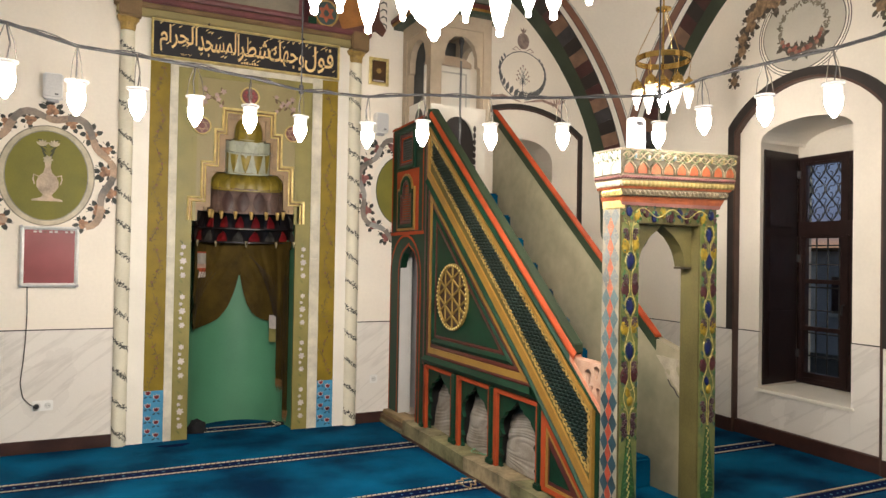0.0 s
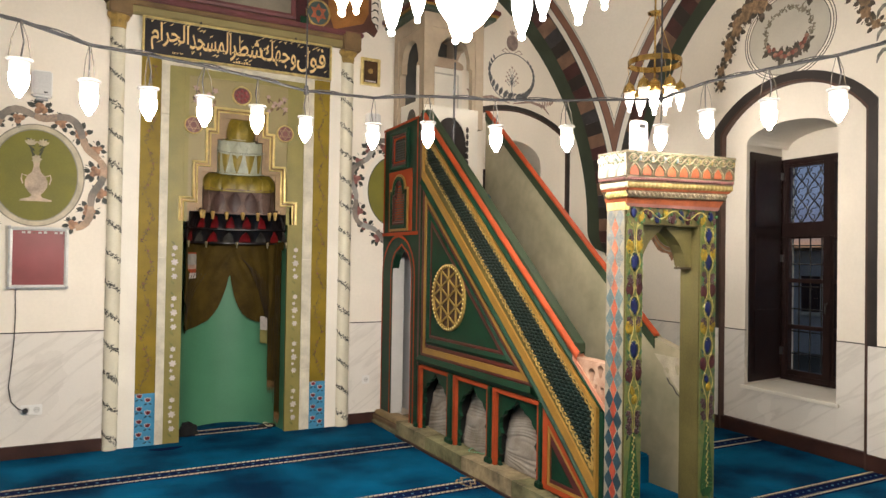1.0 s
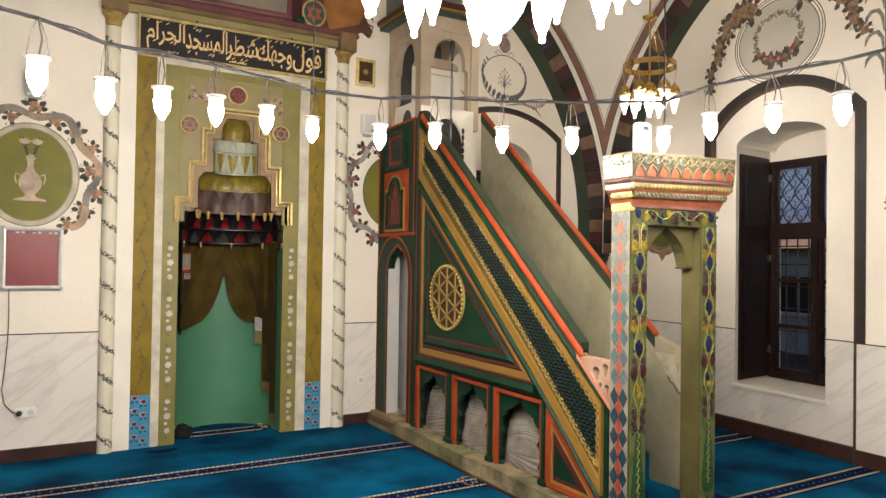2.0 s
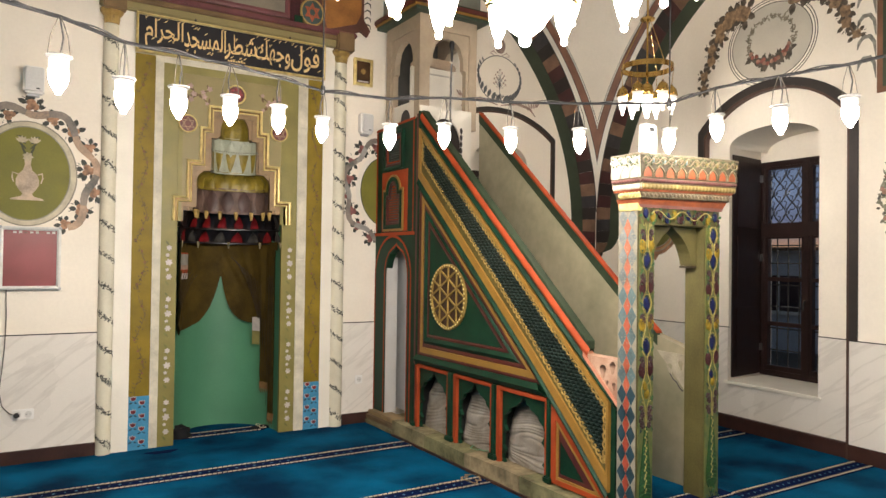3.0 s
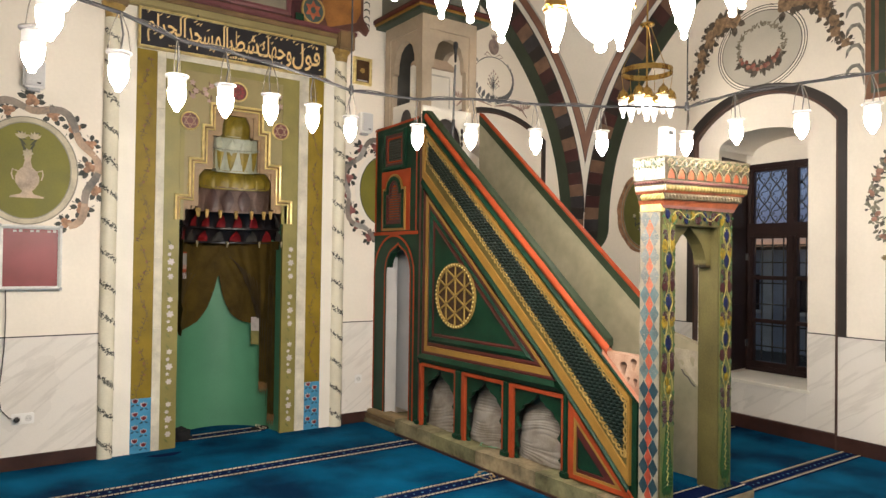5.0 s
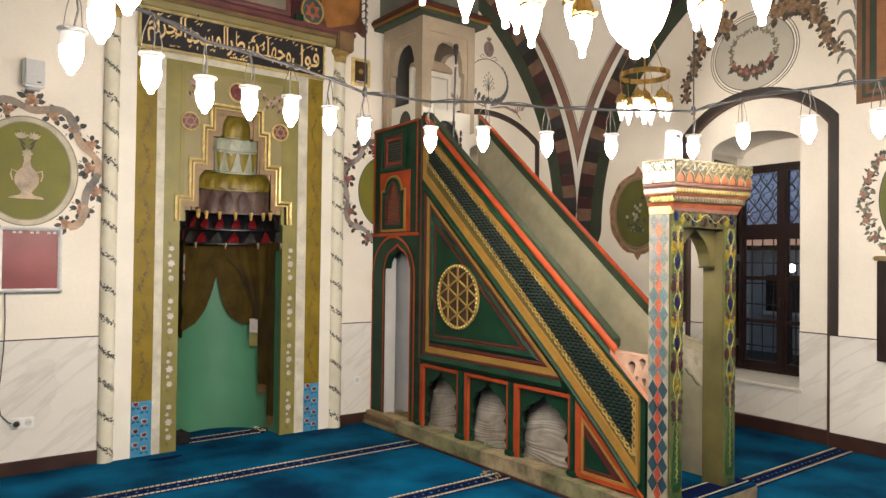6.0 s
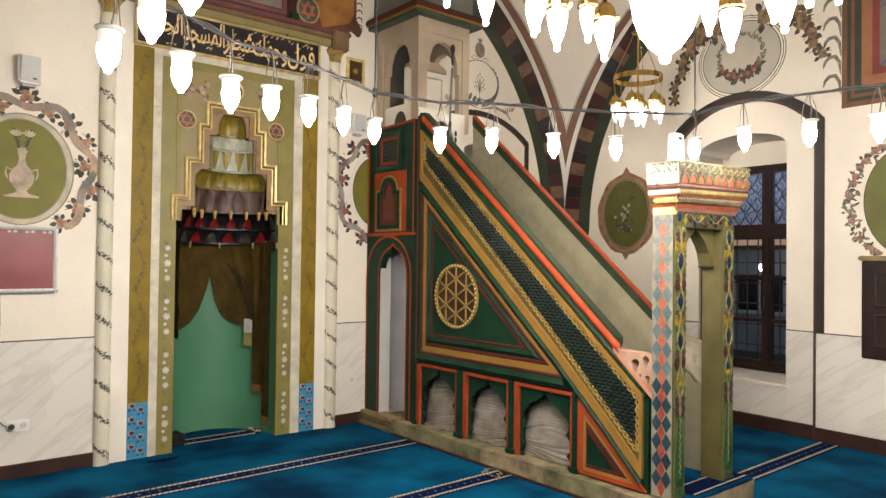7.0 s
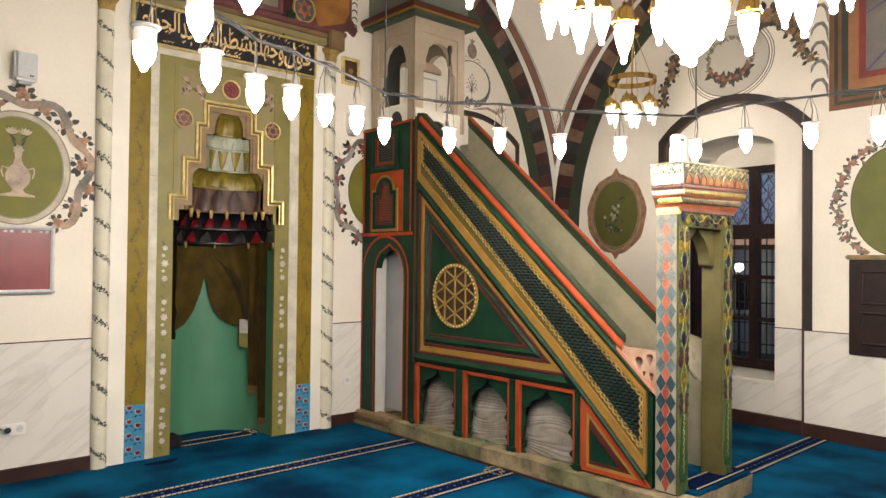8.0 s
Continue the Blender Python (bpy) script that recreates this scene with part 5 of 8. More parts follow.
# gilded stepped frame
for d0, d1, m, w, cr in ((-0.012, 0.006, GOLD, 0.030, 0.004), (0.006, 0.022, mat("dark_gilt", (0.20, 0.12, 0.03), 0.4, 0.3, 16, 0.2, metal=0.4), 0.018, 0), (0.022, 0.034, GOLD, 0.022, 0.003), (0.034, 0.075, mat("hood_brown", (0.27, 0.17, 0.075), 0.5, 0.25, 9, 0.15), 0.008, 0)):
    full = inset(hood, d0)
    inn = inset(hood, d1)
    # the foot stays open
    o, i = list(full), list(inn)
    o[0], o[-1] = (o[0][0], 1.862), (o[-1][0], 1.862)
    i[0], i[-1] = (i[0][0], 1.862), (i[-1][0], 1.862)
    part("stepped_frame", band(bmesh.new(), o, i, fQ, -0.04, w, False, cr), m, mihrab, "gilded stepped frame" if m is GOLD else "")
# side returns of the stepped opening run back into the niche
inn = inset(hood, 0.075)
bm = bmesh.new()
for p, q in zip(inn, inn[1:]):
    if p[1] < 1.8 or q[1] < 1.8:
        continue
    vs = [bm.verts.new(fQ(*p, 0.008)), bm.verts.new(fQ(*q, 0.008)), bm.verts.new(fQ(*q, -0.5)), bm.verts.new(fQ(*p, -0.5))]
    bm.faces.new(vs)
part("hood_return", bm, mat("hood_brown", (0.27, 0.17, 0.075)), mihrab)


def apse(phi, d=0.0):
    """A place on the curved niche wall; phi 0 is the right jamb, 180 the left."""
    c, s = math.cos(radians(phi)), math.sin(radians(phi))
    return NX + (NHW - d) * c, 6.2 + (0.575 - d) * abs(s) ** 0.9


bm = bmesh.new()
prev = None
for k in range(33):
    x, y = apse(180 * k / 32)
    cur = [bm.verts.new((x, y, z)) for z in (0, 0.9, 1.95)]
    if prev:
        for j in range(2):
            bm.faces.new((prev[j], prev[j + 1], cur[j + 1], cur[j]))
    prev = cur
part("niche_wall", bm, NICHE, mihrab, "sea-green curved niche wall", smooth=True)
for s in (0, 1):
    x = 0.693 if s == 0 else 1.600
    part("jamb", box(bmesh.new(), x - (0.0 if s == 0 else 0.006), x + (0.006 if s == 0 else 0.009), 6.191, 6.225, 0, 1.87), LEAFG, mihrab)
# masonry that closes the niche behind and above
part("niche_masonry", box(bmesh.new(), 0.4, 1.9, 7.0, 7.1, 0, 3.2), PLASTER, mihrab)


def drape():
    """Painted drapery drawn aside: folds that gather at the sides."""
    def foot(phi):
        c = math.cos(radians(phi))
        if phi < 6:
            return 1.63
        if phi < 18:
            return 0.15
        if phi < 31:
            return 0.42
        if c > 0.122:
            return 0.94 + 0.47 * math.exp(-(c - 0.122) / 0.17)
        return 0.90 + 0.51 * math.exp(-(0.122 - c) / 0.25)
    bm = bmesh.new()
    prev = None
    for k in range(121):
        phi = 180 - 1.5 * k
        zb = foot(phi)
        cur = []
        for j in range(19):
            s = j / 18
            z = zb + (1.705 - zb) * s
            gather = abs(phi - 90) / 90
            u = math.cos(radians(phi)) * 0.45
            fan = math.atan2(z - 0.90, u + 0.50) if phi > 83 else math.atan2(z - 0.98, 0.40 - u) if z > 1.0 and phi > 20 else phi * 0.05   # folds run to the tie at either side
            fold = 0.007 * math.sin(fan * 34) + 0.003 * math.sin(fan * 61 + 1.0)
            x, y = apse(phi, 0.036 + fold * (0.5 + 0.5 * gather))
            cur.append(bm.verts.new((x, y, z)))
        if prev:
            for j in range(18):
                bm.faces.new((prev[j], prev[j + 1], cur[j + 1], cur[j]))
        prev = cur
    part("drapery", bm, DRAPE, mihrab, "dark olive-brown drapery drawn to the sides", smooth=True)
    # dark lines of the painted folds, which run to the tie
    ln = bmesh.new()
    for k in range(9):
        pts = []
        for j in range(13):
            t = j / 12
            phi = (82 - 6.5 * k) + ((33 - k * 0.6) - (82 - 6.5 * k)) * t ** 0.8
            pts.append((*apse(phi, 0.050), 1.60 - 0.03 * k - (0.60 - 0.03 * k) * t ** (1.6 - 0.05 * k)))
        tube(ln, pts[2:], 0.0028, 4, 0.5)
    for k in range(5):
        tube(ln, [(*apse(88 + 9 * k + (168 - 88 - 9 * k) * t, 0.050), 1.58 - 0.62 * t ** 1.2 + 0.028 * k * t) for t in [0.35 + 0.65 * j / 10 for j in range(11)]], 0.0028, 4, 0.5)
    for phi in (9.5, 13, 16.5, 21, 25, 28.5):
        tube(ln, [(*apse(phi + (1 - z) * 2.0, 0.046), z) for z in ((1.4, 1.0, 0.7, 0.45, 0.22) if phi < 18 else (1.0, 0.85, 0.7, 0.55, 0.45))], 0.0028, 4, 0.5)
    part("fold_lines", ln, mat("fold_umber", (0.028, 0.016, 0.006), 0.7, 0.2, 9, 0.1), mihrab, "dark painted fold lines")
    fr = bmesh.new()
    for k in range(26):
        phi = 6.5 + 24 * (k / 25)
        x, y = apse(phi, 0.03)
        z0 = 0.155 if phi < 18 else 0.425
        tube(fr, [(x, y, z0), (x - 0.004, y, z0 - 0.07 - 0.025 * (k % 3))], 0.006, 5, 0.2)
    part("fringe", fr, mat("fringe_brown", (0.16, 0.085, 0.025), 0.7, 0.3, 14, 0.2), mihrab, "brown fringe")


drape()


def muqarnas():
    """Tiers of small hanging niches that step in towards the crown."""
    RED = mat("muqarnas_red", (0.17, 0.008, 0.010), 0.35, 0.25, 12, 0.1)
    BLK = mat("muqarnas_black", (0.012, 0.010, 0.012), 0.35, 0.3, 14, 0.15)
    GRY = mat("muqarnas_grey", (0.050, 0.047, 0.042), 0.45, 0.35, 12, 0.15)
    BRN = mat("muqarnas_brown", (0.14, 0.085, 0.065), 0.5, 0.35, 10, 0.15)
    YOL = mat("muqarnas_olive", (0.27, 0.20, 0.025), 0.4, 0.3, 10, 0.12)
    PALE = mat("muqarnas_pale", (0.42, 0.44, 0.34), 0.45, 0.2, 8, 0.1)
    tiers = [  # z0, z1, half width at foot and head, depth there, cells, material, between
        (1.690, 1.815, 0.455, 0.445, 0.46, 0.40, 9, GRY, BLK),
        (1.815, 1.955, 0.445, 0.415, 0.38, 0.32, 9, RED, BLK),
        (1.955, 2.175, 0.352, 0.338, 0.22, 0.19, 7, BRN, BRN),
        (2.155, 2.312, 0.330, 0.235, 0.19, 0.13, 8, YOL, YOL),
        (2.300, 2.490, 0.205, 0.208, 0.14, 0.12, 5, YOL, PALE),
        (2.475, 2.610, 0.208, 0.204, 0.12, 0.10, 5, PALE, PALE),
        (2.595, 2.780, 0.135, 0.080, 0.11, 0.03, 3, YOL, YOL),
    ]
    for ti, (z0, z1, a0, a1, d0, d1, n, m1, m2) in enumerate(tiers):
        t = part("muqarnas_tier", bmesh.new(), m2, mihrab, "row of small hanging niches")
        bmb = bmesh.new()
        prev = None
        N = n * 8
        for k in range(N + 1):
            ph = math.pi * k / N
            cell = (k % 8) / 8
            sc = abs(math.sin(math.pi * cell))
            cur = []
            for j in range(9):
                s = j / 8
                e = s ** 1.6 if ti not in (3, 6) else s ** 3.5
                a, d = a0 + (a1 - a0) * e, d0 + (d1 - d0) * e
                bulge = 0.028 * sc * (1 - s) * (a0 / 0.4)
                cur.append(bmb.verts.new((CXM + (a + bulge * 0.6 - 0.004) * math.cos(ph), 6.2 + (d + bulge) * math.sin(ph), z0 + (z1 - z0) * s)))
            if prev:
                for j in range(8):
                    bmb.faces.new((prev[j], prev[j + 1], cur[j + 1], cur[j]))
            prev = cur
        old = t.data
        t.data = finish("muqarnas_tier", bmb, m2, True)
        bpy.data.meshes.remove(old)
        # each cell: a pointed leaf-shaped niche laid into the tier
        for k in range(n):
            ph = math.pi * (k + 0.5) / n
            bm = bmesh.new()
            cols = []
            for i in range(7):
                u = -1 + 2 * i / 6
                col = []
                for j in range(6):
                    s = j / 5
                    hw = math.pi / n * (0.27 if ti == 1 else 0.34 if ti == 0 else 0.40) * (math.sin(math.pi * min(1, 0.08 + 0.92 * s)) ** 0.8 if ti == 2 else 1 - s ** 2.2 if ti != 4 else s ** 0.7 * 1.0 + 0.02)
                    q = ph + u * hw
                    e = s ** 1.6 if ti not in (3, 6) else s ** 3.5
                    a, d = a0 + (a1 - a0) * e, d0 + (d1 - d0) * e
                    inn = 0.010 + 0.012 * (1 - u * u)
                    col.append(bm.verts.new((CXM + (a - inn - 0.012) * math.cos(q), 6.2 + (d - inn * 0.3) * math.sin(q) + 0.012 * (1 - u * u), z0 + 0.012 + (z1 - z0 - 0.03) * s)))
                cols.append(col)
            for x, y in zip(cols, cols[1:]):
                for j in range(5):
                    bm.faces.new((x[j], x[j + 1], y[j + 1], y[j]))
            mm = m1 if ti not in (0,) else (RED if k % 2 else GRY)
            if ti == 1 and k in (0, 1, 7, 8):
                mm = GRY if k in (0, 8) else BLK
            if ti == 2:
                mm = (BRN, mat("muqarnas_umber", (0.085, 0.045, 0.038), 0.45, 0.3, 10, 0.1))[1 if k in (2, 3, 4) else 0]
            part("niche_cell", bm, mm, t, smooth=True)
        # flat tan ground between the tier and the stepped frame
        for sd in (-1, 1):
            edge = []
            for j in range(9):
                s = j / 8
                e = s ** 1.6 if ti not in (3, 6) else s ** 3.5
                edge.append((CXM + sd * max(0.0, a0 + (a1 - a0) * e - 0.012), z0 + (z1 - z0) * s))
            lim = next(hw for hw, za, zb in ((0.47, 1.6, 2.03), (0.365, 2.03, 2.34), (0.262, 2.34, 2.63), (0.20, 2.63, 2.9)) if za <= (z0 + z1) / 2 < zb)
            if ti >= 2:
                part("hood_ground", slab(edge + [(CXM + sd * lim, z1 + (0.05 if ti == 6 else 0)), (CXM + sd * lim, z0)] if ti < 6 else edge + [(CXM, 2.80), (CXM + sd * lim, 2.80), (CXM + sd * lim, z0)], fQ, -0.03, -0.006 + 0.0006 * ti), mat("hood_tan", (0.30, 0.19, 0.09), 0.5, 0.25, 9, 0.15), t)
        # ledge between tiers
        bm = bmesh.new()
        o = [(CXM + a0 * 1.01 * math.cos(math.pi * k / 40), 6.2 + d0 * 1.02 * math.sin(math.pi * k / 40)) for k in range(41)]
        i = [(CXM + (a0 - 0.03) * math.cos(math.pi * k / 40), 6.2 + (d0 - 0.03) * math.sin(math.pi * k / 40)) for k in range(41)]
        band(bm, o, i, lambda u, v, w: (u, v, w), z0 - 0.006, z0 + 0.006, False)
        part("ledge", bm, m2, t)
        if ti in (0, 1, 2):
            for k in range(n + 1):
                if ti == 1 or (ti == 0 and k % 2):
                    continue
                ph = math.pi * k / n
                q = 0.6 if ti == 0 else 0.8
                bm = lathe(bmesh.new(), [(0.004 * q, -0.075 * q), (0.014 * q, -0.070 * q), (0.016 * q, -0.05 * q), (0.019 * q, -0.03 * q), (0.023 * q, -0.01 * q), (0.021 * q, 0.012)] if ti else [(0.004 * q, -0.075 * q), (0.012 * q, -0.066 * q), (0.010 * q, -0.05 * q), (0.016 * q, -0.03 * q), (0.020 * q, -0.01 * q), (0.018 * q, 0.012)], (CXM + (a0 - 0.035) * math.cos(ph), 6.2 + (d0 - 0.035) * math.sin(ph), z0), 8)
                part("pendant", bm, (mat("pendant_stone", (0.26, 0.22, 0.12), 0.5, 0.25, 14, 0.1), mat("dull_gilt", (0.42, 0.29, 0.09)), mat("dull_gilt", (0.42, 0.29, 0.09)))[ti], t, smooth=True)
    bead = bmesh.new()
    for k in range(29):
        ph = math.pi * k / 28
        lathe(bead, [(0.002, -0.008), (0.007, 0.0), (0.002, 0.008)], (CXM + 0.196 * math.cos(ph), 6.2 + 0.115 * math.sin(ph) - 0.006, 2.487), 6)
    tagged(part("bead_row", bead, mat("bead_grey", (0.20, 0.21, 0.17), 0.5, 0.2, 14, 0.1), mihrab, "row of grey-green beads"), kind="stuff")
    for sd in (-1, 1):
        part("hood_ground", slab(rect(min(CXM + sd * 0.37, CXM + sd * 0.475), max(CXM + sd * 0.37, CXM + sd * 0.475), 1.952, 2.06), fQ, -0.035, -0.0075), mat("hood_tan", (0.30, 0.19, 0.09)), mihrab)
    part("hood_masonry", slab([(CXM - 0.5, 1.95), (CXM + 0.5, 1.95), (CXM + 0.5, 3.0), (CXM - 0.5, 3.0)], fQ, -0.66, -0.62), BLK, mihrab)


muqarnas()

# rosettes on the field
def rosette(u, v, r, red):
    k = part("rosette", slab(arc(u, v, r, r, 0, 360, 24)[:-1], fQ, 0.0, 0.022), mat("rosette_red", (0.15, 0.040, 0.036), 0.45, 0.25, 14, 0.15), mihrab, "red rosette with a gilt rim")
    part("rim", band(bmesh.new(), arc(u, v, r * 1.08, r * 1.08, 0, 360, 24)[:-1], arc(u, v, r * 0.9, r * 0.9, 0, 360, 24)[:-1], fQ, 0.005, 0.026, True, 0.004), GOLD, k)
    bm = bmesh.new()
    if red:
        for i in range(8):
            a = 2 * math.pi * i / 8
            blob(bm, fQ, u + r * 0.55 * math.cos(a), v + r * 0.55 * math.sin(a), 0.02, r * 0.2, r * 0.2, 0.008, 7, 3)
        blob(bm, fQ, u, v, 0.02, r * 0.22, r * 0.22, 0.012, 8, 3)
        part("petals", bm, mat("rosette_bright", (0.28, 0.035, 0.045), 0.45, 0.25, 14, 0.15), k, smooth=True)
    else:
        for off in (90, 270):
            tri = [(u + r * 0.84 * math.cos(radians(off + 120 * i)), v + r * 0.84 * math.sin(radians(off + 120 * i))) for i in range(3)]
            band(bm, tri, inset(tri, r * 0.075), fQ, 0.018, 0.027 if off == 90 else 0.0262)
        part("star", bm, mat("star_tan", (0.44, 0.29, 0.17), 0.45, 0.25, 14, 0.15), k, "six-pointed tan star")


rosette(1.163, 2.975, 0.078, True)
rosette(0.765, 2.68, 0.072, False)
rosette(1.552, 2.68, 0.072, False)


# painted sprays
INK = mat("spray_brown", (0.13, 0.075, 0.03), 0.6, 0.3, 14, 0.05)
PETAL = mat("petal_white", (0.56, 0.50, 0.48), 0.6, 0.15, 14, 0.05)
PINK = mat("petal_pink", (0.46, 0.31, 0.28), 0.6, 0.25, 14, 0.05)


def flower(bm, f, u, v, r, w, n=5, turn=0.0):
    for i in range(n):
        leaf(bm, f, u, v, w, r, r * 0.62, turn + 2 * math.pi * i / n, 0.0012)
    return bm


for s in (-1, 1):
    ink, pet = bmesh.new(), bmesh.new()
    rnd = random.Random(5 + s)
    for k in range(2):
        a = [(CXM + s * (0.20 + 0.22 * t), (2.85 + 0.16 * t) if k == 0 else (3.0 - 0.13 * t)) for t in [i / 8 for i in range(9)]]
        stroke(ink, fQ, a, 0.008, 0.0085)
        for p in a[1::2]:
            leaf(ink, fQ, *p, 0.0085, 0.05, 0.02, rnd.uniform(0, 6.3))
            flower(pet, fQ, p[0] + rnd.uniform(-0.02, 0.02), p[1] + rnd.uniform(-0.02, 0.02), rnd.uniform(0.018, 0.030), 0.0105, 5, rnd.uniform(0, 1))
    part("spray_stems", ink, INK, mihrab)
    part("spray_flowers", pet, PINK, mihrab)
# faded garland on the olive bands, white flowers on the green ones, tulips on the tiles
for x0, x1, sd in ((0.349, 0.505, 1), (1.820, 1.970, 2)):
    ink, red = bmesh.new(), bmesh.new()
    rnd = random.Random(sd)
    c = (x0 + x1) / 2
    pts = [(c + 0.038 * (abs((i / 4.5 + sd) % 2 - 1) * 2 - 1), 0.48 + i * 0.045) for i in range(60)]
    for i, p in enumerate(pts):
        if i % 9 < 8:
            stroke(ink, fQ, pts[i:i + 2], 0.005, 0.0135, 1.0)
            for q in range(5):
                leaf(ink, fQ, p[0] + rnd.uniform(-0.012, 0.012), p[1] + rnd.uniform(-0.02, 0.02), 0.0135, rnd.uniform(0.014, 0.03), 0.009, rnd.uniform(0, 6.3), 0.0008)
            if i % 2 and rnd.random() < 0.8:
                flower(red, fQ, p[0] + rnd.uniform(-0.012, 0.012), p[1], 0.013, 0.0148, 4, rnd.random())
    part("faded_garland", ink, mat("faded_umber", (0.15, 0.10, 0.018), 0.6, 0.3, 14, 0.05), mihrab)
    part("garland_buds", red, mat("faded_bud", (0.20, 0.085, 0.035), 0.6, 0.3, 14, 0.05), mihrab)
    tul, lf = bmesh.new(), bmesh.new()
    edge = bmesh.new()
    for i in range(4):
        for j in range(2):
            u, v = x0 + 0.038 + j * 0.066, 0.045 + i * 0.105 + (0.0 if j else 0.035)
            for q, t in enumerate((1.05, 1.57, 2.1)):
                leaf(edge, fQ, u - 0.002, v - 0.003, 0.0142, 0.045, 0.024, t, 0.0006)
                leaf(tul, fQ, u, v, 0.0155, 0.036, 0.017, t, 0.0006)
            leaf(lf, fQ, u - 0.004, v - 0.01, 0.0145, 0.034, 0.014, 3.6, 0.0006)
            leaf(lf, fQ, u + 0.004, v - 0.01, 0.0145, 0.03, 0.012, -0.5, 0.0006)
    part("tulip_edges", edge, PETAL, mihrab)
    part("tulips", tul, mat("tulip_red", (0.24, 0.02, 0.03), 0.5, 0.2, 14, 0.05), mihrab)
    part("tulip_leaves", lf, mat("tulip_leaf", (0.02, 0.07, 0.10), 0.5, 0.2, 14, 0.05), mihrab)
for x0, x1 in ((0.571, 0.693), (1.604, 1.730)):
    pet, lf = bmesh.new(), bmesh.new()
    c = (x0 + x1) / 2
    for i in range(4):
        z = 0.10 + i * 0.425
        for j, r in enumerate((0.027, 0.017, 0.032, 0.018, 0.025)):
            flower(pet, fQ, c + 0.006 * (-1) ** j, z + 0.02 + j * 0.06, r, 0.0102, 6 if j != 1 else 5, 0.4 * j)
        for j in range(7):
            leaf(lf, fQ, c + 0.008 * (-1) ** j, z - 0.05 + j * 0.055, 0.0088, 0.05, 0.016, math.pi / 2 + 0.7 * (-1) ** j, 0.0006)
    part("white_flowers", pet, PETAL, mihrab)
    part("flower_leaves", lf, mat("sage_leaf", (0.17, 0.17, 0.05), 0.6, 0.25, 14, 0.05), mihrab)

# half columns wound with painted garlands
for x0, x1 in ((0.114, 0.226), (2.074, 2.195)):
    c, r = (x0 + x1) / 2, (x1 - x0) / 2
    bm = bmesh.new()
    prev = None
    for k in range(13):
        t = math.pi * k / 12
        cur = [bm.verts.new((c + r * math.cos(t), 6.2 - 0.012 - r * 0.9 * math.sin(t), z)) for z in (0, 3.44)]
        if prev:
            bm.faces.new((prev[0], cur[0], cur[1], prev[1]))
        prev = cur
    col = part("column", bm, mat("column_ivory", (0.72, 0.68, 0.54), 0.5, 0.1, 4, 0.1), mihrab, "ivory half column wound with a garland", smooth=True)
    part("column_back", box(bmesh.new(), x0, x1, 6.188, 6.2, 0, 3.44), mat("column_ivory", (0.72, 0.68, 0.54)), col)
    g = bmesh.new()
    rnd = random.Random(int(c * 10))

    def fC(u, v, w, c=c, r=r):
        t = math.pi / 2 - (u / r)
        return (c + (r + w) * math.cos(t), 6.188 - (r + w) * 0.9 * math.sin(t), v)
    for i in range(14):
        z0 = 0.10 + i * 0.243
        slope = -1
        for j in range(16):
            t = j / 15
            u = -0.075 + 0.15 * t
            v = z0 + 0.10 * t * slope + 0.05
            for q in range(4):
                leaf(g, fC, u + rnd.uniform(-0.006, 0.006), v + rnd.uniform(-0.014, 0.014), 0.0012, rnd.uniform(0.010, 0.028), rnd.uniform(0.005, 0.011), rnd.uniform(0, 6.3), 0.0008)
    part("garland", g, mat("garland_ink", (0.07, 0.07, 0.06), 0.6, 0.35, 20, 0.05), col, "dark grey painted garland")
    part("capital", lathe(bmesh.new(), [(0.055, 3.40), (0.060, 3.43), (0.062, 3.46), (0.085, 3.49), (0.088, 3.515)], (c, 6.175, 0), 14), mat("capital_gilt", (0.40, 0.26, 0.07), 0.45, 0.3, 14, 0.3), col, "small gilt capital")

# calligraphy panel
plaque = thing("calligraphy_panel", "black panel with gilt Arabic calligraphy in a gold frame", "panel", at=(1.155, 6.16, 3.37))
PR = rect(0.346, 1.963, 3.212, 3.532)
part("frame", frame_band(PR, 0.018, fQ, 0.03, 0.066, 0.006), GOLD, plaque, "gilt frame")
part("board", slab(inset(PR, 0.012), fQ, 0.03, 0.050), mat("black_lacquer", (0.012, 0.011, 0.016), 0.35, 0.2, 10, 0.03), plaque)

# cornice and painted cresting above
for z0, z1, o, m, x0, x1 in ((3.535, 3.60, 0.075, FIELD, 0.08, 2.215), (3.60, 3.64, 0.095, mat("cornice_tan", (0.20, 0.125, 0.055), 0.5, 0.2, 6, 0.1), 0.06, 2.235), (3.64, 3.685, 0.115, mat("cornice_plum", (0.15, 0.045, 0.05), 0.5, 0.2, 6, 0.1), 0.04, 2.26)):
    part("cornice", bevelled(slab(rect(x0, x1, z0, z1), fQ, -0.02, o), 0.01), m, mihrab, "moulded cornice")
for x in (0.183, 2.148):
    part("cornice_block", bevelled(slab(rect(x - 0.085, x + 0.085, 3.50, 3.68), fQ, 0.0, 0.125), 0.012), mat("cornice_tan", (0.20, 0.125, 0.055)), mihrab)
part("cresting", slab([(0.10, 3.685), (2.20, 3.685), (2.33, 3.74), (2.40, 3.70), (2.43, 3.76), (2.36, 3.86), (2.36, 4.5), (-0.06, 4.5), (-0.06, 3.86), (-0.12, 3.76), (-0.04, 3.72)], fQ, -0.01, 0.035), mat("cresting_umber", (0.13, 0.05, 0.035), 0.55, 0.25, 5, 0.1), mihrab, "painted umber cresting board")
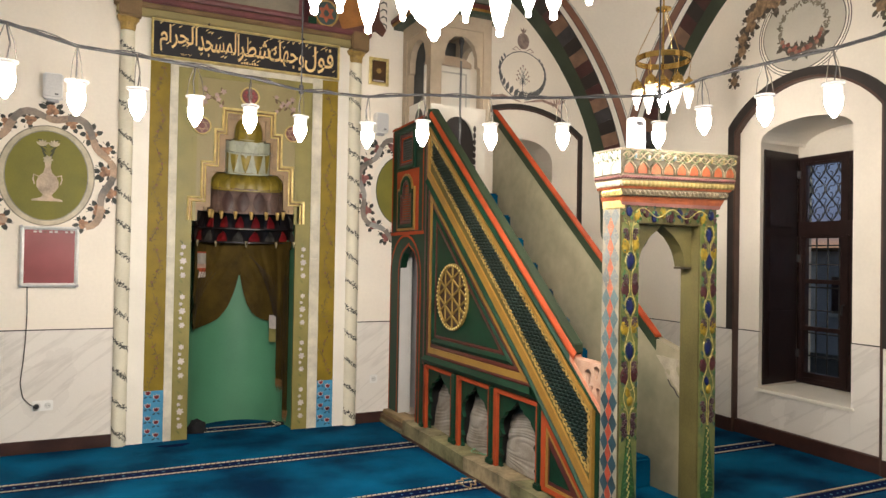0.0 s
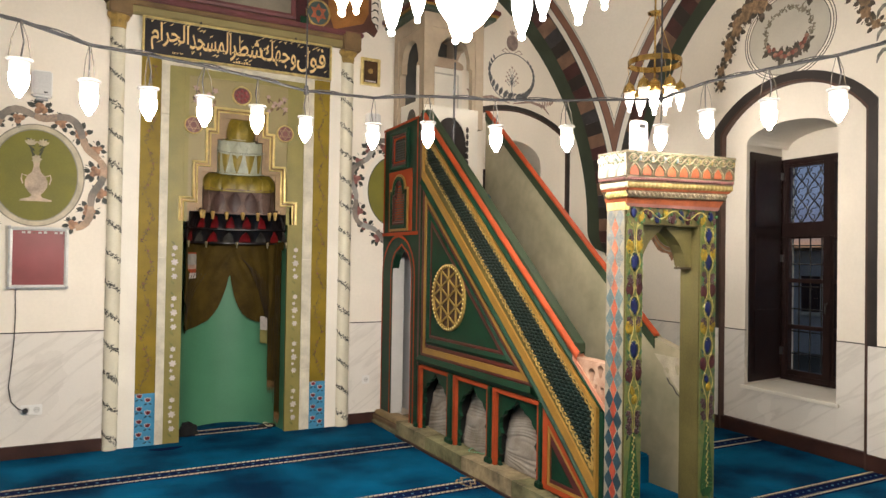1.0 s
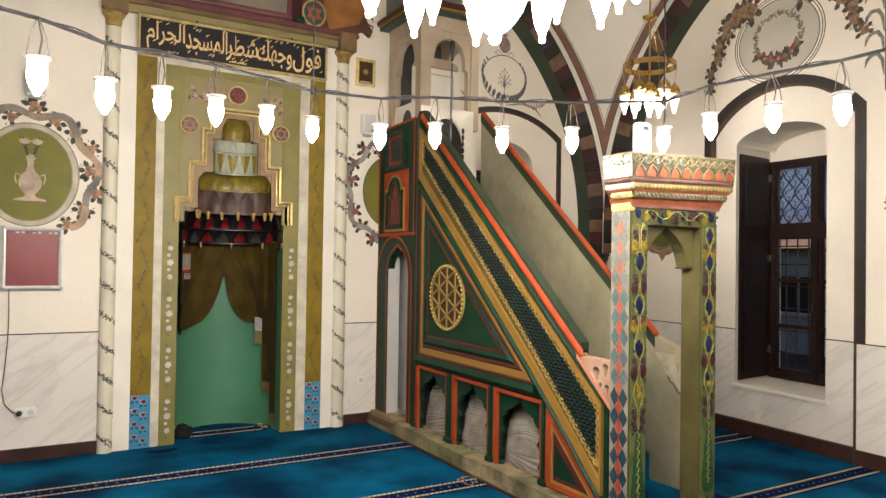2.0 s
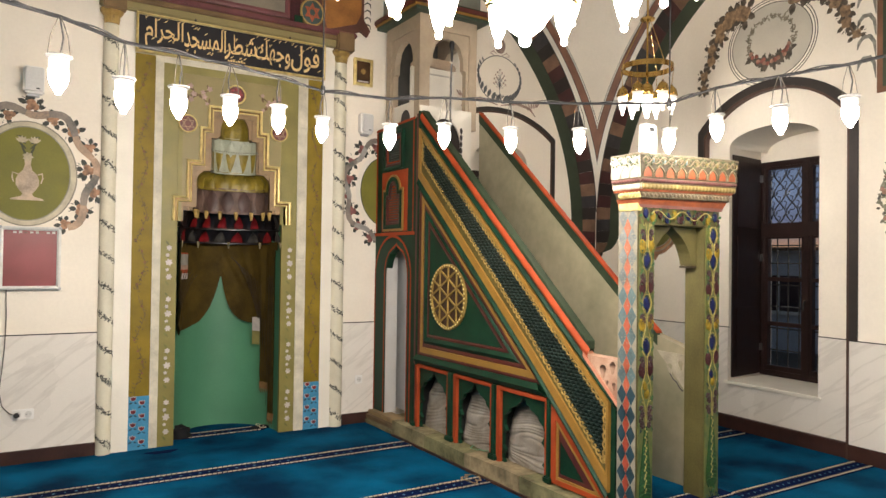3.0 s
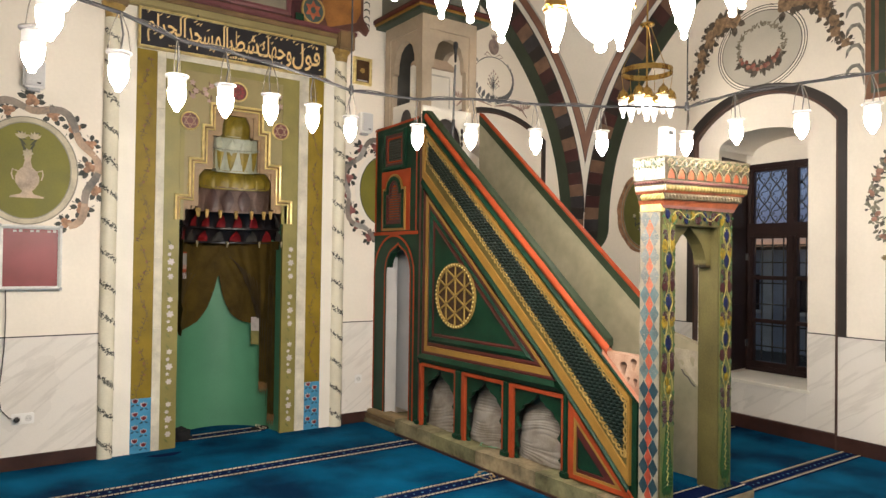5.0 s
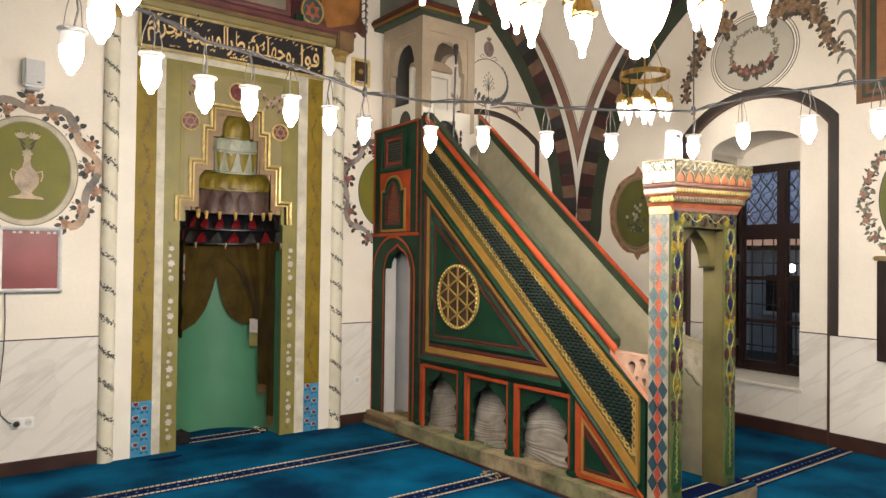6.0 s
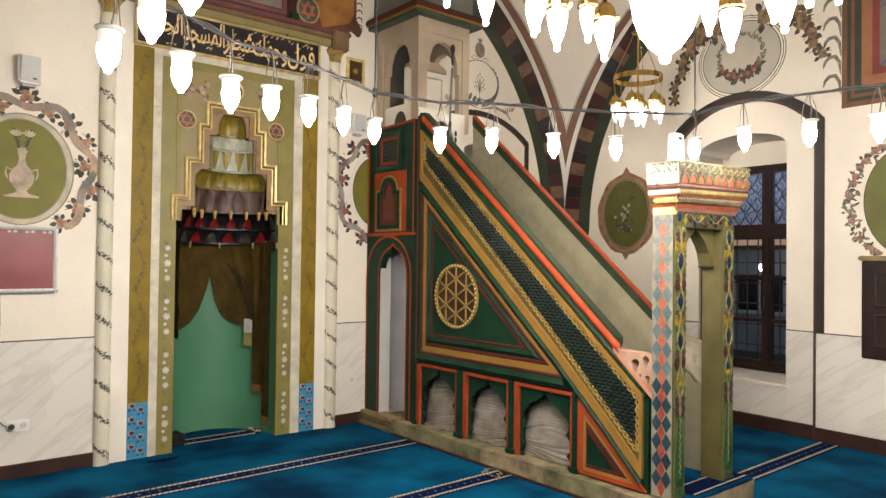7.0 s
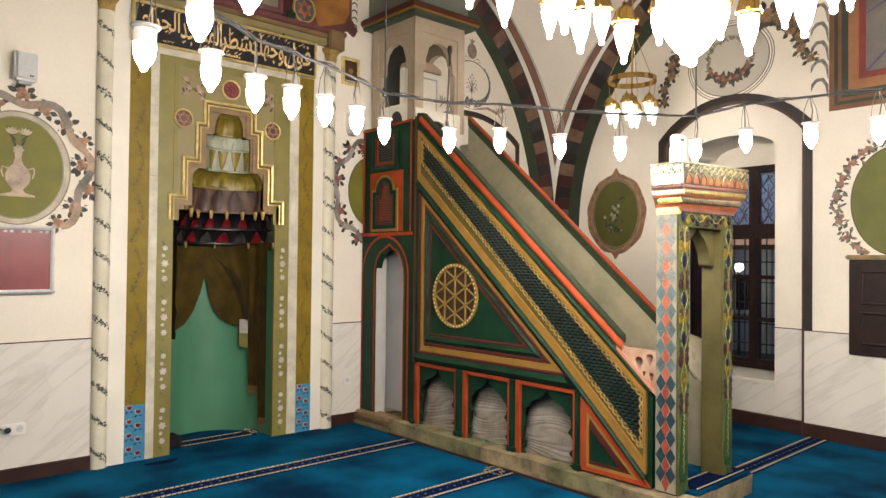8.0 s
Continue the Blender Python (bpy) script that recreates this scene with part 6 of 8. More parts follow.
part("cresting_panel", slab([(1.99, 3.70), (2.28, 3.80), (2.33, 3.90), (2.33, 4.4), (1.93, 4.4), (1.93, 3.86)], fQ, 0.0, 0.040), mat("cresting_orange", (0.36, 0.15, 0.035), 0.55, 0.25, 5, 0.1), mihrab, "orange-brown painted ground")
part("cresting_frame", frame_band(rect(0.36, 1.62, 3.72, 4.4), 0.045, fQ, 0.03, 0.055, 0.006), mat("cornice_plum", (0.15, 0.045, 0.05)), mihrab)
part("cresting_field", slab(rect(0.40, 1.58, 3.76, 4.36), fQ, 0.0, 0.046), mat("cresting_grey", (0.24, 0.21, 0.16), 0.6, 0.2, 4, 0.1), mihrab)
part("cresting_dark", slab(rect(1.625, 1.72, 3.69, 4.4), fQ, 0.0, 0.05), WINE, mihrab)
part("cresting_green", slab(rect(1.66, 1.735, 3.70, 3.76), fQ, 0.0, 0.07), GREEN, mihrab)
rs = part("star_disc", slab(arc(1.828, 3.815, 0.105, 0.115, 0, 360, 28)[:-1], fQ, 0.03, 0.060), mat("star_teal", (0.05, 0.085, 0.08), 0.5, 0.2, 10, 0.1), mihrab, "teal disc with an orange star")
part("rim", band(bmesh.new(), arc(1.828, 3.815, 0.115, 0.125, 0, 360, 28)[:-1], arc(1.828, 3.815, 0.098, 0.108, 0, 360, 28)[:-1], fQ, 0.03, 0.066, True, 0.003), mat("dull_gilt", (0.42, 0.29, 0.09)), rs)
bm = bmesh.new()
for off in (90, 270):
    tri = [(1.828 + 0.082 * math.cos(radians(off + 120 * i)), 3.815 + 0.090 * math.sin(radians(off + 120 * i))) for i in range(3)]
    band(bm, tri, inset(tri, 0.016), fQ, 0.055, 0.066 if off == 90 else 0.065)
part("star", bm, mat("star_orange", (0.42, 0.11, 0.05), 0.5, 0.2, 10, 0.1), rs)
bm = bmesh.new()
for k in range(9):
    z = 3.80 + 0.07 * k
    stroke(bm, fQ, [(2.37, z), (2.41, z + 0.03), (2.44, z + 0.02), (2.445, z - 0.015)], 0.016, 0.003)
part("scroll_edge", bm, mat("garland_ink", (0.07, 0.07, 0.06)), mihrab, "painted grey scroll edge")
# ---- the lamps ----
HC, HR_ = (1.02, 1.86), 2.05       # hexagonal lamp ring: centre and radius
CABZ, CAPZ = 2.53, 2.344


def ring_lamp(at, seed=0):
    """A white cylindrical glass with a rim and a pointed foot, hung by two chains and a flex."""
    rnd = random.Random(seed)
    x, y, z = at
    k = thing("hanging_lamp", "lit white glass lamp hung on chains from the ring", "lamp", "lamps of the ring", at=(x, y, z))
    part("glass", lathe(bmesh.new(), [(0.004, -0.140), (0.010, -0.137), (0.0115, -0.131), (0.014, -0.125), (0.024, -0.112), (0.0325, -0.092), (0.0355, -0.070), (0.0358, -0.050)], at, 16, False), BULBG, k, "lit frosted glass", smooth=True)
    part("collar", lathe(bmesh.new(), [(0.0358, -0.050), (0.036, -0.02), (0.0362, 0.0)], at, 16, False), COLLAR, k, "dim upper glass", smooth=True)
    part("rim", lathe(bmesh.new(), [(0.035, -0.004), (0.044, -0.001), (0.048, 0.005), (0.046, 0.010), (0.035, 0.010)], at, 18, False), mat("rim_glass", (0.33, 0.32, 0.30), 0.3, 0.05, 8, 0.02), k, "white rim", smooth=True)
    part("lid", lathe(bmesh.new(), [(0.040, 0.004), (0.03, 0.010), (0.012, 0.014)], at, 12), PLASTIC, k)
    h = HANG
    for s in (-1, 1):
        part("chain", tube(bmesh.new(), [(x + s * 0.041, y, z + 0.008), (x + s * 0.03, y, z + h * 0.55), (x + s * 0.004, y, z + h)], 0.0022, 4), mat("chain_metal", (0.12, 0.105, 0.08), 0.5, 0.2, 30, 0.1, metal=0.3), k)
    part("flex", tube(bmesh.new(), [(x + 0.004, y, z + 0.01), (x + 0.012, y + 0.008, z + h * 0.5), (x, y, z + h)], 0.0036, 5), mat("grey_flex", (0.045, 0.042, 0.040), 0.5, 0.1, 20, 0.05), k)
    return k


# corners of the ring, clockwise from the one nearest the niche: x, y and the height of the lamp rims there
verts = [(1.03, 3.87), (2.83, 2.90), (2.81, 0.85), (1.08, -0.22), (-0.63, 0.95), (-0.635, 2.965)]
rims = [2.372, 2.358, 2.345, 2.33, 2.305, 2.305]
HANG = 0.158
FRACS = {0: (0.19, 0.345, 0.535, 0.735), 1: (0.16, 0.345, 0.515, 0.72), 2: (0.2, 0.4, 0.6, 0.8), 3: (0.2, 0.4, 0.6, 0.8), 4: (0.25, 0.45, 0.635, 0.787), 5: (0.175, 0.323, 0.469, 0.631, 0.809)}
DROPS = {0: (-0.031, -0.014, -0.027, -0.020), 1: (0.028, 0.013, -0.005, 0.0), 5: (0.0, -0.030, -0.013, 0.0, 0.006)}     # how each lamp hangs off the straight line
ring = thing("lamp_ring", "large hexagonal cable-wrapped iron ring carrying glass lamps", "lamp ring", at=(*HC, CABZ))
flexm = mat("grey_flex", (0.045, 0.042, 0.040))
for i in range(6):
    a, b = Vector((*verts[i], rims[i] + HANG)), Vector((*verts[(i + 1) % 6], rims[(i + 1) % 6] + HANG))
    knots = [a] + [a.lerp(b, t) + Vector((0, 0, dz)) for t, dz in zip(FRACS[i], DROPS.get(i, (0.0,) * 5))] + [b]
    part("bar", tube(bmesh.new(), knots, 0.008, 6), BLACK, ring)
    d = (b - a).normalized()
    nn = Vector((-d.y, d.x, 0))
    ks = (0.0,) + FRACS[i] + (1.0,)
    lift = [float(np.interp(t / 40, ks, [k.z - a.lerp(b, q).z for k, q in zip(knots, ks)])) for t in range(41)]
    pts = [a.lerp(b, t / 40) + Vector((0, 0, lift[t])) + Vector((0, 0, 1)) * (0.010 * math.sin(t * 0.8) + 0.004) + nn * (0.010 * math.cos(t * 0.8)) for t in range(41)]
    part("flex", tube(bmesh.new(), pts, 0.0036, 5), flexm, ring)
    part("tie", lathe(bmesh.new(), [(0.014, -0.02), (0.016, 0.0), (0.012, 0.03)], tuple(a), 8), BLACK, ring)
    part("chain", tube(bmesh.new(), [a, (a.x, a.y, TOP)], 0.005, 5), BLACK, ring, "suspension chain")
lamp_no = 0
LAMP = ring_lamp((0, 0, CAPZ))
for o in LAMP.children:
    o.matrix_parent_inverse = Matrix.Translation((0, 0, -CAPZ))
for i in range(6):
    a, b = Vector(verts[i]), Vector(verts[(i + 1) % 6])
    for t, dz in zip((0.0,) + FRACS[i], (0.0,) + DROPS.get(i, (0.0,) * 5)):
        p = a.lerp(b, t)
        z = rims[i] + (rims[(i + 1) % 6] - rims[i]) * t + dz
        at = pose(p.x, p.y, z, random.uniform(-2, 2), random.uniform(-2, 2), random.uniform(0, 360))
        if lamp_no:
            copy_thing(LAMP, at)
        else:
            LAMP.matrix_basis = at
        lamp_no += 1


def drop_lamp(k, at, s=1.0, glass=DROPG):
    """A tulip glass with a ball tip under a pierced brass cap."""
    g = part("glass", lathe(bmesh.new(), [(0.004 * s, -0.205 * s), (0.012 * s, -0.20 * s), (0.015 * s, -0.19 * s), (0.011 * s, -0.178 * s), (0.014 * s, -0.17 * s), (0.026 * s, -0.14 * s), (0.039 * s, -0.09 * s), (0.0445 * s, -0.055 * s)], at, 16, False), glass, k, "lit frosted glass", smooth=True)
    part("collar", lathe(bmesh.new(), [(0.0445 * s, -0.055 * s), (0.047 * s, -0.03 * s), (0.047 * s, 0.0)], at, 16, False), COLLAR, k, "dim upper glass", smooth=True)
    cap = part("cap", lathe(bmesh.new(), [(0.054 * s, -0.022 * s), (0.059 * s, -0.016 * s), (0.060 * s, -0.004 * s), (0.054 * s, 0.004 * s), (0.052 * s, 0.020 * s), (0.045 * s, 0.045 * s), (0.030 * s, 0.064 * s), (0.014 * s, 0.074 * s), (0.008 * s, 0.092 * s)], at, 16), BRASS, k, "domed brass cap", smooth=True)
    bm = bmesh.new()
    for i in range(3):
        t = 2 * math.pi * i / 3 + at[0]
        lathe(bm, [(0.003, -0.012), (0.008, 0.0), (0.003, 0.012)], (at[0] + 0.062 * s * math.cos(t), at[1] + 0.062 * s * math.sin(t), at[2]), 6)
    tagged(part("screws", bm, BRASS, cap), kind="stuff")


# great chandelier in the middle of the ring
CH = (0.96, 1.92)
great = thing("chandelier", "great brass chandelier with a glass bowl and many tulip lamps", "chandelier", at=(*CH, 2.3))
part("bowl", lathe(bmesh.new(), [(0.006, 2.282), (0.016, 2.287), (0.021, 2.30), (0.018, 2.315), (0.030, 2.322), (0.058, 2.345), (0.090, 2.39), (0.112, 2.45), (0.124, 2.52), (0.126, 2.58), (0.120, 2.64)], (*CH, 0), 28, False), BOWLG, great, "large lit frosted bowl", smooth=True)
part("bowl_cap", lathe(bmesh.new(), [(0.136, 2.63), (0.140, 2.645), (0.132, 2.66), (0.10, 2.72), (0.04, 2.78), (0.02, 2.9)], (*CH, 0), 24), BRASS, great, smooth=True)
part("stem", lathe(bmesh.new(), [(0.018, 2.88), (0.018, TOP)], (*CH, 0), 10), BRASS, great)
for rr, zz, n, a0, r2 in ((0.46, 2.60, 11, 65, 0.9), (0.91, 2.825, 20, 92, 0.9)):
    part("brass_ring", band(bmesh.new(), arc(*CH, rr + 0.006, rr + 0.006, 0, 360, 48)[:-1], arc(*CH, rr - 0.006, rr - 0.006, 0, 360, 48)[:-1], lambda u, v, w: (u, v, w), zz + 0.10, zz + 0.15), BRASS, great, "brass hoop")
    for k in range(n):
        t = radians(a0 - 360 / n * k)
        at = (CH[0] + rr * math.cos(t), CH[1] + rr * math.sin(t), zz)
        drop_lamp(great, at, r2)
        part("hanger", tube(bmesh.new(), [(at[0], at[1], zz + 0.07), (at[0], at[1], zz + 0.12)], 0.003, 5), BRASS, great)
    for k in range(6):
        t = radians(60 * k)
        part("arm", tube(bmesh.new(), [(CH[0] + 0.02 * math.cos(t), CH[1] + 0.02 * math.sin(t), 3.3), (CH[0] + rr * math.cos(t), CH[1] + rr * math.sin(t), zz + 0.14)], 0.004, 5), BRASS, great)

# small brass chandelier in the corner bay
BC = (4.05, 4.17)
small = thing("small_chandelier", "small brass hoop chandelier with glass drop lamps", "chandelier", at=(*BC, 3.0))
hr, hz = 0.215, 3.185
part("hoop", band(bmesh.new(), arc(*BC, hr, hr, 0, 360, 40)[:-1], arc(*BC, hr - 0.008, hr - 0.008, 0, 360, 40)[:-1], lambda u, v, w: (u, v, w), hz, hz + 0.044), BRASS, small, "plain brass hoop")
for k in range(6):
    t = radians(60 * k + 20)
    c, s = math.cos(t), math.sin(t)
    at = (BC[0] + 0.20 * c, BC[1] + 0.20 * s, 2.985 + 0.0 * k)
    drop_lamp(small, at, 0.86, SDROPG)
    part("chain", tube(bmesh.new(), [(at[0], at[1], 3.06), (BC[0] + hr * c, BC[1] + hr * s, hz)], 0.003, 4), BRASS, small)
    if k % 2 == 0:
        part("chain", tube(bmesh.new(), [(BC[0] + hr * c, BC[1] + hr * s, hz + 0.034), (BC[0] + 0.03 * c, BC[1] + 0.03 * s, 3.62)], 0.0035, 4), BRASS, small)
drop_lamp(small, (BC[0], BC[1], 3.0), 1.05, glow("bright_drop_glass", (1.0, 0.90, 0.80), DROP * 2.2))
part("stem", lathe(bmesh.new(), [(0.008, 3.06), (0.008, TOP)], (*BC, 0), 8), BRASS, small)
part("crown_plate", lathe(bmesh.new(), [(0.02, 3.60), (0.06, 3.61), (0.062, 3.625), (0.02, 3.635)], (*BC, 0), 16), BRASS, small)
# ---- gilt writing on the panel ----
GILT = mat("gilt_letter", (0.86, 0.62, 0.29), 0.45, 0.1, 20, 0.05, metal=0.15)


def writing(text, u0, u1, v0, v1, parent, name="word", f=fQ, w1=0.054, m=GILT, bold=0.012):
    """Letters of the built-in font, fitted into a box on a wall."""
    cu = bpy.data.curves.new(name, "FONT")
    cu.body = text
    cu.offset = bold
    tmp = bpy.data.objects.new(name, cu)
    scene.collection.objects.link(tmp)
    bpy.context.view_layer.update()
    me = bpy.data.meshes.new_from_object(tmp.evaluated_get(bpy.context.evaluated_depsgraph_get()))
    bm = bmesh.new()
    bm.from_mesh(me)
    bpy.data.objects.remove(tmp)
    bpy.data.meshes.remove(me)
    bpy.data.curves.remove(cu)
    xs, ys = [v.co.x for v in bm.verts], [v.co.y for v in bm.verts]
    for v in bm.verts:
        v.co = f(u0 + (u1 - u0) * (v.co.x - min(xs)) / (max(xs) - min(xs)), v0 + (v1 - v0) * (v.co.y - min(ys)) / (max(ys) - min(ys)), w1)
    return part(name, bm, m, parent)


PX, PW, PZ, PH = 0.364, 1.581, 3.23, 0.284
# each word set in joined letter forms, right to left
for text, a, b, c, d in (("\ufedd\ufeee\ufed3", 0.805, 0.975, 0.08, 0.92), ("\ufeda\ufeec\ufe9f\ufeed", 0.60, 0.80, 0.08, 0.92), ("\ufeae\ufec4\ufeb7", 0.432, 0.605, 0.10, 0.90),
                         ("\ufeaa\ufea0\ufeb4\ufee4\ufedf\ufe8d", 0.222, 0.438, 0.12, 0.95), ("\ufee1\ufe8d\ufeae\ufea4\ufedf\ufe8d", 0.03, 0.218, 0.12, 0.95), ("\u0661\u0664\u0663\u0667", 0.135, 0.19, 0.07, 0.13)):
    writing(text, PX + PW * a, PX + PW * b, PZ + PH * c, PZ + PH * d, plaque)
rnd = random.Random(3)
for k in range(44):
    # short slanting vowel strokes and small hooked marks over and under the words
    u, v = PX + PW * (0.03 + 0.94 * (k + rnd.uniform(0.1, 0.9)) / 44), PZ + PH * rnd.choice((0.84, 0.90, 0.93, 0.88, 0.72, 0.60, 0.16, 0.34))
    if k % 3:
        pts = [(u, v), (u + 0.012, v + 0.007), (u + 0.030, v + 0.022)]
    else:
        pts = [(u - 0.012, v + 0.016), (u - 0.004, v - 0.004), (u + 0.004, v + 0.014), (u + 0.014, v + 0.020)]
    part("vowel_mark", stroke(bmesh.new(), fQ, pts, 0.010, 0.0535), GILT, plaque)
for k in range(7):
    part("signature_bar", slab(rect(PX + PW * (0.45 + 0.014 * k), PX + PW * (0.46 + 0.014 * k), PZ + PH * 0.06, PZ + PH * (0.10 + 0.02 * (k % 3))), fQ, 0.048, 0.053), GILT, plaque)
for u in (0.80, 1.62):
    part("hook", lathe(bmesh.new(), [(0.004, 3.53), (0.010, 3.54), (0.004, 3.555)], (u, 6.13, 0), 8), BLACK, plaque)

# ---- paintings on the walls ----
LEAFD = mat("painted_leaf_dark", (0.045, 0.05, 0.042), 0.6, 0.35, 20, 0.03)
LEAFM = mat("painted_leaf_grey", (0.20, 0.175, 0.13), 0.6, 0.3, 20, 0.03)
PEACH = mat("painted_peach", (0.42, 0.225, 0.13), 0.6, 0.4, 26, 0.03)
ROSEP = mat("painted_rose", (0.27, 0.10, 0.085), 0.6, 0.35, 22, 0.03)
RIBB = mat("painted_ribbon", (0.44, 0.30, 0.20), 0.6, 0.45, 5, 0.03, rgb2=(0.085, 0.085, 0.08))
RIBG = mat("painted_grey_ribbon", (0.34, 0.32, 0.29), 0.6, 0.3, 9, 0.03, rgb2=(0.18, 0.18, 0.17))
RIBD = mat("painted_slate_ribbon", (0.24, 0.20, 0.165), 0.6, 0.4, 8, 0.03, rgb2=(0.085, 0.085, 0.08))
RING = mat("painted_ring", (0.55, 0.49, 0.36), 0.6, 0.2, 9, 0.03)
RINGD = mat("painted_ring_shade", (0.27, 0.25, 0.20), 0.6, 0.25, 9, 0.03)
OVALG = mat("painted_oval_green", (0.18, 0.17, 0.02), 0.6, 0.12, 5, 0.05)
GREYF = mat("painted_grey_field", (0.50, 0.47, 0.40), 0.6, 0.08, 3, 0.05)
LINE = mat("painted_dark_line", (0.09, 0.085, 0.075), 0.6, 0.3, 14, 0.03)
SOFT = mat("painted_faded_pink", (0.46, 0.30, 0.23), 0.6, 0.25, 14, 0.03)


def cluster(f, u, v, r, rnd, lf, fr, n=3, w=0.002):
    """A painted cluster of fruit with leaves round it."""
    a0 = rnd.uniform(0, 6.28)
    for k in range(rnd.randint(5, 7)):
        a = a0 + k * 1.05 + rnd.uniform(-0.3, 0.3)
        leaf(lf, f, u + r * 0.5 * math.cos(a), v + r * 0.5 * math.sin(a), w, r * rnd.uniform(0.75, 1.1), r * 0.62, a, 0.0006)
    own = bmesh.new()
    for k in range(n):
        a = a0 + k * 6.28 / n
        blob(own, f, u + r * 0.36 * math.cos(a), v + r * 0.36 * math.sin(a), w + 0.0012, r * rnd.uniform(0.38, 0.50), r * rnd.uniform(0.36, 0.46), 0.0012, 10, 2)
    for k in range(5):
        a = rnd.uniform(0, 6.28)
        leaf(lf, f, u + r * 1.0 * math.cos(a), v + r * 1.0 * math.sin(a), w, r * 0.5, r * 0.10, a + 0.4, 0.0004)
    part("painted_fruit", own, fr[0], fr[1])


def ell(c, a, b, n=48):
    return arc(*c, a, b, 0, 360, n)[:-1]


def vase_painting(c, rx, rz, seed, ribbon, fruit, garland_side=0):
    rnd = random.Random(seed)
    k = thing("oval_wall_painting", "painted green oval with a vase inside a fruit garland" if not garland_side else "painted green oval ringed by a grey ribbon garland", "wall painting", at=fQ(*c, 0))
    part("green_field", slab(ell(c, rx, rz), fQ, -0.003, 0.003), OVALG, k)
    part("ring", band(bmesh.new(), ell(c, rx + 0.004, rz + 0.004), ell(c, rx + 0.042, rz + 0.036), fQ, -0.002, 0.0035), RING if not garland_side else WHITE, k)
    part("ring_shade", band(bmesh.new(), ell(c, rx + 0.042, rz + 0.036), ell(c, rx + 0.052, rz + 0.045), fQ, -0.002, 0.004), RINGD if not garland_side else WHITE, k)
    part("ring_line", band(bmesh.new(), ell(c, rx - 0.003, rz - 0.003), ell(c, rx + 0.005, rz + 0.005), fQ, -0.002, 0.0045), RINGD if not garland_side else LINE, k)
    if not garland_side:
        u, v = c[0] + 0.005, c[1] - 0.20
        half = [(0.110, 0.0), (0.105, 0.012), (0.045, 0.028), (0.030, 0.048), (0.056, 0.078), (0.076, 0.115), (0.076, 0.155), (0.060, 0.195), (0.030, 0.225), (0.019, 0.27), (0.024, 0.31)]
        part("vase", slab([(u + a, v + b) for a, b in half] + [(u - a, v + b) for a, b in reversed(half)], fQ, 0.0, 0.0048), mat("vase_pink", (0.56, 0.44, 0.33), 0.6, 0.25, 12, 0.05), k, "pale pink vase")
        for s in (-1, 1):
            bm = bmesh.new()
            stroke(bm, fQ, [(u + s * 0.056, v + 0.19), (u + s * 0.095, v + 0.205), (u + s * 0.10, v + 0.17), (u + s * 0.088, v + 0.13)], 0.010, 0.0045, 0.8)
            part("vase_handle", bm, mat("vase_pink", (0.56, 0.44, 0.33)), k)
        lf, fl = bmesh.new(), bmesh.new()
        BLOOM = mat("bouquet_cream", (0.52, 0.44, 0.30), 0.6, 0.25, 14, 0.03)
        part("bloom", flower(fl, fQ, u, v + 0.325, 0.038, 0.0052, 7), BLOOM, k)
        for s in (-1, 1):
            fl = bmesh.new()
            for q in range(5):
                leaf(fl, fQ, u + s * 0.040, v + 0.43, 0.0052, 0.055, 0.02, math.pi / 2 + (q - 2) * 0.45, 0.0004)
            part("bloom", fl, BLOOM, k)
            for q in range(4):
                leaf(lf, fQ, u + s * 0.01, v + 0.34 + 0.04 * q, 0.0046, 0.075, 0.016, math.pi / 2 - s * (0.5 + 0.25 * q), 0.0004)
            stroke(lf, fQ, [(u, v + 0.28), (u + s * 0.025, v + 0.34), (u + s * 0.040, v + 0.44)], 0.006, 0.0044)
        part("bouquet_leaves", lf, mat("bouquet_green", (0.05, 0.055, 0.02), 0.6, 0.25, 14, 0.03), k)
    n = 72
    pts = []
    for i in range(n + 1):
        t = 2 * math.pi * i / n + 0.3
        q = 1.41 + 0.11 * math.sin(7 * t + 0.6)
        pts.append((c[0] + (rx + 0.03) * q * math.cos(t), c[1] + (rz + 0.01) * (q - 0.07) * math.sin(t)))
    pts = [p for p in pts if not (p[1] < c[1] - 0.28 and abs(p[0] - c[0]) < 0.24)] if not garland_side else pts
    runs, cur = [], [pts[0]]
    for a, b in zip(pts, pts[1:]):
        if math.dist(a, b) > 0.12:
            runs.append(cur)
            cur = []
        cur.append(b)
    runs.append(cur)
    for r in runs:
        for j in range(0, len(r) - 2, 5):
            turn = (j // 5) % 2
            part("ribbon_fold", stroke(bmesh.new(), fQ, r[j:j + 6 + turn], 0.056 if not garland_side else 0.05, 0.0064 + 0.0002 * turn, 0.8), (ribbon, RIBD)[turn], k, "slate fold of the painted ribbon" if turn else "painted ribbon")
    lf, fr = bmesh.new(), (fruit, k)
    for i in range(2, n, 4):
        t = 2 * math.pi * i / n + 0.3
        q = 1.41 - 0.10 * math.sin(7 * t + 0.6)
        u, v = c[0] + (rx + 0.03) * q * math.cos(t), c[1] + (rz + 0.01) * (q - 0.08) * math.sin(t)
        if not garland_side and v < c[1] - 0.30 and abs(u - c[0]) < 0.22:
            continue
        cluster(fQ, u, v, rnd.uniform(0.052, 0.066) if not garland_side else 0.062, rnd, lf, fr, 3, 0.003)
    part("leaves", lf, LEAFD, k, "dark painted leaves")
    return k


vase_painting((-0.385, 2.172), 0.287, 0.352, 4, RIBB, PEACH)
vase_painting((2.655, 2.225), 0.285, 0.345, 9, RIBG, ROSEP, 1)


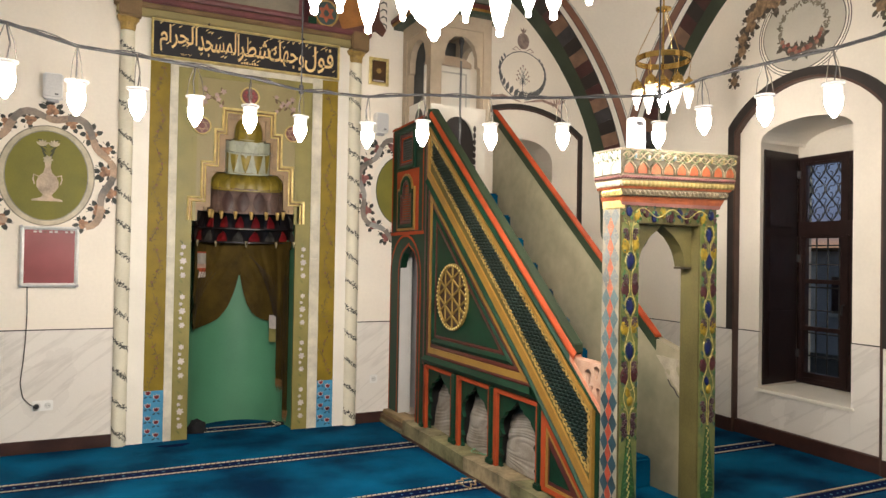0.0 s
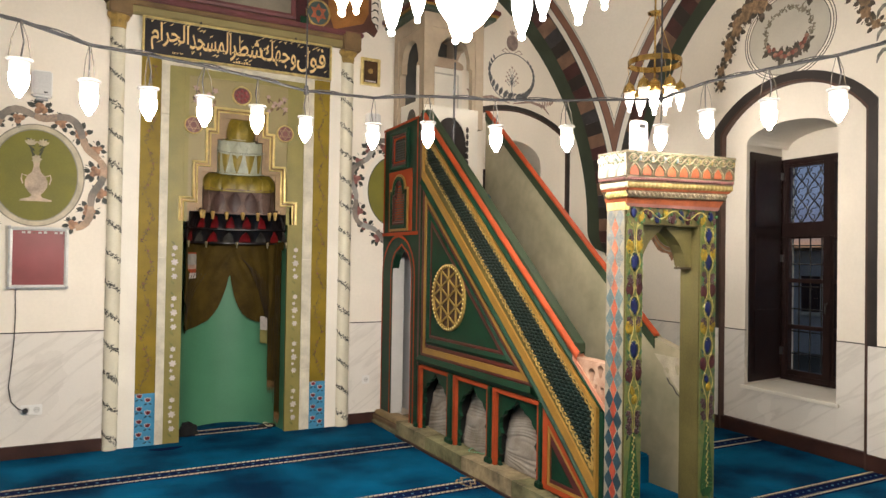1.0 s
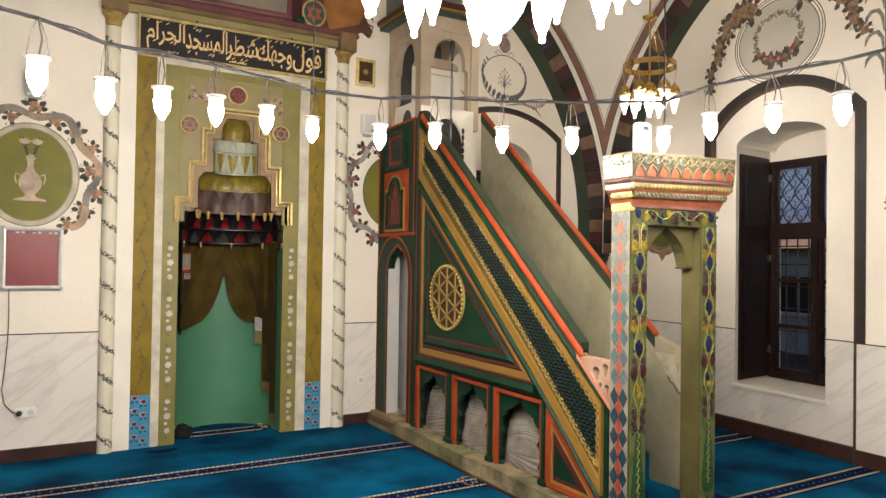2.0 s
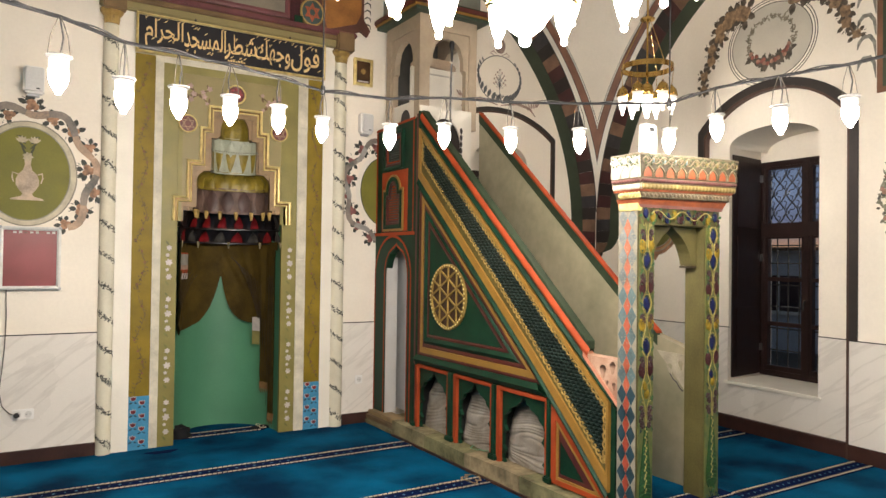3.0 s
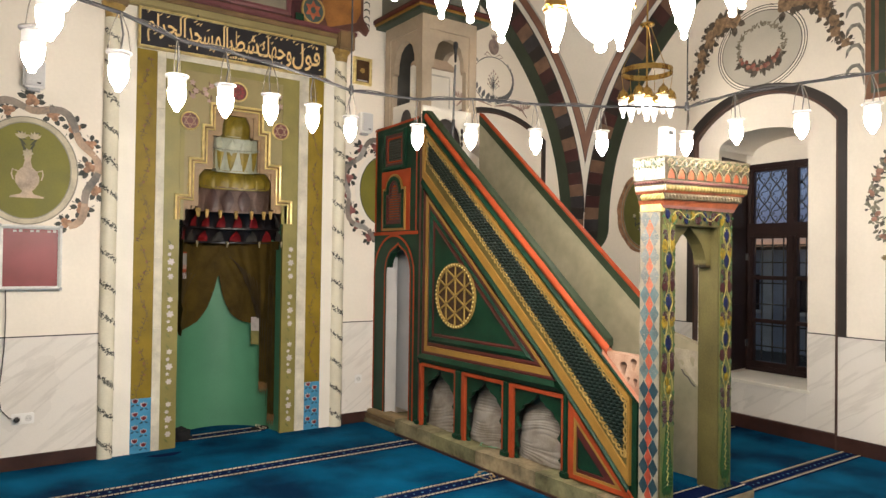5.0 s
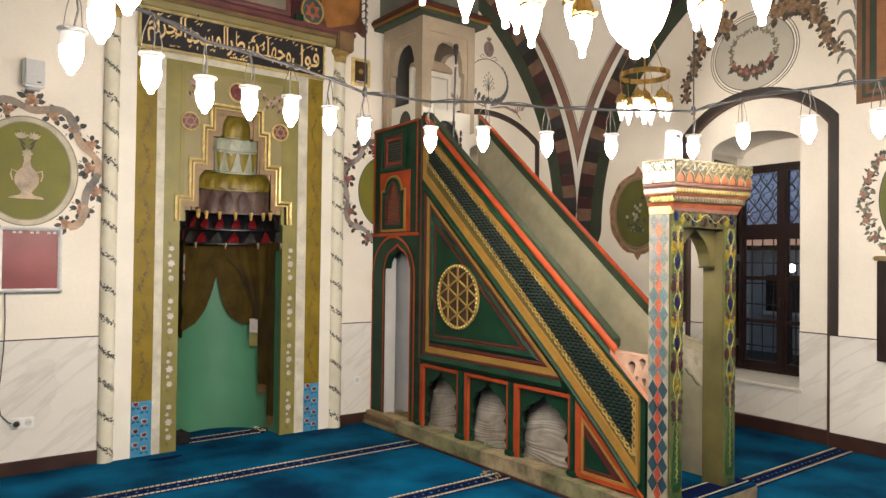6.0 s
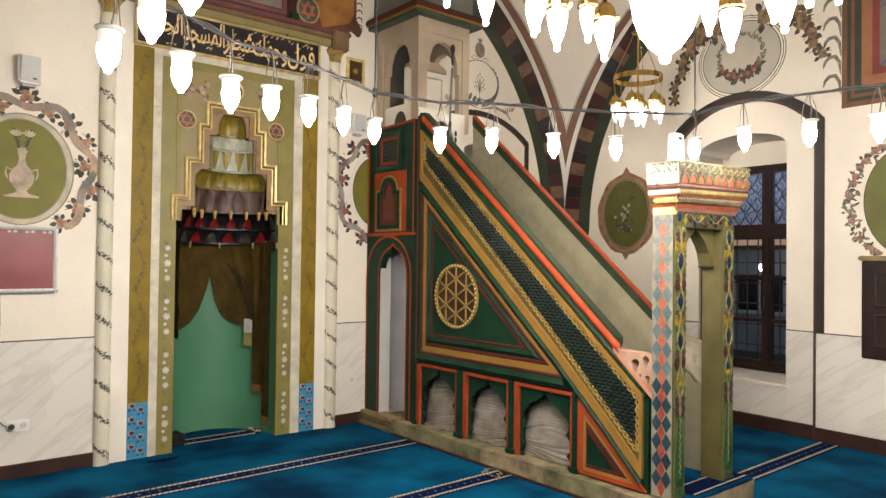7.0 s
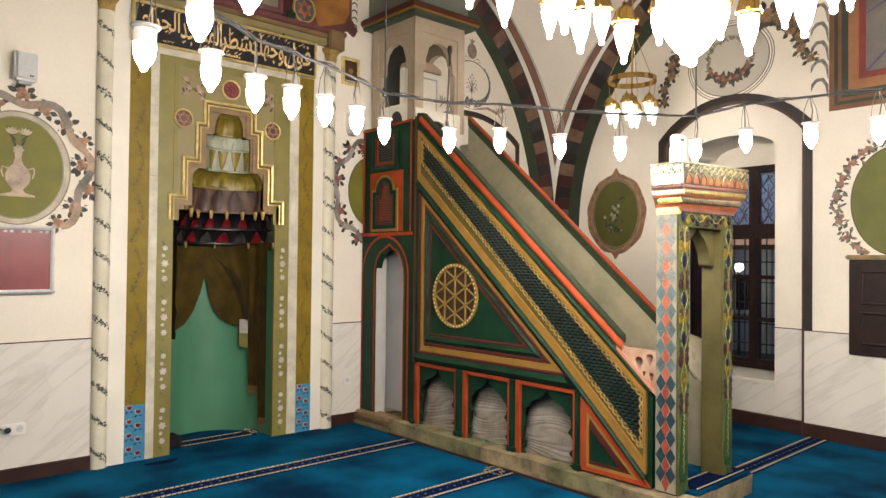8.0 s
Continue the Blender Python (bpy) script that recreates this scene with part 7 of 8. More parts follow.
def medallion_painting():
    """Grey tondo over the window with a wreath, and fruit swags beside it."""
    c, a, b = (3.885, 3.585), 0.455, 0.40
    k = thing("round_wall_painting", "painted grey tondo with a flower wreath and fruit swags", "wall painting", at=fR(*c, 0))
    part("grey_field", slab(ell(c, a - 0.05, b - 0.045), fR, -0.003, 0.002), GREYF, k)
    for d in (0.0, 0.022, 0.048):
        part("ring_line", band(bmesh.new(), ell(c, a - d, b - d), ell(c, a - d - 0.007, b - d - 0.007), fR, -0.002, 0.003), LINE, k)
    rnd = random.Random(21)
    BRICKF = mat("wreath_brick", (0.25, 0.085, 0.06), 0.6, 0.4, 24, 0.03)
    lf, thin = bmesh.new(), bmesh.new()
    for i in range(60):
        t = 2 * math.pi * i / 60
        u, v = c[0] + 0.235 * math.cos(t), c[1] + 0.02 + 0.205 * math.sin(t)
        for q in range(3):
            leaf(thin if math.sin(t) > -0.5 else lf, fR, u, v, 0.003, rnd.uniform(0.02, 0.05) if math.sin(t) > -0.5 else rnd.uniform(0.06, 0.10), 0.016 if math.sin(t) > -0.5 else 0.036, rnd.uniform(0, 6.28), 0.0005)
        if math.sin(t) < -0.55:
            part("wreath_flower", blob(bmesh.new(), fR, u + rnd.uniform(-0.02, 0.02), v + rnd.uniform(-0.01, 0.04), 0.004 + 0.0002 * (i % 4), 0.022, 0.020, 0.0015, 8, 2), BRICKF if i % 3 else mat("wreath_dull_peach", (0.33, 0.17, 0.12), 0.6, 0.35, 22, 0.03), k)
    part("wreath_leaves", thin, LEAFM, k)
    part("wreath_dark_leaves", lf, mat("wreath_brown_leaf", (0.085, 0.072, 0.055), 0.6, 0.4, 18, 0.03), k)
    lf = bmesh.new()
    fr = (mat("swag_fruit", (0.31, 0.20, 0.115), 0.6, 0.45, 24, 0.03), k)
    for s in (-1, 1):
        path = [(c[0] + s * (0.26 + 0.50 * t ** 0.8), c[1] + 0.34 + 0.10 * math.sin(t * 3.2) - (0.62 if s > 0 else 0.48) * t ** 1.5) for t in [i / 9 for i in range(10)]]
        part("swag_ribbon", stroke(bmesh.new(), fR, path, 0.06, 0.0015), mat("swag_umber", (0.20, 0.14, 0.09), 0.6, 0.4, 14, 0.03), k)
        for i, (u, v) in enumerate(path):
            cluster(fR, u + 0.02 * (-1) ** i, v, 0.105 * (1 - 0.05 * i), rnd, lf, fr, 4, 0.003 + 0.0001 * (i % 3))
    part("swag_leaves", lf, mat("swag_leaf", (0.105, 0.085, 0.062), 0.6, 0.45, 18, 0.03), k)


medallion_painting()


def fringed_oval():
    """Green oval with a bouquet in a wide brown frame with a ragged edge."""
    c = (5.25, 2.115)
    k = thing("oval_wall_painting", "painted green oval with a bouquet in a brown fringed frame", "wall painting", at=fR(*c, 0))
    n = 240
    rr = random.Random(5)
    rag = []
    for i in range(n):
        t = 2 * math.pi * i / n
        d = (0.010 if i % 2 else -0.006) * rr.uniform(0.4, 1.0) + 0.006 * math.sin(i * 0.23) + (0.07 * max(0, 1 - abs(i % 120 - 60) / 5))
        rag.append((c[0] + (0.405 + (0 if i % 120 in range(54, 67) else d)) * math.cos(t), c[1] + (0.455 + d) * math.sin(t)))
    part("fringe", slab(rag, fR, -0.003, 0.002), mat("fringe_umber", (0.32, 0.165, 0.09), 0.6, 0.35, 16, 0.05), k)
    for d, m in ((0.345, RINGD), (0.335, mat("ring_ochre", (0.33, 0.19, 0.09), 0.6, 0.25, 12, 0.03)), (0.318, BROWN), (0.310, RINGD)):
        part("frame_ring", slab(ell(c, d, d * 1.24), fR, -0.003, 0.0045 - (d - 0.3) * 0.05), m, k)
    part("green_field", slab(ell(c, 0.302, 0.377), fR, -0.003, 0.0052), mat("oval_deep_green", (0.095, 0.095, 0.02), 0.6, 0.15, 5, 0.05), k)
    rnd = random.Random(8)
    lf, fl = bmesh.new(), bmesh.new()
    for i in range(26):
        u, v = c[0] + rnd.gauss(0, 0.05), c[1] + rnd.uniform(-0.2, 0.24)
        leaf(lf, fR, u, v, 0.0056, 0.07, 0.025, rnd.uniform(0, 6.28), 0.0004)
        if -0.08 < v - c[1] < 0.12:
            flower(fl, fR, u + rnd.uniform(-0.03, 0.03), v, 0.026, 0.0062, 5, rnd.random())
    for s in (-1, 1):
        stroke(fl, fR, [(c[0], c[1] - 0.17), (c[0] + s * 0.06, c[1] - 0.15), (c[0] + s * 0.09, c[1] - 0.19), (c[0] + s * 0.03, c[1] - 0.20)], 0.012, 0.006)
    part("bouquet_leaves", lf, LEAFD, k)
    part("bouquet", fl, mat("bouquet_grey", (0.36, 0.32, 0.25), 0.6, 0.3, 14, 0.03), k)


fringed_oval()


def wreath_painting():
    """Slim wreath with a pomegranate over the window behind the pulpit."""
    c = (4.005, 3.535)
    k = thing("wreath_wall_painting", "painted grey leaf wreath topped by a pomegranate", "wall painting", at=fQ(*c, 0))
    lf = bmesh.new()
    stroke(lf, fQ, arc(*c, 0.285, 0.255, -85, 265, 60), 0.009, 0.002, 1.0)
    for s in (-1, 1):
        pk = bmesh.new()
        for i in range(11):
            t = radians(-80 + 12 * i)
            u, v = c[0] + s * 0.285 * math.cos(t), c[1] + 0.255 * math.sin(t)
            leaf(lf, fQ, u, v, 0.0025, 0.115 - 0.006 * i, 0.052 - 0.003 * i, math.pi / 2 + s * (0.6 - 0.10 * i) if s < 0 else math.pi / 2 - 0.6 + 0.10 * i - 0.0, 0.0005)
        stroke(pk, fQ, [(c[0] + s * 0.02, c[1] + 0.26), (c[0] + s * 0.09, c[1] + 0.30), (c[0] + s * 0.13, c[1] + 0.27), (c[0] + s * 0.07, c[1] + 0.25)], 0.012, 0.002)
        stroke(pk, fQ, [(c[0] + s * 0.02, c[1] - 0.28), (c[0] + s * 0.25, c[1] - 0.235), (c[0] + s * 0.42, c[1] - 0.27), (c[0] + s * 0.50, c[1] - 0.35)], 0.03, 0.002)
        for q in range(6):
            leaf(pk, fQ, c[0] + s * (0.40 + 0.02 * q), c[1] - 0.30 + 0.01 * q, 0.0022, 0.09, 0.022, math.pi / 2 - s * 0.25 * (q - 2), 0.0004)
        stroke(lf, fQ, [(c[0], c[1] - 0.24), (c[0] + s * 0.05, c[1] - 0.17), (c[0] + s * 0.075, c[1] - 0.19), (c[0] + s * 0.05, c[1] - 0.22)], 0.014, 0.002)
        # branching stems of the little bush, each tipped with a dot, and the scrolls at its foot
        for q, (du, dv) in enumerate(((0.030, 0.075), (0.058, 0.045), (0.040, 0.015), (0.072, 0.000), (0.052, -0.035), (0.078, -0.050))):
            stroke(lf, fQ, [(c[0], c[1] - 0.15 + 0.02 * q), (c[0] + s * du * 0.35, c[1] + dv - 0.045), (c[0] + s * du, c[1] + dv)], 0.006, 0.002)
            flower(pk, fQ, c[0] + s * du, c[1] + dv, 0.013, 0.003, 5, q)
        stroke(lf, fQ, [(c[0], c[1] - 0.14)] + [(c[0] + s * (0.048 + 0.026 * math.cos(a) * (1 - a / 12)), c[1] - 0.205 + 0.030 * math.sin(a) * (1 - a / 12)) for a in [2.4 - 0.55 * i for i in range(14)]], 0.008, 0.0022)
        tagged(part("scrollwork", pk, mat("wreath_pink", (0.42, 0.29, 0.24), 0.6, 0.3, 16, 0.03), k), kind="stuff")
    stroke(lf, fQ, [(c[0], c[1] - 0.22), (c[0], c[1] - 0.05), (c[0], c[1] + 0.10)], 0.008, 0.0021)
    part("stem_tip", flower(bmesh.new(), fQ, c[0], c[1] + 0.105, 0.015, 0.003, 5), mat("wreath_pink", (0.42, 0.29, 0.24)), k)
    part("leaves", lf, mat("wreath_slate", (0.13, 0.135, 0.14), 0.6, 0.35, 16, 0.03), k)
    pk2 = blob(bmesh.new(), fQ, c[0], c[1] + 0.370, 0.0015, 0.074, 0.088, 0.0015, 16, 2)
    for q in range(3):
        leaf(pk2, fQ, c[0], c[1] + 0.45, 0.002, 0.065, 0.022, math.pi / 2 + (q - 1) * 0.6, 0.0004)
    part("pomegranate", pk2, mat("wreath_mauve", (0.32, 0.24, 0.21), 0.6, 0.35, 20, 0.03), k)


wreath_painting()


def side_wreath():
    """Green oval with a leafy rose wreath, beside the cabinet."""
    c = (2.40, 2.10)
    k = thing("oval_wall_painting", "painted green oval with a pale ring and rose wreath", "wall painting", at=fR(*c, 0))
    part("green_field", slab(ell(c, 0.36, 0.46), fR, -0.003, 0.003), mat("oval_soft_green", (0.15, 0.155, 0.035), 0.6, 0.12, 5, 0.05), k)
    part("ring_line", band(bmesh.new(), ell(c, 0.368, 0.468), ell(c, 0.36, 0.46), fR, -0.002, 0.0036), LINE, k)
    rnd = random.Random(31)
    lf, dk = bmesh.new(), bmesh.new()
    for i in range(50):
        t = radians(-62 + 304 * i / 49)
        u, v = c[0] + 0.475 * math.cos(t), c[1] + 0.51 * math.sin(t)
        if v < c[1] - 0.43:
            continue
        for q in range(9):
            leaf(lf if rnd.random() < 0.65 else dk, fR, u + rnd.uniform(-0.04, 0.04), v + rnd.uniform(-0.03, 0.03), 0.003 + 0.0002 * q, rnd.uniform(0.03, 0.06), rnd.uniform(0.014, 0.03), rnd.uniform(0, 6.28), 0.0006)
        if i % 3 and rnd.random() < 0.8:
            ro = bmesh.new()
            du = rnd.uniform(-0.02, 0.02)
            for q in range(3):
                blob(ro, fR, u + du + rnd.uniform(-0.016, 0.016), v + rnd.uniform(-0.016, 0.016), 0.0054, rnd.uniform(0.014, 0.024), 0.019, 0.0015, 8, 2)
            part("rose", ro, mat("wreath_faded_rose", (0.42, 0.22, 0.16), 0.6, 0.35, 18, 0.03), k)
    part("leaves", lf, mat("wreath_olive_grey", (0.23, 0.215, 0.155), 0.6, 0.35, 18, 0.03), k)
    part("dark_leaves", dk, mat("wreath_dark_grey", (0.10, 0.095, 0.08), 0.6, 0.35, 18, 0.03), k)


side_wreath()


def framed_mural():
    """Large painted rectangle with nested coloured borders and a grey vista."""
    P = rect(1.2, 2.945, 2.925, 5.2)
    k = thing("framed_mural", "painted wall panel with orange, green and red borders", "wall painting", at=fR(2.0, 2.93, 0))
    acc = P
    for i, (d, m) in enumerate(((0.045, mat("mural_brown", (0.20, 0.095, 0.05), 0.6, 0.2, 5, 0.05)), (0.030, ARCHG), (0.030, BROWN), (0.055, ARCHG), (0.085, mat("mural_orange", (0.34, 0.155, 0.07), 0.6, 0.2, 5, 0.05)), (0.055, mat("mural_red", (0.24, 0.045, 0.04), 0.6, 0.2, 5, 0.05)))):
        part("border", band(bmesh.new(), acc, inset(acc, d), fR, -0.003, 0.003 + 0.0005 * i), m, k)
        acc = inset(acc, d)
    part("vista", slab(acc, fR, -0.003, 0.003), mat("mural_grey", (0.21, 0.19, 0.17), 0.6, 0.25, 3, 0.05), k)
    bm = bmesh.new()
    a, b = acc[1], ((acc[0][0] + acc[1][0]) / 2, acc[1][1] + 0.55)
    stroke(bm, fR, [a, ((a[0] + b[0]) / 2, (a[1] + b[1]) / 2), b], 0.02, 0.004, 1.0)
    stroke(bm, fR, [(a[0], a[1] + 0.5), (a[0] - 0.25, a[1] + 0.62)], 0.016, 0.004, 1.0)
    part("vista_line", bm, mat("mural_blue", (0.12, 0.10, 0.22), 0.6, 0.2, 5, 0.05), k)
    sc = bmesh.new()
    for q in range(9):
        z = 3.17 + 0.17 * q
        stroke(sc, fR, [(2.952, z - 0.12), (2.965, z), (3.00, z + 0.055), (3.05, z + 0.055), (3.085, z + 0.02), (3.10, z - 0.035)], 0.034, 0.002, 0.25)
    part("acanthus_edge", sc, mat("acanthus_grey", (0.27, 0.26, 0.22), 0.6, 0.35, 16, 0.03), k, "grey acanthus curls")


framed_mural()

# arch band and deep window behind the pulpit
def back_window():
    k = thing("window_2", "deep arched window with a dark frame behind the pulpit", "window", kind="structure")
    def loop(d):
        return [(4.735 + d, 1.0)] + seg_head(3.27 - d, 4.735 + d, 2.912 + 0.75 * d, 3.168 + d, 20) + [(3.27 - d, 1.0)]
    part("arch_band", band(bmesh.new(), loop(0.062), loop(0.018), fQ, -0.01, 0.010, False), DARK, k, "dark painted arch band")
    part("arch_band_edge", band(bmesh.new(), loop(0.018), loop(0.0), fQ, -0.01, 0.007, False), mat("band_edge_umber", (0.075, 0.038, 0.028), 0.55, 0.2, 6, 0.1), k)
    part("window_frame", frame_band(rect(WQ[0], WQ[1], WQ[2], 2.60), 0.07, fQ, -0.62, -0.50), WOOD, k)
    part("mullion", slab(rect(4.0, 4.06, WQ[2], 2.60), fQ, -0.60, -0.51), WOOD, k)
    part("shutter", slab([(0.14, WQ[2]), (0.52, WQ[2]), (0.52, 2.55), (0.14, 2.55)], lambda u, v, w: (4.385 - w, 6.2 + u, v), 0.0, 0.03), WOOD, k)
    part("pane", slab(rect(WQ[0] + 0.06, WQ[1] - 0.06, WQ[2] + 0.06, 2.55), fQ, -0.58, -0.57), mat("dusk_glass", (0.010, 0.014, 0.03), 0.06, 0.1, 3, 0.0), k)
    part("head_board", slab([(WQ[0], 2.6), (WQ[1], 2.6), (WQ[1], 2.9), (WQ[0], 2.9)], fQ, -0.66, -0.62), PLASTER, k)


back_window()


# ---- the tall window ----
def glass_material():
    m = bpy.data.materials.new("window_glass")
    m.use_nodes = True
    b = m.node_tree.nodes["Principled BSDF"]
    b.inputs["Base Color"].default_value = (0.9, 0.95, 1, 1)
    b.inputs["Transmission Weight"].default_value, b.inputs["Roughness"].default_value, b.inputs["IOR"].default_value = 1.0, 0.02, 1.45
    return m


GLASS = glass_material()


def tall_window():
    k = thing("window_1", "tall dark wooden casement window with iron grilles at dusk", "window", kind="structure")
    u0, u1, um, z0, z1 = 3.37, 4.43, 3.93, 0.455, 2.60
    F0, F1 = -0.74, -0.66
    fr = part("window_frame", frame_band(rect(u0, u1, z0, z1), 0.055, fR, F0, F1, 0.004), WOOD, k, "dark stained window frame")
    part("transom", bevelled(slab(rect(u0, u1, 1.84, 1.98), fR, F0 - 0.01, F1 + 0.012), 0.006), WOOD, fr)
    part("mullion", bevelled(slab(rect(um - 0.03, um + 0.03, z0, z1), fR, F0 + 0.002, F1 + 0.008), 0.006), WOOD, fr)
    rows = ((2.01, 2.52), (1.435, 1.825), (1.00, 1.40), (0.56, 0.955))
    for s, (a, b) in enumerate(((u0 + 0.055, um - 0.03), (um + 0.03, u1 - 0.055))):
        for z in (1.825, 1.40, 0.955, 0.52, 2.52):
            part("glazing_bar", bevelled(slab(rect(a, b, z - (0.0 if z not in (0.52,) else 0.02), z + 0.04), fR, F0 + 0.01, F1 - 0.006), 0.005), WOOD, fr)
        for x in (a, b - 0.026):
            part("stile", bevelled(slab(rect(x, x + 0.026, z0 + 0.05, z1 - 0.05), fR, F0 + 0.012, F1 - 0.003), 0.004), WOOD, fr)
        for za, zb in rows:
            g = part("pane", slab(rect(a + 0.03, b - 0.03, za - 0.005, zb + 0.005), fR, -0.705, -0.700), GLASS, k, "clear glass pane")
            g.visible_shadow = False
    part("head_fill", slab([(u0 - 0.05, z1 - 0.005), (u1 + 0.05, z1 - 0.005), (u1 + 0.05, 2.95), (u0 - 0.05, 2.95)], fR, -0.88, -0.665), PLASTER, k, "plastered head over the frame")
    part("handle", tube(bmesh.new(), [fR(um, 1.22, F1 + 0.01), fR(um, 1.22, F1 + 0.04), fR(um + 0.005, 1.13, F1 + 0.045)], 0.008, 8), BLACK, k)
    # shutter folded back against the reveal
    sh = thing("window_shutter", "dark stained panelled shutter folded open against the reveal", "shutter", at=fR(4.33, 0.46, -0.3))
    fS = lambda u, v, w: fR(4.372 + 0.11 * u - w, v, -u)
    part("board", bevelled(slab(rect(0.11, 0.64, 0.47, 2.63), fS, 0.0, 0.030), 0.005), WOOD, sh)
    for a, b in ((0.54, 1.15), (1.22, 1.85), (1.92, 2.56)):
        part("raised_panel", bevelled(slab(rect(0.18, 0.57, a, b), fS, 0.028, 0.040), 0.008), WOOD, sh)
    for z in (0.7, 1.6, 2.4):
        part("hinge", slab(rect(0.62, 0.66, z, z + 0.07), fS, 0.02, 0.045), mat("steel_pole", (0.35, 0.35, 0.36), 0.3, 0.1, 10, 0.05, metal=0.9), sh)
    sr = thing("window_shutter", "dark stained panelled shutter edge against the near reveal", "shutter", at=fR(3.45, 0.46, -0.3))
    part("board", bevelled(slab(rect(0.16, 0.60, 0.47, 2.63), lambda u, v, w: fR(3.445 - 0.10 * u + w, v, -u), 0.0, 0.03), 0.005), WOOD, sr)
    # iron grilles outside
    gr = thing("window_grille", "black iron window grille outside the panes", "grille", at=fR(3.9, 0.5, -0.82))
    for u in (3.50, 3.62, 3.74, 3.86, 3.98, 4.10, 4.22, 4.34):
        part("upright", tube(bmesh.new(), [fR(u, 0.45, -0.82), fR(u, 2.0, -0.82)], 0.008, 6), BLACK, gr)
    for z in (0.7, 0.92, 1.14, 1.36, 1.58, 1.76):
        part("crossbar", tube(bmesh.new(), [fR(3.38, z, -0.82), fR(4.43, z, -0.82)], 0.008, 6), BLACK, gr)
    bm = bmesh.new()
    for i in range(9):
        u = 3.36 + 0.135 * i
        for s in (-1, 1):
            tube(bm, [fR(u + s * 0.066 * math.sin(j * 0.72), 1.99 + 0.046 * j, -0.80) for j in range(14)], 0.0075, 5)
    for j in range(6):
        for i in range(17):
            cu, cz, tilt = 3.36 + 0.0675 * i, 2.02 + 0.10 * j + 0.05 * (i % 2), 0.6 if (i + j) % 2 else -0.5
            pts = [(0.020 * math.sin(2 * math.pi * q / 10), 0.044 * (q / 5 - 1)) for q in range(11)]
            tube(bm, [fR(cu + a * math.cos(tilt) - b * math.sin(tilt), cz + a * math.sin(tilt) + b * math.cos(tilt), -0.80) for a, b in pts], 0.0046, 4)
    part("scroll_lattice", bm, BLACK, gr, "scrolled iron lattice")


tall_window()


def dusk_backdrop():
    """Blue dusk beyond the window, warm near the horizon."""
    m = bpy.data.materials.new("dusk_sky")
    m.use_nodes = True
    nt = m.node_tree
    for n in list(nt.nodes):
        nt.nodes.remove(n)
    out, em, ramp, sep, geo, mp = [nt.nodes.new(t) for t in ("ShaderNodeOutputMaterial", "ShaderNodeEmission", "ShaderNodeValToRGB", "ShaderNodeSeparateXYZ", "ShaderNodeNewGeometry", "ShaderNodeMapRange")]
    nt.links.new(geo.outputs["Position"], sep.inputs[0])
    nt.links.new(sep.outputs[2], mp.inputs[0])
    mp.inputs[1].default_value, mp.inputs[2].default_value = -20, 20
    cr = ramp.color_ramp
    cr.elements[0].position, cr.elements[0].color = 0.0, (0.03, 0.06, 0.11, 1)
    cr.elements[1].position, cr.elements[1].color = 1.0, (0.22, 0.30, 0.46, 1)
    for p, c in ((0.50, (0.07, 0.095, 0.15, 1)), (0.56, (0.06, 0.06, 0.09, 1)), (0.578, (0.85, 0.46, 0.26, 1)), (0.60, (0.60, 0.40, 0.34, 1)), (0.625, (0.24, 0.26, 0.40, 1)), (0.70, (0.34, 0.42, 0.62, 1))):
        e = cr.elements.new(p)
        e.color = c
    nt.links.new(mp.outputs[0], ramp.inputs[0])
    nt.links.new(ramp.outputs[0], em.inputs[0])
    em.inputs[1].default_value = 0.4
    nt.links.new(em.outputs[0], out.inputs[0])
    bm = box(bmesh.new(), 60, 60.5, -60, 90, -20, 40)
    return solo("backdrop", bm, m, "dusk sky over dark ground far outside the window", "backdrop", kind="structure")


dusk_backdrop()


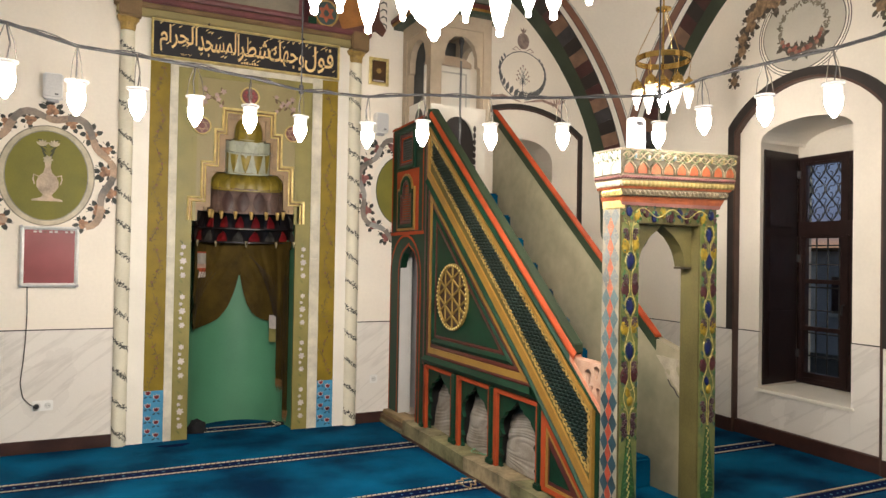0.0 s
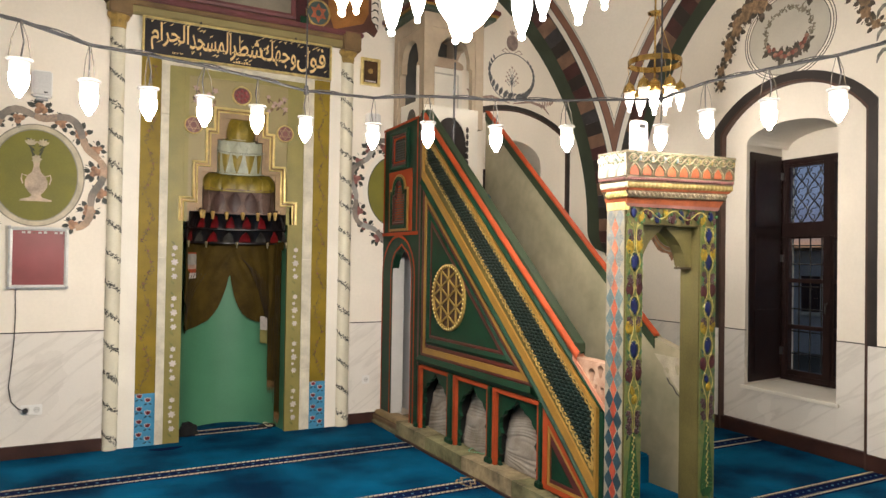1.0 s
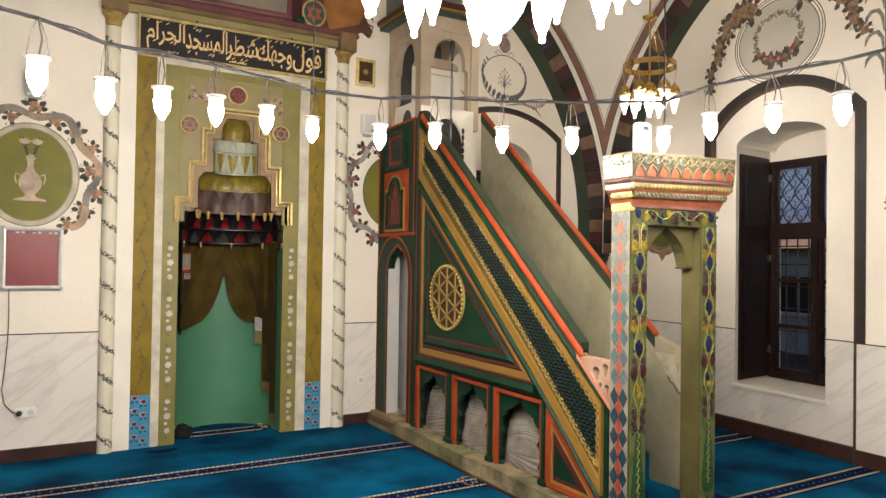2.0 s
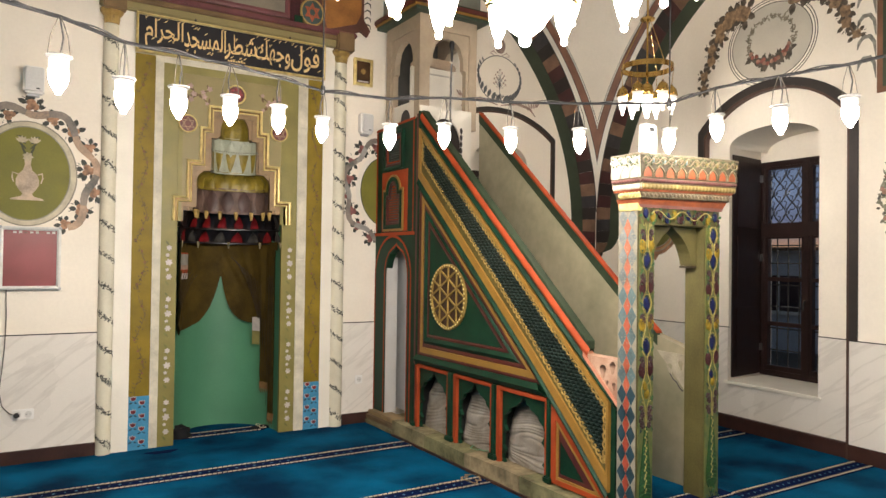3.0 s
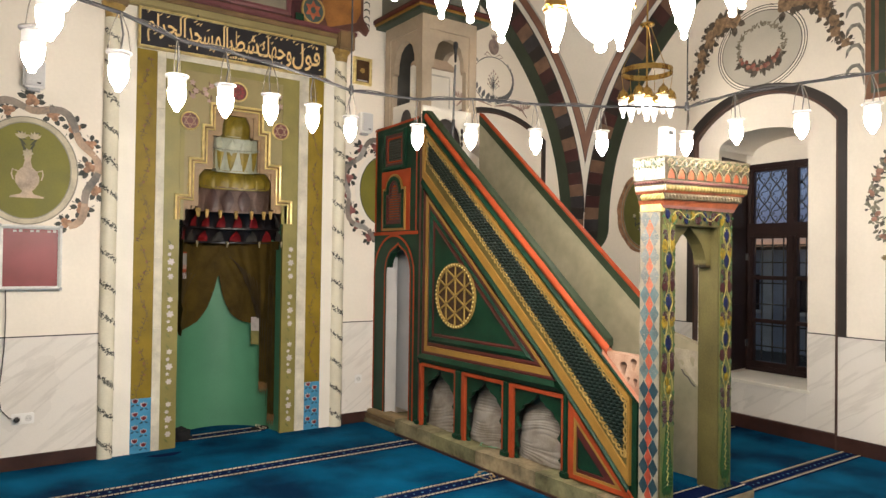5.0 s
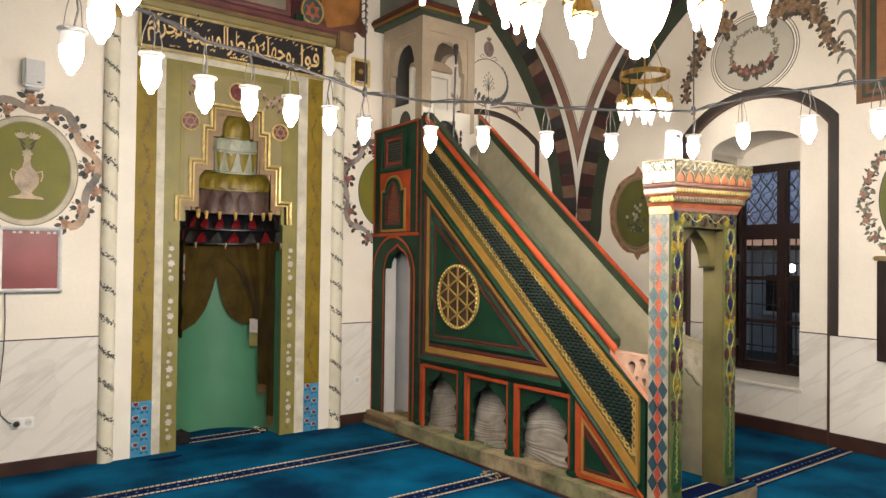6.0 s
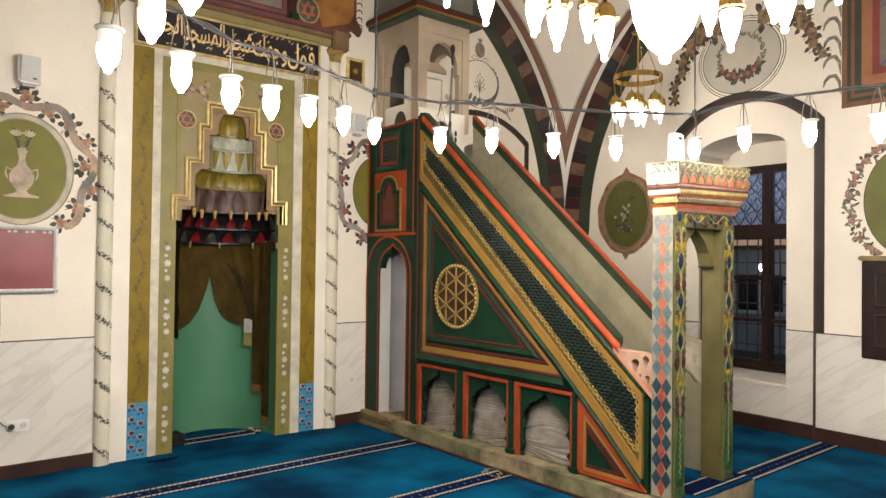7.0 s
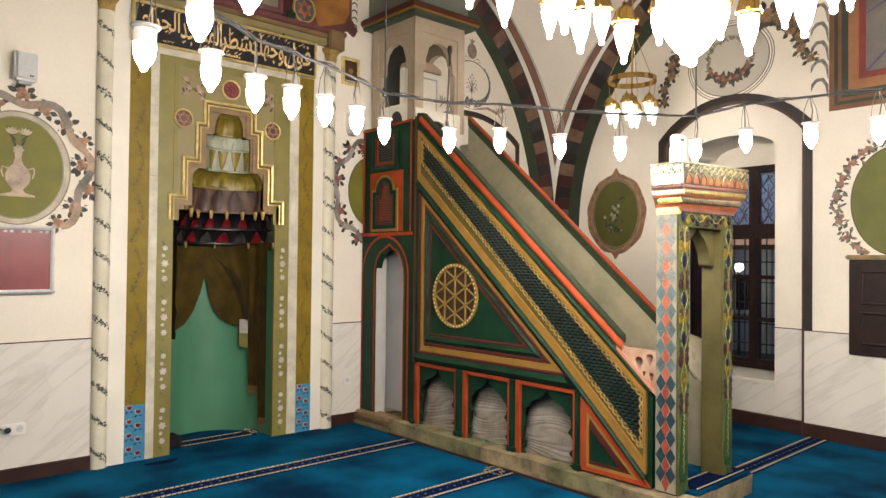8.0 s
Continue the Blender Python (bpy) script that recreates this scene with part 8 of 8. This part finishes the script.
def street_outside():
    """The house across the yard, with one lit window, and a globe added for the bright spot in the panes."""
    WALLO = mat("dusk_plaster", (0.34, 0.40, 0.58), 0.8, 0.15, 0.8, 0.1)
    k = thing("house", "blue-grey house wall across the yard at dusk", "house", at=(19.0, 9.0, -1.0))
    part("wall", box(bmesh.new(), 19.0, 24.0, 4.0, 22.0, -1.0, 1.98), WALLO, k)
    part("roof", bevelled(box(bmesh.new(), 18.6, 24.4, 3.7, 22.3, 1.98, 2.08), 0.03), mat("dark_roof", (0.05, 0.03, 0.025), 0.7, 0.2, 3, 0.1), k, "dark tiled eaves")
    for y in (5.2, 7.4, 9.6, 11.8, 14.0, 16.2):
        w = part("window", box(bmesh.new(), 18.95, 18.99, y, y + 1.3, 0.2, 1.25), mat("dusk_glass", (0.010, 0.014, 0.03)), k, "dark window")
        part("mullion", box(bmesh.new(), 18.92, 18.95, y + 0.62, y + 0.68, 0.2, 1.25), mat("dusk_pilaster", (0.55, 0.60, 0.72), 0.8, 0.15, 2, 0.1), w)
        part("rail", box(bmesh.new(), 18.90, 18.95, y - 0.1, y + 1.4, 0.10, 0.2), mat("dusk_pilaster", (0.55, 0.60, 0.72)), w)
    for y in (4.8, 7.0, 9.2, 11.4, 13.6, 15.8):
        part("pilaster", box(bmesh.new(), 18.93, 18.998, y, y + 0.25, -1.0, 1.98), mat("dusk_pilaster", (0.55, 0.60, 0.72)), k)
    # added globe and post, placed to give the panes their bright spot
    lamp = thing("street_lamp", "lit globe on a post, added for the bright spot in the panes", "street lamp", at=(17.6, 9.5, -1.0))
    part("post", lathe(bmesh.new(), [(0.06, -1.0), (0.035, -0.6), (0.025, 1.36)], (17.6, 9.5, 0), 10), BLACK, lamp)
    part("globe", lathe(bmesh.new(), [(0.02, 1.36), (0.09, 1.39), (0.12, 1.47), (0.09, 1.55), (0.02, 1.58)], (17.6, 9.5, 0), 16), glow("pane_spot_glow", (1.0, 0.82, 0.60), 20.0), lamp, "lit globe", smooth=True)
    solo("ground", box(bmesh.new(), 6.4, 60, -60, 90, -1.2, -1.0), mat("yard_paving", (0.05, 0.055, 0.065), 0.85, 0.2, 1.5, 0.2), "dark paved yard outside the window", "ground", kind="structure")


street_outside()

# ---- fittings on the walls ----
disp = thing("prayer_time_display", "dark red prayer-time display in an aluminium frame", "display", at=(-0.35, 6.19, 1.53))
DP = rect(-0.552, -0.150, 1.300, 1.772)
ALU = mat("brushed_aluminium", (0.72, 0.72, 0.70), 0.35, 0.08, 30, 0.05, metal=0.3)
part("frame", frame_band(DP, 0.028, fQ, 0.002, 0.045, 0.006), ALU, disp, "pale aluminium frame")
part("screen", slab(inset(DP, 0.020), fQ, 0.002, 0.038), mat("dark_red_screen", (0.27, 0.055, 0.06), 0.32, 0.18, 2.2, 0.0, fine=6), disp, "dark red screen")
for u in (-0.545, -0.157):
    for v in (1.307, 1.765):
        part("corner_cap", bevelled(slab(rect(u - 0.012, u + 0.012, v - 0.012, v + 0.012), fQ, 0.03, 0.052), 0.004), GREYP, disp)
for k in range(9):
    part("text_bar", slab(rect(-0.50 + 0.036 * k, -0.478 + 0.036 * k, 1.722, 1.732 + 0.004 * (k % 3)), fQ, 0.036, 0.0395), PETAL if k % 3 else ROSEP, disp)
cab = [(-0.50, 1.30), (-0.495, 1.10), (-0.50, 0.90), (-0.515, 0.70), (-0.53, 0.55), (-0.51, 0.44), (-0.46, 0.38), (-0.42, 0.365)]
solo("power_cable", tube(bmesh.new(), [fQ(u, v, 0.015) for u, v in cab], 0.0036, 6), mat("grey_flex", (0.045, 0.042, 0.040)), "thin dark cable hanging from the display", "cable")


def socket(u, v, wide, plug):
    k = thing("wall_socket", "white plastic wall socket with a plug" if plug else "white plastic wall socket", "socket", at=fQ(u, v, 0))
    part("plate", bevelled(slab(rect(u - wide / 2, u + wide / 2, v - 0.04, v + 0.04), fQ, 0.004, 0.018), 0.005), PLASTIC, k)
    for du in ((-0.035, 0.035) if wide > 0.1 else (0.0,)):
        part("well", slab(arc(u + du, v, 0.024, 0.024, 0, 360, 18)[:-1], fQ, 0.010, 0.0195), mat("socket_well", (0.62, 0.61, 0.58), 0.4, 0.04, 8, 0.02), k)
        for s in (-1, 1):
            part("hole", slab(arc(u + du + s * 0.009, v, 0.003, 0.003, 0, 360, 8)[:-1], fQ, 0.01, 0.0205), BLACK, k)
    if plug:
        part("plug", bevelled(slab(rect(u - 0.060, u - 0.022, v - 0.018, v + 0.018), fQ, 0.018, 0.055), 0.008), BLACK, k)


socket(-0.375, 0.367, 0.145, True)
socket(2.375, 0.415, 0.075, False)


def speaker(u0, u1, v0, v1, n):
    k = thing("wall_speaker", "small white wall loudspeaker with a grey grille", "loudspeaker", "wall loudspeakers", at=fQ((u0 + u1) / 2, v0, 0))
    part("case", bevelled(slab([(u0, v0), (u1, v0 - 0.004), (u1, v1), (u0, v1)], fQ, 0.0, 0.085), 0.012), PLASTIC, k)
    part("grille", bevelled(slab(rect(u0 + 0.012, u1 - 0.006, v0 + 0.012, v1 - 0.012), fQ, 0.08, 0.100), 0.006), mat("pale_grille", (0.60, 0.60, 0.59), 0.5, 0.06, 60, 0.1), k)
    part("badge", slab(rect(u1 - 0.055, u1 - 0.03, v0 + 0.025, v0 + 0.035), fQ, 0.098, 0.102), BLACK, k)
    part("bracket", slab(rect(u0 + 0.03, u1 - 0.03, v0 - 0.02, v0), fQ, 0.0, 0.05), GREYP, k)


speaker(-0.425, -0.285, 2.772, 2.972, 0)
speaker(2.325, 2.455, 2.765, 2.955, 1)

pic = thing("framed_picture", "small brown picture with gilt emblem in a gold frame", "picture", at=fQ(2.37, 3.23, 0))
PP = rect(2.272, 2.468, 3.228, 3.488)
part("frame", frame_band(PP, 0.026, fQ, 0.0, 0.028, 0.006), GOLD, pic, "gilt frame")
part("picture", slab(inset(PP, 0.024), fQ, 0.0, 0.016), mat("picture_brown", (0.085, 0.04, 0.015), 0.4, 0.3, 9, 0.02), pic)
bm = bmesh.new()
flower(bm, fQ, 2.37, 3.365, 0.03, 0.0168, 8)
part("emblem", bm, mat("dull_gilt", (0.42, 0.29, 0.09)), pic)
part("caption_bar", slab(rect(2.315, 2.425, 3.262, 3.275), fQ, 0.014, 0.0172), PETAL, pic)

# paper notices in the niche
def paper(phi, z0, z1, wide, bands, lab):
    x, y = apse(phi, 0.045)
    t = math.atan2(0.5 * math.cos(radians(phi)), -0.45 * math.sin(radians(phi)))
    dx, dy = math.cos(t), math.sin(t)
    if dx < 0:
        dx, dy = -dx, -dy
    f = lambda u, v, w: (x + dx * u + dy * w, y + dy * u - dx * w, v)
    k = thing("paper_notice", lab, "notice", at=(x, y, z0))
    z = z0
    for h, m in bands:
        part("sheet", slab(rect(-wide / 2, wide / 2, z, z + (z1 - z0) * h), f, 0.0, 0.003), m, k)
        z += (z1 - z0) * h
    return k


paper(142, 1.365, 1.60, 0.15, ((0.22, PETAL), (0.14, CORAL), (0.16, SOFT), (0.42, RIBG), (0.06, CORAL)), "printed paper notice with an orange band")
paper(36, 0.76, 1.01, 0.085, ((0.5, mat("olive_paper", (0.24, 0.21, 0.07), 0.6, 0.2, 9, 0.1)), (0.5, PETAL)), "creased white and olive paper strip")


def bundle(at, r, h, m, lab, nm, cat, seed):
    """A crumpled heap of cloth."""
    bm = bmesh.new()
    bmesh.ops.create_icosphere(bm, subdivisions=3, radius=1.0)
    for v in bm.verts:
        d = 1 + 0.35 * noise.noise(v.co * 2.2 + Vector((seed, 0, 0))) + 0.12 * noise.noise(v.co * 6)
        v.co = Vector((at[0] + v.co.x * r[0] * d, at[1] + v.co.y * r[1] * d, at[2] + max(0, v.co.z + 0.35) * h * d))
    return solo(nm, bm, m, lab, cat, smooth=True)


CLOTHB = mat("black_cloth", (0.003, 0.003, 0.005), 0.85, 0.3, 12, 0.3)
bundle((0.80, 6.40, 0.0), (0.085, 0.06), 0.075, CLOTHB, "crumpled black cloth on the niche carpet", "black_cloth", "cloth", 2)
bundle((1.50, 6.42, 0.0), (0.09, 0.035), 0.022, CLOTHB, "flat black cloth with pale beads on the carpet", "black_cloth", "cloth", 5)
solo("carpet_stain", slab([(0.58 + 0.11 * math.cos(t) * (1 + 0.3 * math.sin(3 * t)), 6.02 + 0.055 * math.sin(t) * (1 + 0.3 * math.cos(2 * t))) for t in [2 * math.pi * i / 24 for i in range(24)]], lambda u, v, w: (u, v, w), -0.01, 0.0025), NAVY, "dark trodden patch on the blue carpet", "stain")


def beads(at, seed, m, lab, n=46, r=0.10):
    rnd = random.Random(seed)
    bm = bmesh.new()
    for k in range(n):
        t = 2 * math.pi * k / n
        q = r * (1 + 0.4 * math.sin(2 * t + seed) + 0.2 * math.sin(5 * t))
        lathe(bm, [(0.002, 0), (0.006, 0.004), (0.002, 0.009)], (at[0] + q * 0.5 * math.cos(t), at[1] + q * math.sin(t), at[2]), 6)
    return solo("prayer_beads", bm, m, lab, "prayer beads")


beads((2.35, 4.22, 0.008), 1, mat("tan_beads", (0.30, 0.20, 0.09), 0.5, 0.2, 9, 0.1), "tan string of prayer beads on the carpet")
beads((2.60, 4.46, 0.128), 3, mat("jade_beads", (0.16, 0.34, 0.20), 0.4, 0.2, 9, 0.1), "pale green prayer beads on the stone plinth", 40, 0.09)
beads((1.50, 6.41, 0.022), 4, mat("bone_beads", (0.55, 0.48, 0.34), 0.5, 0.2, 9, 0.1), "pale prayer beads on black cloth", 36, 0.06)

# dark wall cabinet
def wall_cabinet():
    k = thing("wall_cabinet", "dark stained panelled wall cabinet with a pale top board", "cabinet", at=fR(2.3, 0.78, 0))
    part("body", bevelled(slab(rect(1.85, 2.772, 0.785, 1.605), fR, -0.01, 0.03), 0.006), WOOD, k)
    for a, b in ((1.90, 2.29), (2.33, 2.725)):
        d = part("door", bevelled(slab(rect(a, b, 0.83, 1.56), fR, 0.028, 0.042), 0.006), WOOD, k)
        for z0, z1 in ((0.88, 1.16), (1.22, 1.51)):
            part("panel", frame_band(rect(a + 0.05, b - 0.05, z0, z1), 0.02, fR, 0.038, 0.05, 0.004), WOOD, d)
    part("top_board", bevelled(slab(rect(1.80, 2.80, 1.605, 1.645), fR, -0.01, 0.05), 0.012), mat("worn_light_wood", (0.30, 0.21, 0.10)), k)


wall_cabinet()
